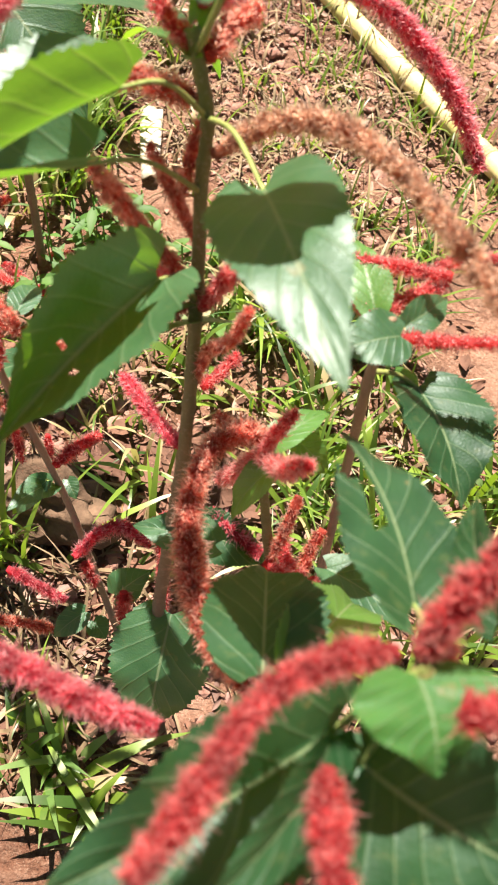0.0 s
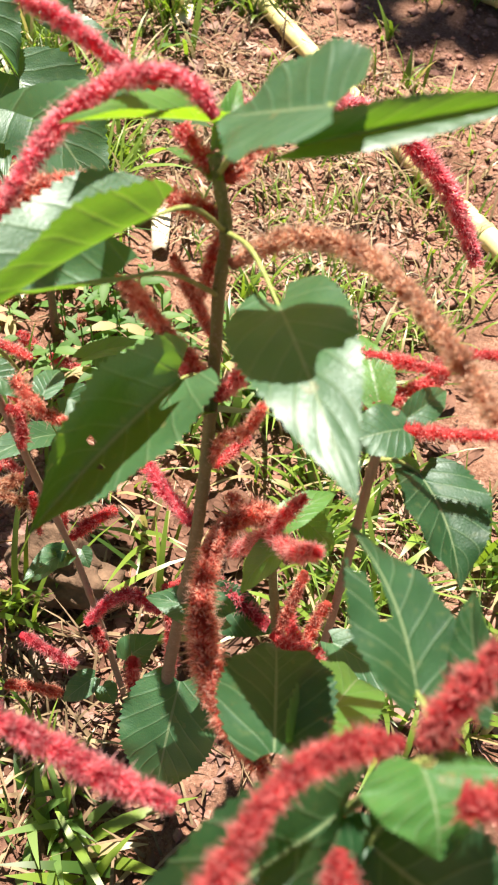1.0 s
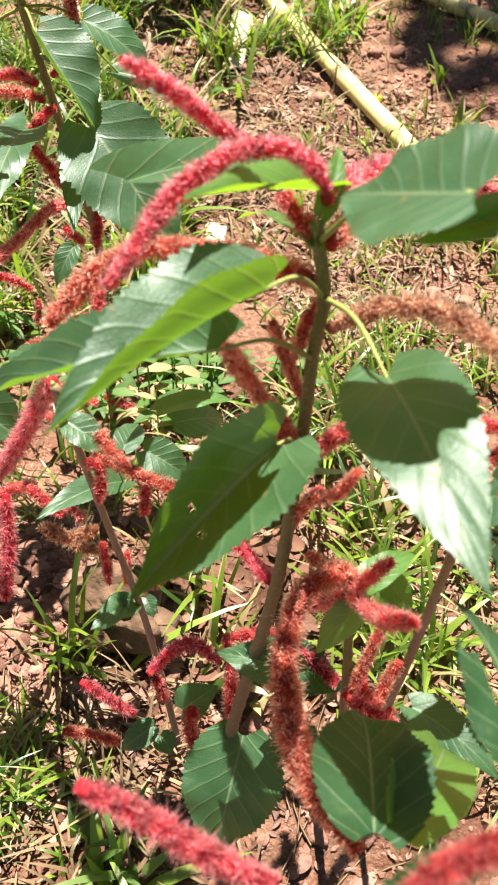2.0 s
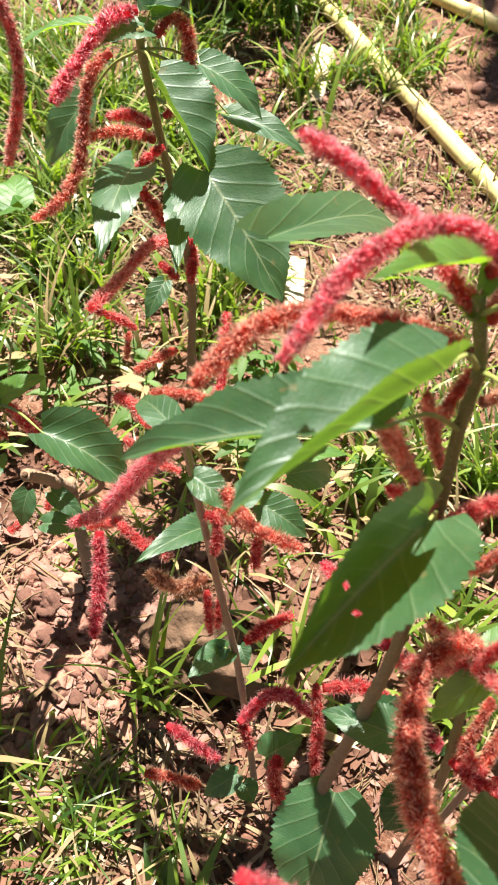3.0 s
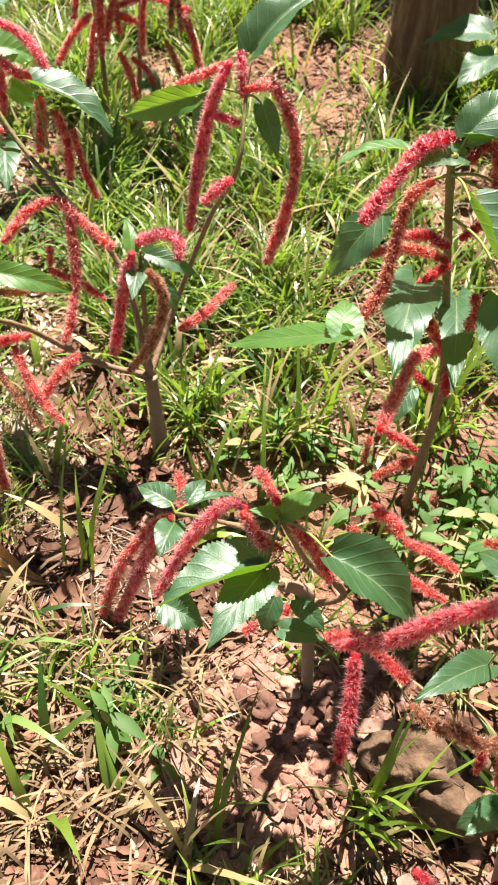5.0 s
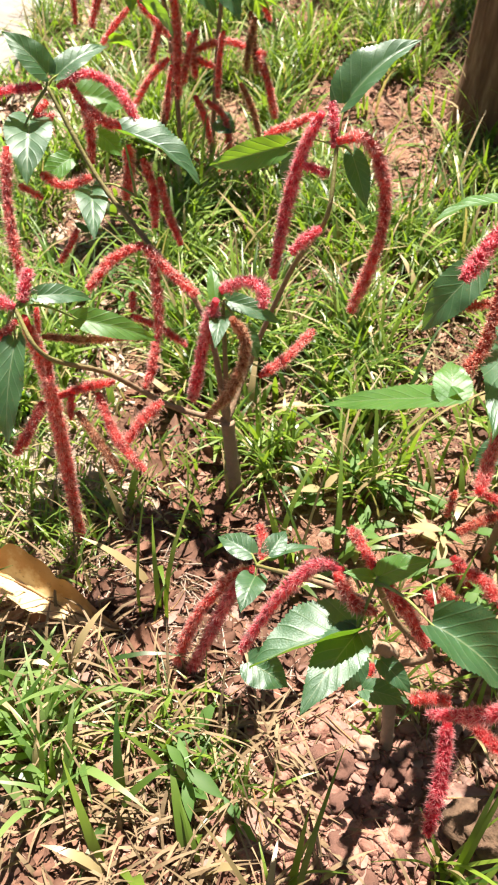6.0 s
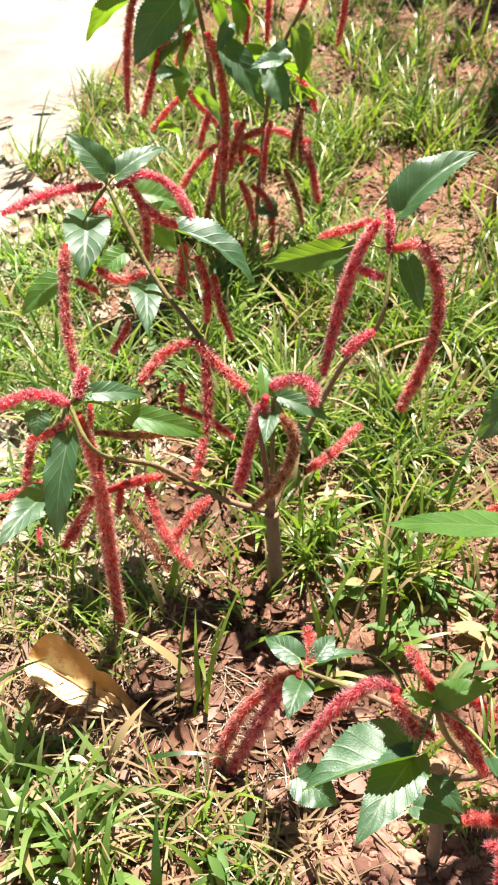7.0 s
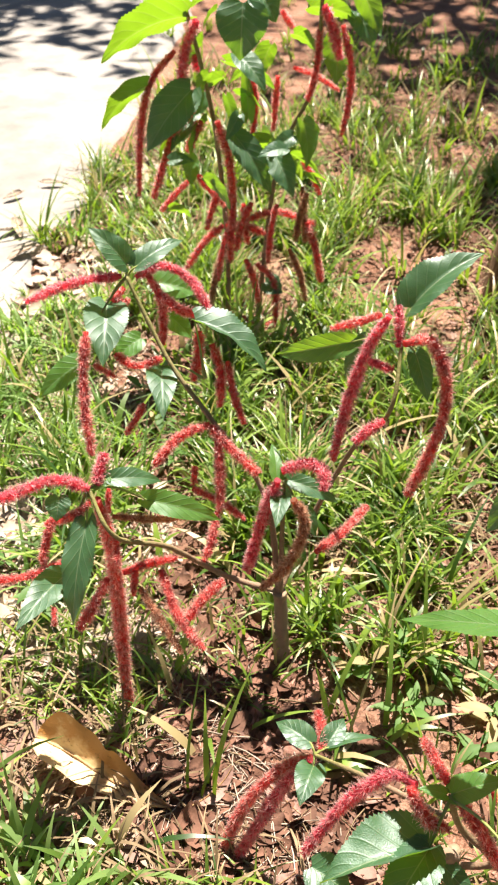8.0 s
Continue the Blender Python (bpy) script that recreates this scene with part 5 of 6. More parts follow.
leaf(thin, (-0.098, 0.479, 0.509), (-0.068, 0.471, 0.494), 0.022, (0.383, -0.248, 0.890), stalk=(-0.105, 0.484, 0.537))
leaf(thin, (-0.071, 0.475, 0.277), (-0.096, 0.455, 0.243), 0.023, (-0.469, -0.549, 0.692), stalk=(-0.060, 0.478, 0.246))
leaf(thin, (-0.062, 0.492, 0.252), (-0.051, 0.479, 0.245), 0.017, (0.032, -0.453, 0.891))
leaf(thin, (-0.068, 0.493, 0.471), (-0.069, 0.528, 0.457), 0.020, (0.118, 0.360, 0.925))
leaf(thin, (-0.059, 0.508, 0.454), (-0.022, 0.505, 0.434), 0.028, (0.420, -0.354, 0.835))
leaf(thin, (-0.052, 0.558, 0.425), (-0.021, 0.594, 0.397), 0.035, (0.576, 0.131, 0.807))
leaf(thin, (-0.061, 0.550, 0.446), (-0.008, 0.583, 0.438), 0.021, (0.009, 0.216, 0.976), material=LEAF_YOUNG)
leaf(thin, (-0.039, 0.424, 0.126), (-0.065, 0.400, 0.107), 0.026, (-0.232, -0.437, 0.869))
leaf(thin, (-0.019, 0.452, 0.109), (0.011, 0.475, 0.133), 0.038, (-0.303, -0.459, 0.835))
leaf(thin, (-0.033, 0.424, 0.106), (-0.018, 0.412, 0.096), 0.023, (0.291, -0.356, 0.888))
leaf(thin, (-0.069, 0.479, 0.266), (-0.091, 0.438, 0.285), 0.025, (0.262, 0.289, 0.921))

low = plant((-0.279, 0.615, 0.000), "low spreading chenille plant with a cut woody stub and crimson spikes")
stem(low, [(-0.279, 0.615, -0.020), (-0.292, 0.634, 0.086), (-0.305, 0.654, 0.172)], 0.0075, 0.0065, STEM_WOOD)
stem(low, [(-0.305, 0.654, 0.132), (-0.266, 0.653, 0.186), (-0.303, 0.632, 0.255), (-0.315, 0.587, 0.374)], 0.0040, 0.0026, STEM, "branch")
stem(low, [(-0.303, 0.648, 0.165), (-0.306, 0.622, 0.215), (-0.312, 0.592, 0.262)], 0.0068, 0.0060, STEM_WOOD, "cut_stub")
stem(low, [(-0.3119, 0.5926, 0.2612), (-0.3122, 0.5913, 0.2634)], 0.0028, 0.0026, TRUNK, "pith")
stem(low, [(-0.315, 0.587, 0.344), (-0.392, 0.622, 0.278), (-0.469, 0.658, 0.203)], 0.0026, 0.0020, STEM, "branch")
catkin(low, [(-0.472, 0.654, 0.202), (-0.506, 0.645, 0.157), (-0.540, 0.622, 0.077), (-0.557, 0.590, -0.021)], 0.0111, SALMON)
catkin(low, [(-0.472, 0.653, 0.201), (-0.496, 0.639, 0.142), (-0.518, 0.616, 0.062), (-0.537, 0.591, -0.007)], 0.0119, ROSE)
catkin(low, [(-0.465, 0.665, 0.206), (-0.474, 0.684, 0.210), (-0.489, 0.701, 0.214)], 0.0096, SALMON)
catkin(low, [(-0.344, 0.582, 0.378), (-0.369, 0.587, 0.363), (-0.396, 0.575, 0.316), (-0.412, 0.561, 0.273), (-0.425, 0.546, 0.232)], 0.0098, ROSE)
catkin(low, [(-0.348, 0.578, 0.377), (-0.328, 0.572, 0.354), (-0.309, 0.579, 0.342)], 0.0103, SALMON)
catkin(low, [(-0.321, 0.595, 0.380), (-0.338, 0.609, 0.382), (-0.355, 0.621, 0.384)], 0.0086, SALMON)
catkin(low, [(-0.309, 0.589, 0.374), (-0.287, 0.588, 0.351), (-0.261, 0.580, 0.321)], 0.0098, SALMON)
catkin(low, [(-0.274, 0.663, 0.294), (-0.252, 0.655, 0.285)], 0.0096, RUST)
catkin(low, [(-0.258, 0.694, 0.288), (-0.237, 0.692, 0.284), (-0.226, 0.682, 0.276)], 0.0111, SALMON)
catkin(low, [(-0.221, 0.670, 0.291), (-0.189, 0.669, 0.288), (-0.164, 0.664, 0.284)], 0.0090, SALMON)
catkin(low, [(-0.226, 0.641, 0.296), (-0.200, 0.633, 0.288), (-0.165, 0.629, 0.284)], 0.0081, SALMON)
catkin(low, [(-0.199, 0.617, 0.165), (-0.184, 0.613, 0.154), (-0.173, 0.610, 0.146)], 0.0098, SALMON)
catkin(low, [(-0.269, 0.613, 0.158), (-0.251, 0.622, 0.162), (-0.231, 0.627, 0.164)], 0.0120, SALMON)
catkin(low, [(-0.353, 0.590, 0.139), (-0.343, 0.604, 0.143)], 0.0087, SALMON)
catkin(low, [(-0.316, 0.616, 0.162), (-0.316, 0.627, 0.169)], 0.0078, SALMON)
leaf(low, (-0.318, 0.564, 0.327), (-0.386, 0.493, 0.321), 0.070, (-0.050, -0.050, 0.997), stalk=(-0.315, 0.587, 0.374), fold=(8.0, 62.0))
leaf(low, (-0.318, 0.562, 0.326), (-0.329, 0.473, 0.325), 0.041, (0.049, -0.145, 0.988), stalk=(-0.315, 0.587, 0.374), fold=0.2)
leaf(low, (-0.259, 0.560, 0.390), (-0.184, 0.561, 0.340), 0.066, (0.351, 0.134, 0.823), stalk=(-0.315, 0.587, 0.374), fold=(20.0, 55.0))
leaf(low, (-0.315, 0.590, 0.376), (-0.279, 0.613, 0.396), 0.025, (-0.253, -0.390, 0.885), stalk=(-0.315, 0.587, 0.374), material=LEAF_YOUNG)
leaf(low, (-0.319, 0.588, 0.375), (-0.341, 0.575, 0.386), 0.012, (0.484, -0.142, 0.863), material=LEAF_YOUNG)
leaf(low, (-0.478, 0.664, 0.211), (-0.524, 0.669, 0.209), 0.029, (0.010, -0.162, 0.987), stalk=(-0.469, 0.658, 0.203))
leaf(low, (-0.462, 0.671, 0.208), (-0.460, 0.711, 0.209), 0.025, (0.202, -0.026, 0.979), stalk=(-0.469, 0.658, 0.203))
leaf(low, (-0.466, 0.649, 0.196), (-0.457, 0.600, 0.201), 0.033, (0.048, -0.105, 0.993), stalk=(-0.469, 0.658, 0.203))
leaf(low, (-0.459, 0.671, 0.208), (-0.418, 0.716, 0.197), 0.016, (-0.149, 0.343, 0.928), stalk=(-0.469, 0.658, 0.203))
leaf(low, (-0.324, 0.605, 0.211), (-0.327, 0.583, 0.174), 0.028, (0.007, -0.429, 0.903))
leaf(low, (-0.315, 0.603, 0.155), (-0.267, 0.611, 0.156), 0.027, (0.014, -0.154, 0.988))
leaf(low, (-0.308, 0.620, 0.195), (-0.269, 0.612, 0.173), 0.024, (0.142, -0.250, 0.958))
leaf(low, (-0.411, 0.534, 0.242), (-0.369, 0.535, 0.229), 0.039, (0.289, -0.235, 0.928))

middle = plant((-0.269, 0.936, -0.000), "upright chenille plant with one very large leaf and red spikes")
stem(middle, [(-0.269, 0.936, -0.020), (-0.255, 0.919, 0.194), (-0.257, 0.910, 0.296), (-0.276, 0.897, 0.440), (-0.289, 0.887, 0.546), (-0.289, 0.887, 0.566)], 0.0058, 0.0038, STEM)
catkin(middle, [(-0.294, 0.894, 0.578), (-0.314, 0.876, 0.574), (-0.328, 0.846, 0.555), (-0.340, 0.804, 0.529)], 0.0118, PINK, 255)
catkin(middle, [(-0.290, 0.823, 0.576), (-0.304, 0.810, 0.561), (-0.306, 0.793, 0.531), (-0.305, 0.769, 0.494), (-0.317, 0.748, 0.471), (-0.336, 0.731, 0.458)], 0.0095, RUST, 255)
catkin(middle, [(-0.276, 0.893, 0.558), (-0.268, 0.907, 0.569), (-0.253, 0.909, 0.561), (-0.247, 0.899, 0.526)], 0.0103, RUST)
catkin(middle, [(-0.271, 0.856, 0.492), (-0.296, 0.863, 0.493), (-0.318, 0.863, 0.486)], 0.0091, RED)
catkin(middle, [(-0.271, 0.865, 0.470), (-0.307, 0.870, 0.469), (-0.357, 0.863, 0.452)], 0.0093, RUST)
catkin(middle, [(-0.271, 0.887, 0.449), (-0.289, 0.880, 0.434), (-0.297, 0.872, 0.416), (-0.281, 0.868, 0.395), (-0.258, 0.863, 0.368)], 0.0096, RED)
catkin(middle, [(-0.271, 0.923, 0.314), (-0.253, 0.916, 0.302), (-0.246, 0.890, 0.273)], 0.0107, RED)
catkin(middle, [(-0.270, 0.920, 0.311), (-0.282, 0.861, 0.341), (-0.276, 0.777, 0.372), (-0.266, 0.684, 0.415)], 0.0095, RED)
catkin(middle, [(-0.271, 0.699, 0.398), (-0.251, 0.705, 0.388), (-0.234, 0.707, 0.378)], 0.0067, RED)
catkin(middle, [(-0.286, 0.896, 0.288), (-0.260, 0.889, 0.276)], 0.0091, RED)
catkin(middle, [(-0.256, 0.866, 0.185), (-0.276, 0.848, 0.179), (-0.296, 0.825, 0.172)], 0.0103, RUST)
catkin(middle, [(-0.239, 0.871, 0.436), (-0.233, 0.870, 0.417), (-0.238, 0.865, 0.397)], 0.0095, RUST)
catkin(middle, [(-0.266, 0.879, 0.488), (-0.256, 0.898, 0.492), (-0.243, 0.911, 0.491)], 0.0079, RED)
catkin(middle, [(-0.314, 0.857, 0.203), (-0.316, 0.846, 0.167)], 0.0072, RUST)
catkin(middle, [(-0.304, 0.893, 0.033), (-0.283, 0.886, 0.019), (-0.265, 0.877, 0.004)], 0.0154, RED)
catkin(middle, [(-0.249, 0.866, 0.032), (-0.223, 0.865, 0.022), (-0.201, 0.863, 0.014)], 0.0125, RED)
catkin(middle, [(-0.379, 0.863, -0.007), (-0.342, 0.858, -0.011), (-0.314, 0.862, -0.008)], 0.0111, RUST)
catkin(middle, [(-0.320, 0.844, 0.005), (-0.272, 0.828, -0.005), (-0.240, 0.820, -0.009)], 0.0117, RED)
catkin(middle, [(-0.262, 0.933, 0.016), (-0.227, 0.953, 0.019)], 0.0084, RUST)
leaf(middle, (-0.257, 0.840, 0.551), (-0.196, 0.804, 0.494), 0.074, (0.050, -0.250, 0.950), stalk=(-0.289, 0.887, 0.546), fold=(72.0, 8.0), arch=0.05)
leaf(middle, (-0.202, 0.810, 0.490), (-0.108, 0.756, 0.408), 0.102, (-0.020, -0.260, 0.960), stalk=(-0.283, 0.893, 0.500), fold=(16.0, 10.0), arch=0.06)
leaf(middle, (-0.285, 0.904, 0.574), (-0.258, 0.959, 0.602), 0.040, (0.152, -0.505, 0.849), stalk=(-0.289, 0.887, 0.546))
leaf(middle, (-0.287, 0.905, 0.577), (-0.243, 0.913, 0.572), 0.019, (0.058, 0.201, 0.978), material=LEAF_YOUNG)
leaf(middle, (-0.332, 0.883, 0.561), (-0.384, 0.837, 0.557), 0.030, (-0.223, 0.176, 0.959), fold=0.45, material=LEAF_YOUNG)
leaf(middle, (-0.282, 0.897, 0.560), (-0.318, 0.862, 0.558), 0.028, (0.075, -0.212, 0.974))
leaf(middle, (-0.241, 0.911, 0.529), (-0.178, 0.915, 0.484), 0.046, (0.150, -0.150, 0.970), stalk=(-0.289, 0.887, 0.546), fold=0.45)
leaf(middle, (-0.214, 0.919, 0.478), (-0.133, 0.921, 0.452), 0.033, (0.050, -0.210, 0.970), stalk=(-0.289, 0.887, 0.546))
leaf(middle, (-0.346, 0.882, 0.489), (-0.382, 0.845, 0.425), 0.041, (0.155, -0.458, 0.876), stalk=(-0.289, 0.887, 0.546))
leaf(middle, (-0.300, 0.645, 0.544), (-0.399, 0.646, 0.491), 0.027, (0.000, -0.110, 0.990), arch=0.02, fold=0.2, material=LEAF_YOUNG)
leaf(middle, (-0.296, 0.645, 0.543), (-0.312, 0.683, 0.545), 0.029, (0.033, -0.154, 0.987), fold=0.1, material=LEAF_YOUNG)
leaf(middle, (-0.301, 0.884, 0.422), (-0.272, 0.721, 0.444), 0.055, (0.019, -0.101, 0.995), stalk=(-0.289, 0.887, 0.486), fold=0.2, wave=0.12)
leaf(middle, (-0.266, 0.935, 0.376), (-0.227, 0.794, 0.377), 0.040, (0.008, -0.144, 0.990))
leaf(middle, (-0.289, 0.918, 0.240), (-0.301, 0.880, 0.207), 0.028, (0.036, -0.662, 0.749))
leaf(middle, (-0.252, 0.978, 0.295), (-0.272, 0.989, 0.314), 0.034, (0.315, -0.609, 0.728), material=LEAF_YOUNG)
leaf(middle, (-0.088, 0.595, 0.612), (-0.009, 0.861, 0.403), 0.043, (0.472, 0.453, 0.756), fold=0.2)

back = plant((-0.624, 0.878, 0.000), "branching chenille plant with many hanging crimson and rust spikes")
stem(back, [(-0.624, 0.878, -0.020), (-0.630, 0.881, 0.071), (-0.636, 0.884, 0.142)], 0.0105, 0.0090, STEM_WOOD)
stem(back, [(-0.636, 0.884, 0.122), (-0.665, 0.892, 0.301), (-0.751, 0.906, 0.381), (-0.822, 0.920, 0.439), (-0.898, 0.946, 0.525)], 0.0045, 0.0024, STEM, "branch")
stem(back, [(-0.636, 0.884, 0.142), (-0.701, 0.850, 0.171), (-0.737, 0.779, 0.273), (-0.739, 0.688, 0.373), (-0.782, 0.702, 0.415)], 0.0042, 0.0022, STEM, "branch")
stem(back, [(-0.636, 0.884, 0.142), (-0.633, 0.948, 0.207), (-0.589, 0.976, 0.347), (-0.535, 0.949, 0.450), (-0.545, 0.992, 0.514)], 0.0042, 0.0022, STEM, "branch")
stem(back, [(-0.636, 0.884, 0.142), (-0.640, 0.895, 0.335)], 0.0042, 0.0022, STEM, "branch")
catkin(back, [(-0.563, 0.990, 0.548), (-0.583, 0.983, 0.499), (-0.596, 0.969, 0.421), (-0.602, 0.951, 0.346)], 0.0118, ROSE, 255)
catkin(back, [(-0.535, 0.969, 0.532), (-0.512, 0.995, 0.528), (-0.489, 1.000, 0.475), (-0.486, 0.990, 0.407), (-0.504, 0.966, 0.319)], 0.0117, SALMON, 255)
catkin(back, [(-0.547, 0.990, 0.511), (-0.553, 1.001, 0.530), (-0.562, 1.012, 0.551)], 0.0099, ROSE)
catkin(back, [(-0.582, 1.015, 0.530), (-0.612, 1.011, 0.512), (-0.641, 1.007, 0.497)], 0.0087, SALMON)
catkin(back, [(-0.578, 0.976, 0.490), (-0.548, 0.983, 0.484)], 0.0085, ROSE)
catkin(back, [(-0.537, 0.941, 0.442), (-0.549, 0.929, 0.433), (-0.560, 0.913, 0.419)], 0.0107, ROSE)
leaf(back, (-0.548, 1.015, 0.549), (-0.495, 1.084, 0.602), 0.052, (0.035, -0.213, 0.976), stalk=(-0.545, 0.992, 0.514), fold=0.99)
leaf(back, (-0.606, 0.986, 0.501), (-0.696, 0.969, 0.463), 0.033, (0.045, -0.943, 0.329), stalk=(-0.545, 0.992, 0.514), material=LEAF_YOUNG)
leaf(back, (-0.534, 1.010, 0.497), (-0.503, 0.987, 0.452), 0.027, (0.124, -0.445, 0.887), stalk=(-0.545, 0.992, 0.514))
leaf(back, (-0.596, 1.012, 0.495), (-0.609, 0.990, 0.437), 0.028, (0.069, -0.938, 0.339))
catkin(back, [(-0.645, 0.887, 0.343), (-0.661, 0.879, 0.274), (-0.675, 0.862, 0.183)], 0.0127, ROSE, 255)
catkin(back, [(-0.647, 0.902, 0.345), (-0.620, 0.917, 0.359), (-0.595, 0.914, 0.354), (-0.588, 0.898, 0.343)], 0.0129, ROSE)
catkin(back, [(-0.614, 0.871, 0.338), (-0.601, 0.879, 0.295), (-0.616, 0.866, 0.226), (-0.647, 0.851, 0.173)], 0.0117, TAN)
catkin(back, [(-0.592, 0.898, 0.232), (-0.579, 0.946, 0.231), (-0.569, 1.006, 0.237)], 0.0106, SALMON)
leaf(back, (-0.649, 0.892, 0.337), (-0.677, 0.929, 0.358), 0.021, (0.467, -0.158, 0.870), stalk=(-0.640, 0.895, 0.335), material=LEAF_YOUNG)
leaf(back, (-0.645, 0.900, 0.313), (-0.623, 0.844, 0.309), 0.027, (0.088, -0.046, 0.995), stalk=(-0.640, 0.895, 0.335))
leaf(back, (-0.644, 0.912, 0.324), (-0.583, 0.938, 0.292), 0.026, (0.535, -0.285, 0.795), stalk=(-0.640, 0.895, 0.335))
leaf(back, (-0.619, 0.898, 0.299), (-0.594, 0.899, 0.260), 0.026, (0.413, -0.277, 0.868), stalk=(-0.640, 0.895, 0.335))
catkin(back, [(-0.746, 0.894, 0.385), (-0.772, 0.866, 0.375), (-0.788, 0.827, 0.349)], 0.0107, SALMON)
catkin(back, [(-0.746, 0.893, 0.383), (-0.710, 0.891, 0.358), (-0.674, 0.891, 0.336)], 0.0115, SALMON)
catkin(back, [(-0.732, 0.888, 0.369), (-0.717, 0.869, 0.324), (-0.707, 0.848, 0.287)], 0.0108, SALMON)
catkin(back, [(-0.710, 0.849, 0.290), (-0.702, 0.821, 0.263), (-0.702, 0.800, 0.246)], 0.0100, SALMON)
catkin(back, [(-0.760, 0.867, 0.291), (-0.723, 0.876, 0.277), (-0.687, 0.879, 0.260)], 0.0086, SALMON)
catkin(back, [(-0.767, 0.886, 0.313), (-0.760, 0.870, 0.294)], 0.0077, SALMON)
catkin(back, [(-0.862, 0.912, 0.361), (-0.865, 0.893, 0.344), (-0.869, 0.875, 0.331)], 0.0079, SALMON)
catkin(back, [(-0.903, 0.942, 0.526), (-0.941, 0.896, 0.529), (-0.972, 0.841, 0.520)], 0.0100, ROSE)
catkin(back, [(-0.889, 0.953, 0.524), (-0.860, 0.975, 0.537), (-0.823, 0.982, 0.521), (-0.791, 0.972, 0.491)], 0.0100, ROSE)
catkin(back, [(-0.877, 0.963, 0.525), (-0.858, 0.963, 0.487), (-0.850, 0.946, 0.438)], 0.0102, SALMON)
catkin(back, [(-0.797, 0.953, 0.472), (-0.794, 0.946, 0.442), (-0.795, 0.933, 0.410)], 0.0109, SALMON)
catkin(back, [(-0.779, 0.955, 0.458), (-0.764, 0.950, 0.423), (-0.757, 0.934, 0.382)], 0.0100, SALMON)
catkin(back, [(-0.757, 0.955, 0.440), (-0.742, 0.945, 0.399), (-0.723, 0.938, 0.364)], 0.0084, SALMON)
catkin(back, [(-0.886, 0.892, 0.444), (-0.861, 0.900, 0.430), (-0.836, 0.925, 0.435)], 0.0093, SALMON)
catkin(back, [(-0.898, 0.859, 0.492), (-0.881, 0.822, 0.435), (-0.848, 0.784, 0.371)], 0.0106, SALMON)
catkin(back, [(-0.861, 0.960, 0.504), (-0.833, 0.967, 0.485), (-0.804, 0.982, 0.478)], 0.0110, SALMON)
catkin(back, [(-0.903, 0.869, 0.436), (-0.887, 0.875, 0.426), (-0.877, 0.878, 0.420)], 0.0067, SALMON)
catkin(back, [(-0.908, 0.952, 0.503), (-0.916, 0.936, 0.492), (-0.898, 0.948, 0.487)], 0.0094, SALMON)
leaf(back, (-0.901, 0.953, 0.538), (-0.947, 0.942, 0.582), 0.036, (0.675, -0.403, 0.618), stalk=(-0.898, 0.946, 0.525))
leaf(back, (-0.891, 0.959, 0.535), (-0.866, 1.028, 0.548), 0.032, (0.290, -0.204, 0.935), stalk=(-0.898, 0.946, 0.525))
leaf(back, (-0.920, 0.929, 0.487), (-0.871, 0.851, 0.456), 0.056, (0.258, -0.166, 0.952), stalk=(-0.898, 0.946, 0.525))
leaf(back, (-0.800, 0.950, 0.488), (-0.707, 0.968, 0.437), 0.055, (0.444, 0.189, 0.876), stalk=(-0.769, 0.920, 0.430), fold=0.97)
leaf(back, (-0.845, 0.932, 0.416), (-0.793, 0.861, 0.398), 0.040, (0.225, -0.146, 0.963), stalk=(-0.769, 0.920, 0.430))
leaf(back, (-0.925, 0.876, 0.429), (-0.960, 0.821, 0.393), 0.036, (0.219, -0.634, 0.742), stalk=(-0.898, 0.946, 0.525), material=LEAF_YOUNG)
leaf(back, (-0.891, 0.954, 0.431), (-0.912, 0.917, 0.409), 0.033, (0.238, -0.591, 0.770), material=LEAF_YOUNG)
leaf(back, (-0.892, 0.990, 0.497), (-0.845, 1.024, 0.477), 0.045, (0.556, -0.305, 0.773), material=LEAF_YOUNG)
leaf(back, (-0.868, 0.990, 0.453), (-0.836, 0.993, 0.427), 0.030, (0.593, -0.431, 0.681), material=LEAF_YOUNG)
catkin(back, [(-0.780, 0.702, 0.414), (-0.807, 0.683, 0.430), (-0.826, 0.650, 0.432), (-0.842, 0.616, 0.433)], 0.0109, ROSE)
catkin(back, [(-0.775, 0.710, 0.415), (-0.778, 0.722, 0.429), (-0.781, 0.735, 0.441)], 0.0117, ROSE)
catkin(back, [(-0.769, 0.700, 0.404), (-0.771, 0.713, 0.305), (-0.773, 0.710, 0.170), (-0.768, 0.698, 0.053), (-0.758, 0.696, 0.006)], 0.0137, SALMON, 255)
catkin(back, [(-0.774, 0.726, 0.398), (-0.769, 0.714, 0.371)], 0.0060, SALMON)
catkin(back, [(-0.759, 0.710, 0.375), (-0.730, 0.744, 0.356), (-0.693, 0.790, 0.339)], 0.0076, TAN)
catkin(back, [(-0.832, 0.686, 0.354), (-0.832, 0.672, 0.330), (-0.830, 0.657, 0.306)], 0.0094, SALMON)
catkin(back, [(-0.867, 0.607, 0.305), (-0.837, 0.639, 0.300), (-0.812, 0.675, 0.304)], 0.0087, SALMON)
catkin(back, [(-0.817, 0.668, 0.373), (-0.790, 0.681, 0.385), (-0.774, 0.694, 0.403)], 0.0089, SALMON)
catkin(back, [(-0.751, 0.679, 0.306), (-0.754, 0.651, 0.283), (-0.759, 0.626, 0.266)], 0.0108, SALMON)
catkin(back, [(-0.744, 0.698, 0.301), (-0.730, 0.724, 0.298), (-0.709, 0.755, 0.292)], 0.0094, SALMON)
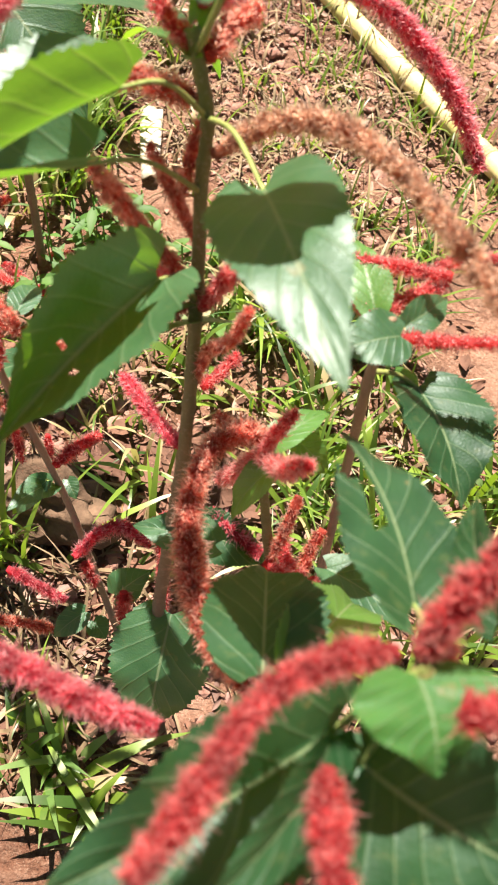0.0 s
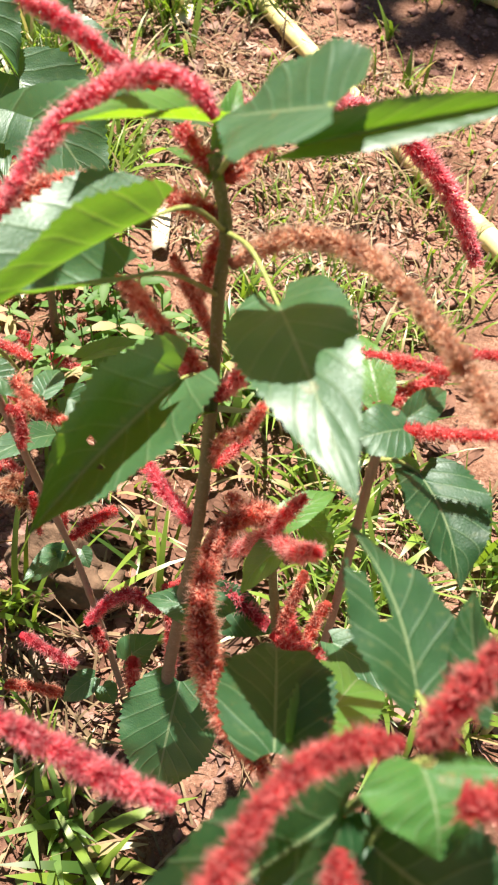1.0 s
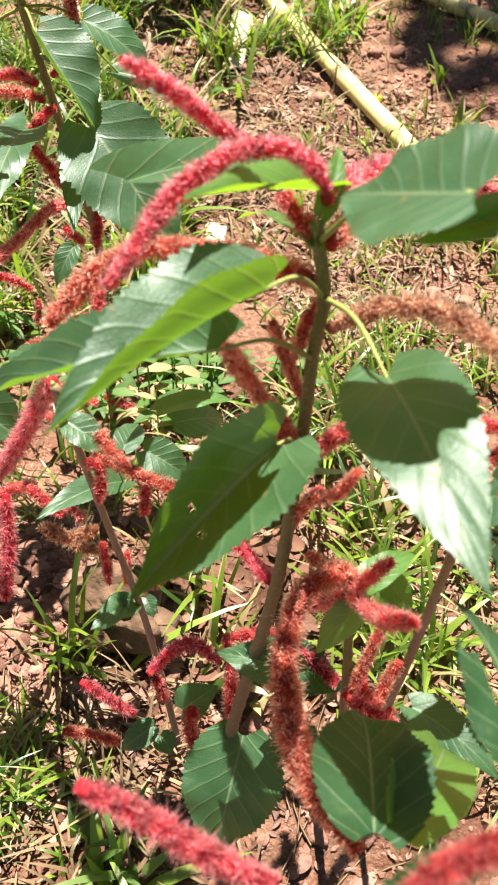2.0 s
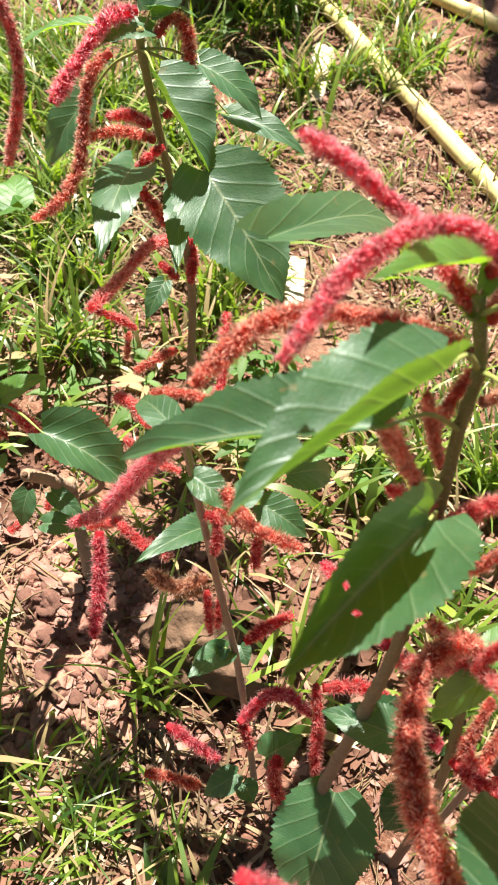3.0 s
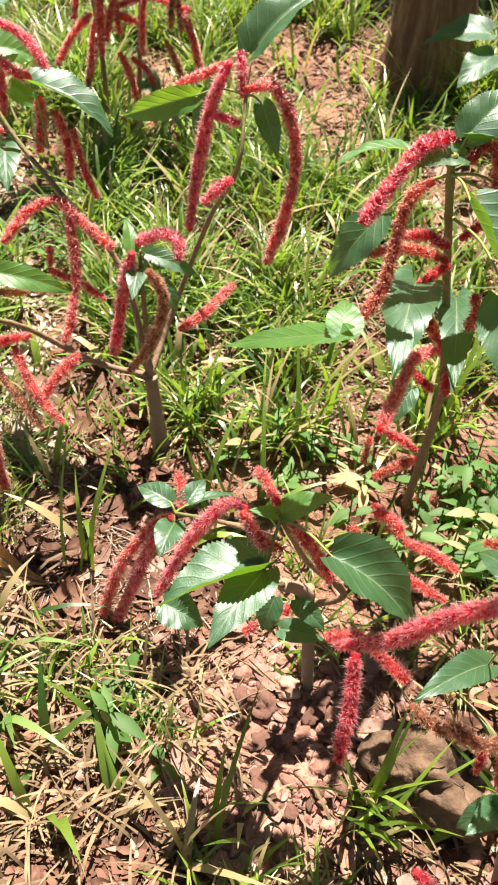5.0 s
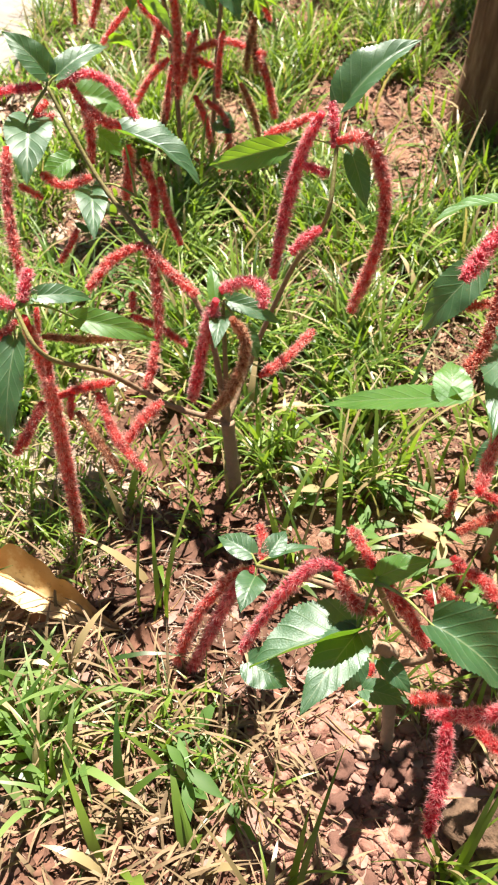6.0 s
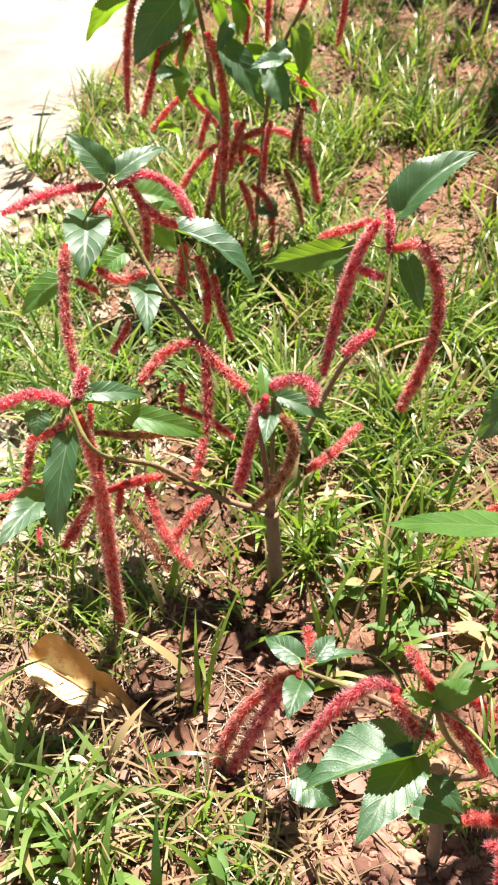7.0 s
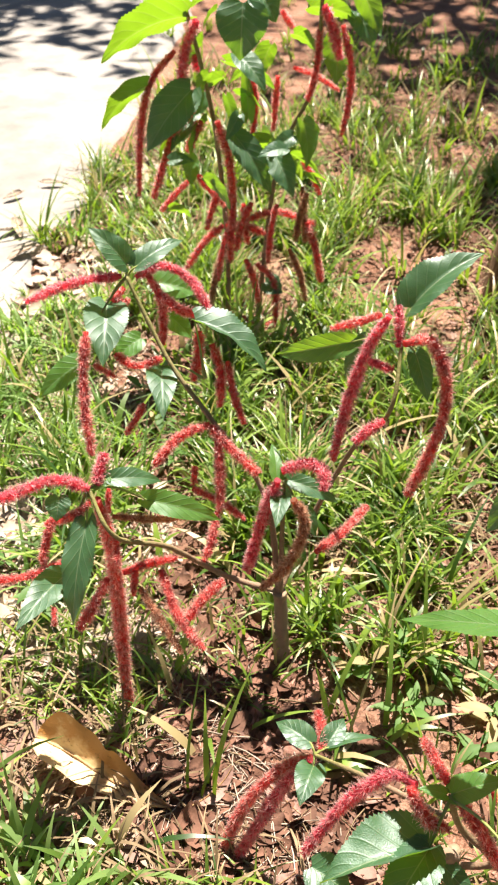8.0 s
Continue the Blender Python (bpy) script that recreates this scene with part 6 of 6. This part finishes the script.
catkin(back, [(-0.710, 0.725, 0.299), (-0.678, 0.704, 0.268), (-0.654, 0.696, 0.251), (-0.631, 0.692, 0.238)], 0.0101, SALMON)
catkin(back, [(-0.662, 0.705, 0.260), (-0.656, 0.731, 0.274), (-0.644, 0.757, 0.287)], 0.0109, SALMON)
catkin(back, [(-0.726, 0.703, 0.280), (-0.691, 0.692, 0.253), (-0.655, 0.680, 0.229)], 0.0086, TAN)
catkin(back, [(-0.734, 0.708, 0.301), (-0.729, 0.692, 0.275)], 0.0078, SALMON)
catkin(back, [(-0.753, 0.704, 0.352), (-0.739, 0.685, 0.330)], 0.0075, SALMON)
catkin(back, [(-0.811, 0.643, 0.256), (-0.800, 0.629, 0.242)], 0.0057, SALMON)
leaf(back, (-0.766, 0.722, 0.419), (-0.733, 0.772, 0.392), 0.024, (0.609, 0.024, 0.793), stalk=(-0.782, 0.702, 0.415))
leaf(back, (-0.741, 0.749, 0.378), (-0.672, 0.800, 0.335), 0.030, (0.651, -0.281, 0.705), stalk=(-0.782, 0.702, 0.415), material=LEAF_YOUNG)
leaf(back, (-0.816, 0.670, 0.418), (-0.838, 0.652, 0.424), 0.032, (0.117, 0.175, 0.978), material=LEAF_YOUNG)
leaf(back, (-0.802, 0.677, 0.412), (-0.794, 0.659, 0.393), 0.028, (0.310, -0.285, 0.907))
leaf(back, (-0.774, 0.684, 0.381), (-0.750, 0.611, 0.292), 0.035, (0.275, -0.705, 0.654), stalk=(-0.782, 0.702, 0.415), wave=0.1)
leaf(back, (-0.790, 0.652, 0.315), (-0.780, 0.561, 0.324), 0.039, (0.240, 0.129, 0.962), stalk=(-0.782, 0.702, 0.415))
leaf(back, (-0.769, 0.722, 0.421), (-0.776, 0.703, 0.411), 0.016, (0.249, -0.519, 0.817), material=LEAF_YOUNG)

far = plant((-1.154, 1.590, 0.000), "tall leafy chenille plant beside the pale path")
stem(far, [(-1.154, 1.590, -0.020), (-1.178, 1.630, 0.211), (-1.180, 1.606, 0.414), (-1.185, 1.580, 0.539), (-1.198, 1.542, 0.680)], 0.0060, 0.0035, STEM)
stem(far, [(-1.104, 1.620, -0.020), (-1.085, 1.676, 0.363), (-1.029, 1.713, 0.527), (-1.012, 1.700, 0.687)], 0.0050, 0.0035, STEM)
catkin(far, [(-1.179, 1.548, 0.658), (-1.199, 1.542, 0.615), (-1.214, 1.537, 0.546)], 0.0167, ROSE, 170)
catkin(far, [(-1.217, 1.531, 0.606), (-1.250, 1.503, 0.560), (-1.264, 1.477, 0.484), (-1.257, 1.443, 0.358)], 0.0117, SALMON, 170)
catkin(far, [(-1.191, 1.548, 0.501), (-1.222, 1.525, 0.466), (-1.238, 1.504, 0.405), (-1.251, 1.480, 0.340)], 0.0132, SALMON, 170)
catkin(far, [(-1.179, 1.548, 0.482), (-1.194, 1.549, 0.453), (-1.212, 1.548, 0.419)], 0.0145, SALMON, 170)
catkin(far, [(-1.153, 1.565, 0.482), (-1.137, 1.577, 0.411), (-1.129, 1.576, 0.320), (-1.127, 1.560, 0.197)], 0.0148, SALMON, 170)
catkin(far, [(-1.144, 1.666, 0.573), (-1.131, 1.669, 0.491), (-1.133, 1.658, 0.409)], 0.0109, SALMON, 170)
catkin(far, [(-1.091, 1.685, 0.541), (-1.096, 1.687, 0.492), (-1.101, 1.687, 0.434)], 0.0109, SALMON, 170)
catkin(far, [(-1.007, 1.698, 0.670), (-0.995, 1.713, 0.631), (-0.984, 1.727, 0.576)], 0.0171, ROSE, 170)
catkin(far, [(-0.972, 1.707, 0.640), (-0.953, 1.711, 0.569), (-0.951, 1.706, 0.511), (-0.956, 1.694, 0.448)], 0.0118, SALMON, 170)
catkin(far, [(-1.017, 1.708, 0.639), (-1.022, 1.707, 0.560), (-1.034, 1.700, 0.499)], 0.0120, SALMON, 170)
catkin(far, [(-1.124, 1.618, 0.268), (-1.080, 1.670, 0.276), (-1.013, 1.715, 0.244)], 0.0126, SALMON, 170)
catkin(far, [(-1.161, 1.589, 0.259), (-1.192, 1.571, 0.227), (-1.226, 1.542, 0.166)], 0.0126, SALMON, 170)
catkin(far, [(-1.115, 1.602, 0.188), (-1.099, 1.608, 0.143), (-1.087, 1.608, 0.091)], 0.0128, SALMON, 170)
catkin(far, [(-1.093, 1.610, 0.180), (-1.059, 1.623, 0.140), (-1.043, 1.606, 0.053)], 0.0128, SALMON, 170)
catkin(far, [(-1.209, 1.575, 0.362), (-1.190, 1.595, 0.323), (-1.171, 1.613, 0.290)], 0.0124, SALMON, 170)
catkin(far, [(-1.221, 1.562, 0.353), (-1.250, 1.550, 0.321), (-1.278, 1.537, 0.284)], 0.0111, SALMON, 170)
catkin(far, [(-1.152, 1.585, 0.263), (-1.130, 1.615, 0.255), (-1.096, 1.651, 0.230)], 0.0140, SALMON, 170)
catkin(far, [(-1.100, 1.563, 0.076), (-1.071, 1.585, 0.044), (-1.052, 1.626, 0.050)], 0.0086, SALMON, 170)
catkin(far, [(-1.067, 1.703, 0.555), (-1.035, 1.735, 0.536), (-1.000, 1.766, 0.506)], 0.0095, SALMON, 170)
catkin(far, [(-1.203, 1.573, 0.588), (-1.217, 1.601, 0.554)], 0.0145, ROSE, 170)
catkin(far, [(-1.090, 1.696, 0.651), (-1.087, 1.735, 0.614)], 0.0108, SALMON, 170)
catkin(far, [(-1.039, 1.482, 0.014), (-1.029, 1.493, -0.049)], 0.0112, SALMON, 170)
catkin(far, [(-1.128, 1.615, 0.304), (-1.125, 1.618, 0.264), (-1.122, 1.620, 0.214)], 0.0124, SALMON, 170)
catkin(far, [(-1.007, 1.661, 0.335), (-1.018, 1.655, 0.290), (-1.024, 1.649, 0.235)], 0.0125, TAN, 170)
catkin(far, [(-1.044, 1.709, 0.377), (-1.028, 1.725, 0.343), (-1.016, 1.736, 0.302)], 0.0114, SALMON, 170)
catkin(far, [(-1.137, 1.562, 0.261), (-1.144, 1.553, 0.215), (-1.147, 1.544, 0.157)], 0.0098, SALMON, 170)
catkin(far, [(-1.047, 1.667, 0.201), (-1.024, 1.672, 0.150), (-1.004, 1.669, 0.086)], 0.0117, TAN, 170)
catkin(far, [(-1.167, 1.640, 0.338), (-1.171, 1.645, 0.307), (-1.175, 1.650, 0.268)], 0.0110, TAN, 170)
catkin(far, [(-1.029, 1.682, 0.336), (-1.023, 1.681, 0.283), (-1.015, 1.677, 0.218)], 0.0120, TAN, 170)
catkin(far, [(-1.012, 1.675, 0.267), (-0.991, 1.677, 0.211), (-0.971, 1.672, 0.141)], 0.0140, SALMON, 170)
catkin(far, [(-1.093, 1.589, 0.324), (-1.109, 1.579, 0.278), (-1.118, 1.568, 0.223)], 0.0122, SALMON, 170)
catkin(far, [(-1.159, 1.597, 0.211), (-1.172, 1.576, 0.153), (-1.177, 1.553, 0.080)], 0.0134, TAN, 170)
catkin(far, [(-1.155, 1.579, 0.346), (-1.172, 1.571, 0.305), (-1.184, 1.563, 0.255)], 0.0121, SALMON, 170)
catkin(far, [(-1.051, 1.615, 0.320), (-1.057, 1.605, 0.266), (-1.057, 1.593, 0.198)], 0.0105, SALMON, 170)
leaf(far, (-1.056, 1.688, 0.433), (-1.085, 1.638, 0.408), 0.033, (0.536, -0.594, 0.600))
leaf(far, (-1.224, 1.570, 0.403), (-1.199, 1.537, 0.355), 0.033, (-0.236, 0.735, -0.636), material=LEAF_YOUNG)
leaf(far, (-1.034, 1.723, 0.344), (-0.978, 1.718, 0.330), 0.029, (0.252, 0.576, 0.778), material=LEAF_YOUNG)
leaf(far, (-1.228, 1.638, 0.504), (-1.251, 1.579, 0.460), 0.044, (0.861, -0.474, 0.185))
leaf(far, (-1.199, 1.604, 0.678), (-1.216, 1.560, 0.652), 0.029, (-0.801, -0.037, 0.598), material=LEAF_YOUNG)
leaf(far, (-1.130, 1.689, 0.425), (-1.082, 1.658, 0.352), 0.054, (0.623, 0.779, 0.078), material=LEAF_YOUNG)
leaf(far, (-1.029, 1.607, 0.439), (-1.064, 1.559, 0.433), 0.032, (0.367, -0.391, 0.844))
leaf(far, (-1.217, 1.675, 0.645), (-1.225, 1.635, 0.612), 0.028, (-0.888, -0.180, 0.424), material=LEAF_YOUNG)
leaf(far, (-1.160, 1.520, 0.386), (-1.093, 1.512, 0.340), 0.044, (0.249, 0.944, 0.216), material=LEAF_YOUNG)
leaf(far, (-1.133, 1.607, 0.591), (-1.069, 1.602, 0.539), 0.048, (0.388, -0.369, 0.845))
leaf(far, (-1.168, 1.724, 0.536), (-1.195, 1.675, 0.512), 0.032, (-0.879, 0.301, 0.371), material=LEAF_YOUNG)
leaf(far, (-1.166, 1.654, 0.504), (-1.100, 1.657, 0.476), 0.039, (0.229, 0.736, 0.638), material=LEAF_YOUNG)
leaf(far, (-1.116, 1.583, 0.495), (-1.119, 1.540, 0.459), 0.028, (0.628, -0.530, 0.570))
leaf(far, (-1.179, 1.571, 0.477), (-1.184, 1.513, 0.415), 0.049, (-0.951, -0.178, 0.252), material=LEAF_YOUNG)
leaf(far, (-1.220, 1.556, 0.467), (-1.240, 1.488, 0.409), 0.052, (-0.880, -0.132, 0.456), material=LEAF_YOUNG)
leaf(far, (-1.103, 1.832, 0.676), (-1.092, 1.804, 0.632), 0.032, (0.921, -0.173, 0.350))
leaf(far, (-1.184, 1.636, 0.537), (-1.215, 1.580, 0.509), 0.038, (-0.846, 0.234, 0.479), material=LEAF_YOUNG)
leaf(far, (-1.153, 1.670, 0.400), (-1.089, 1.675, 0.386), 0.035, (0.124, 0.617, 0.777), material=LEAF_YOUNG)
leaf(far, (-1.224, 1.600, 0.470), (-1.228, 1.554, 0.431), 0.031, (0.514, -0.580, 0.632))
leaf(far, (-1.088, 1.647, 0.429), (-1.134, 1.591, 0.420), 0.040, (-0.755, 0.570, 0.324), material=LEAF_YOUNG)
leaf(far, (-1.029, 1.671, 0.472), (-0.996, 1.633, 0.401), 0.051, (0.265, 0.896, -0.357), material=LEAF_YOUNG)
leaf(far, (-1.203, 1.560, 0.474), (-1.220, 1.503, 0.434), 0.038, (0.112, -0.600, 0.792))
leaf(far, (-1.042, 1.712, 0.661), (-0.955, 1.727, 0.649), 0.053, (-0.091, 0.889, 0.449), material=LEAF_YOUNG)
leaf(far, (-1.026, 1.686, 0.359), (-0.976, 1.675, 0.334), 0.028, (0.422, 0.773, 0.473), material=LEAF_YOUNG)
leaf(far, (-1.061, 1.619, 0.421), (-1.002, 1.594, 0.354), 0.053, (0.418, -0.669, 0.615))
leaf(far, (-1.189, 1.645, 0.349), (-1.143, 1.628, 0.309), 0.033, (0.577, 0.737, 0.352), material=LEAF_YOUNG)
leaf(far, (-1.195, 1.540, 0.663), (-1.308, 1.433, 0.600), 0.109, (-0.687, 0.365, 0.628), material=LEAF_YOUNG)
leaf(far, (-1.250, 1.488, 0.554), (-1.308, 1.412, 0.486), 0.062, (-0.855, 0.244, 0.458), material=LEAF_YOUNG)
leaf(far, (-1.185, 1.530, 0.543), (-1.237, 1.449, 0.444), 0.077, (0.340, -0.539, 0.771))
leaf(far, (-1.216, 1.492, 0.419), (-1.177, 1.519, 0.417), 0.029, (0.367, -0.493, 0.789))
leaf(far, (-1.104, 1.580, 0.687), (-1.097, 1.557, 0.599), 0.091, (0.384, -0.582, 0.717))
leaf(far, (-1.126, 1.582, 0.455), (-1.043, 1.583, 0.355), 0.054, (0.367, -0.557, 0.746))
leaf(far, (-1.164, 1.617, 0.573), (-1.075, 1.653, 0.526), 0.046, (-0.021, 0.815, 0.579), material=LEAF_YOUNG)
leaf(far, (-1.110, 1.691, 0.592), (-1.120, 1.667, 0.536), 0.046, (-0.858, 0.509, -0.070), material=LEAF_YOUNG)
leaf(far, (-0.957, 1.739, 0.695), (-0.911, 1.739, 0.622), 0.045, (-0.248, 0.957, -0.152), material=LEAF_YOUNG)
leaf(far, (-0.968, 1.747, 0.655), (-0.928, 1.748, 0.598), 0.057, (0.431, -0.491, 0.757))
leaf(far, (-1.002, 1.753, 0.611), (-0.991, 1.731, 0.528), 0.058, (-0.401, 0.873, -0.277), material=LEAF_YOUNG)
leaf(far, (-1.073, 1.675, 0.401), (-1.001, 1.697, 0.367), 0.040, (0.018, 0.820, 0.573), material=LEAF_YOUNG)
leaf(far, (-1.039, 1.714, 0.450), (-1.028, 1.703, 0.411), 0.042, (-0.194, 0.930, -0.311), material=LEAF_YOUNG)
leaf(far, (-1.172, 1.572, 0.563), (-1.185, 1.551, 0.532), 0.034, (-0.933, 0.314, 0.178), material=LEAF_YOUNG)
leaf(far, (-1.100, 1.611, 0.704), (-1.060, 1.620, 0.653), 0.066, (0.461, -0.450, 0.765))
leaf(far, (-1.254, 1.534, 0.296), (-1.213, 1.554, 0.280), 0.043, (-0.138, 0.795, 0.590), material=LEAF_YOUNG)
leaf(far, (-1.077, 1.618, 0.137), (-1.039, 1.626, 0.117), 0.049, (0.489, -0.455, 0.744))
leaf(far, (-1.202, 1.585, 0.624), (-1.213, 1.559, 0.570), 0.045, (-0.913, 0.407, -0.009), material=LEAF_YOUNG)
leaf(far, (-1.067, 1.699, 0.615), (-1.026, 1.711, 0.589), 0.046, (0.079, 0.846, 0.527), material=LEAF_YOUNG)
leaf(far, (-1.128, 1.637, 0.469), (-1.152, 1.658, 0.564), 0.028, (-0.318, 0.905, -0.283), material=LEAF_YOUNG)
leaf(far, (-1.171, 1.626, 0.508), (-1.148, 1.617, 0.450), 0.025, (-0.108, 0.974, -0.197), material=LEAF_YOUNG)

seedling = new("seedling")
seedling.location = (-0.440, 1.998, 0.0)
tagged(seedling, "broad-leaved dark green seedling beside the tree stump", "plant")
stem(seedling, [(-0.440, 1.998, -0.01), (-0.435, 1.998, 0.10), (-0.440, 1.988, 0.20)], 0.0035, 0.0022, PETIOLE)
for turn, height, length in ((200.0, 0.20, 0.13), (250.0, 0.17, 0.12), (310.0, 0.19, 0.13), (20.0, 0.16, 0.11), (100.0, 0.18, 0.10)):
    out = np.array((math.cos(radians(turn)), math.sin(radians(turn)), 0.0))
    foot = np.array((-0.440, 1.998, height - 0.03))
    leaf(seedling, foot + out * 0.04 + (0, 0, 0.03), foot + out * (0.04 + length) + (0, 0, 0.005), 0.62 * length, (0.1, -0.2, 0.97), stalk=foot, fold=(12.0, 14.0))


def fallen_fruit(place, size):
    """A small ripe fruit with a flattened crown and a short stalk."""
    root = new("fallen_fruit")
    root.location = place
    tagged(root, "small yellow fruit fallen beside a bamboo cane", "fruit")
    bm = bmesh.new()
    bmesh.ops.create_uvsphere(bm, u_segments=20, v_segments=14, radius=size)
    for v in bm.verts:
        t = v.co.z / size
        v.co.x *= 1 + 0.10 * t
        v.co.z *= 0.86
        v.co.z -= 0.16 * size * max(0.0, t - 0.7) / 0.3
        v.co += Vector(place) + Vector((0, 0, 0.8 * size))
    me = bpy.data.meshes.new("flesh")
    bm.to_mesh(me)
    bm.free()
    me.materials.append(FRUIT)
    me.polygons.foreach_set("use_smooth", [True] * len(me.polygons))
    flesh = new("flesh", me)
    flesh.parent = root
    flesh.matrix_parent_inverse = Matrix.Translation(-root.location)
    top = Vector(place) + Vector((0, 0, 1.5 * size))
    v, f, uv = tube([top, top + Vector((0.004, 0.006, 0.012)), top + Vector((0.014, 0.016, 0.018))], [0.0016, 0.0012, 0.0010], 8, 6)
    mesh_object("stalk", v, f, PETIOLE_DRY, root)


fallen_fruit((0.000, 1.718, 0.002), 0.0125)
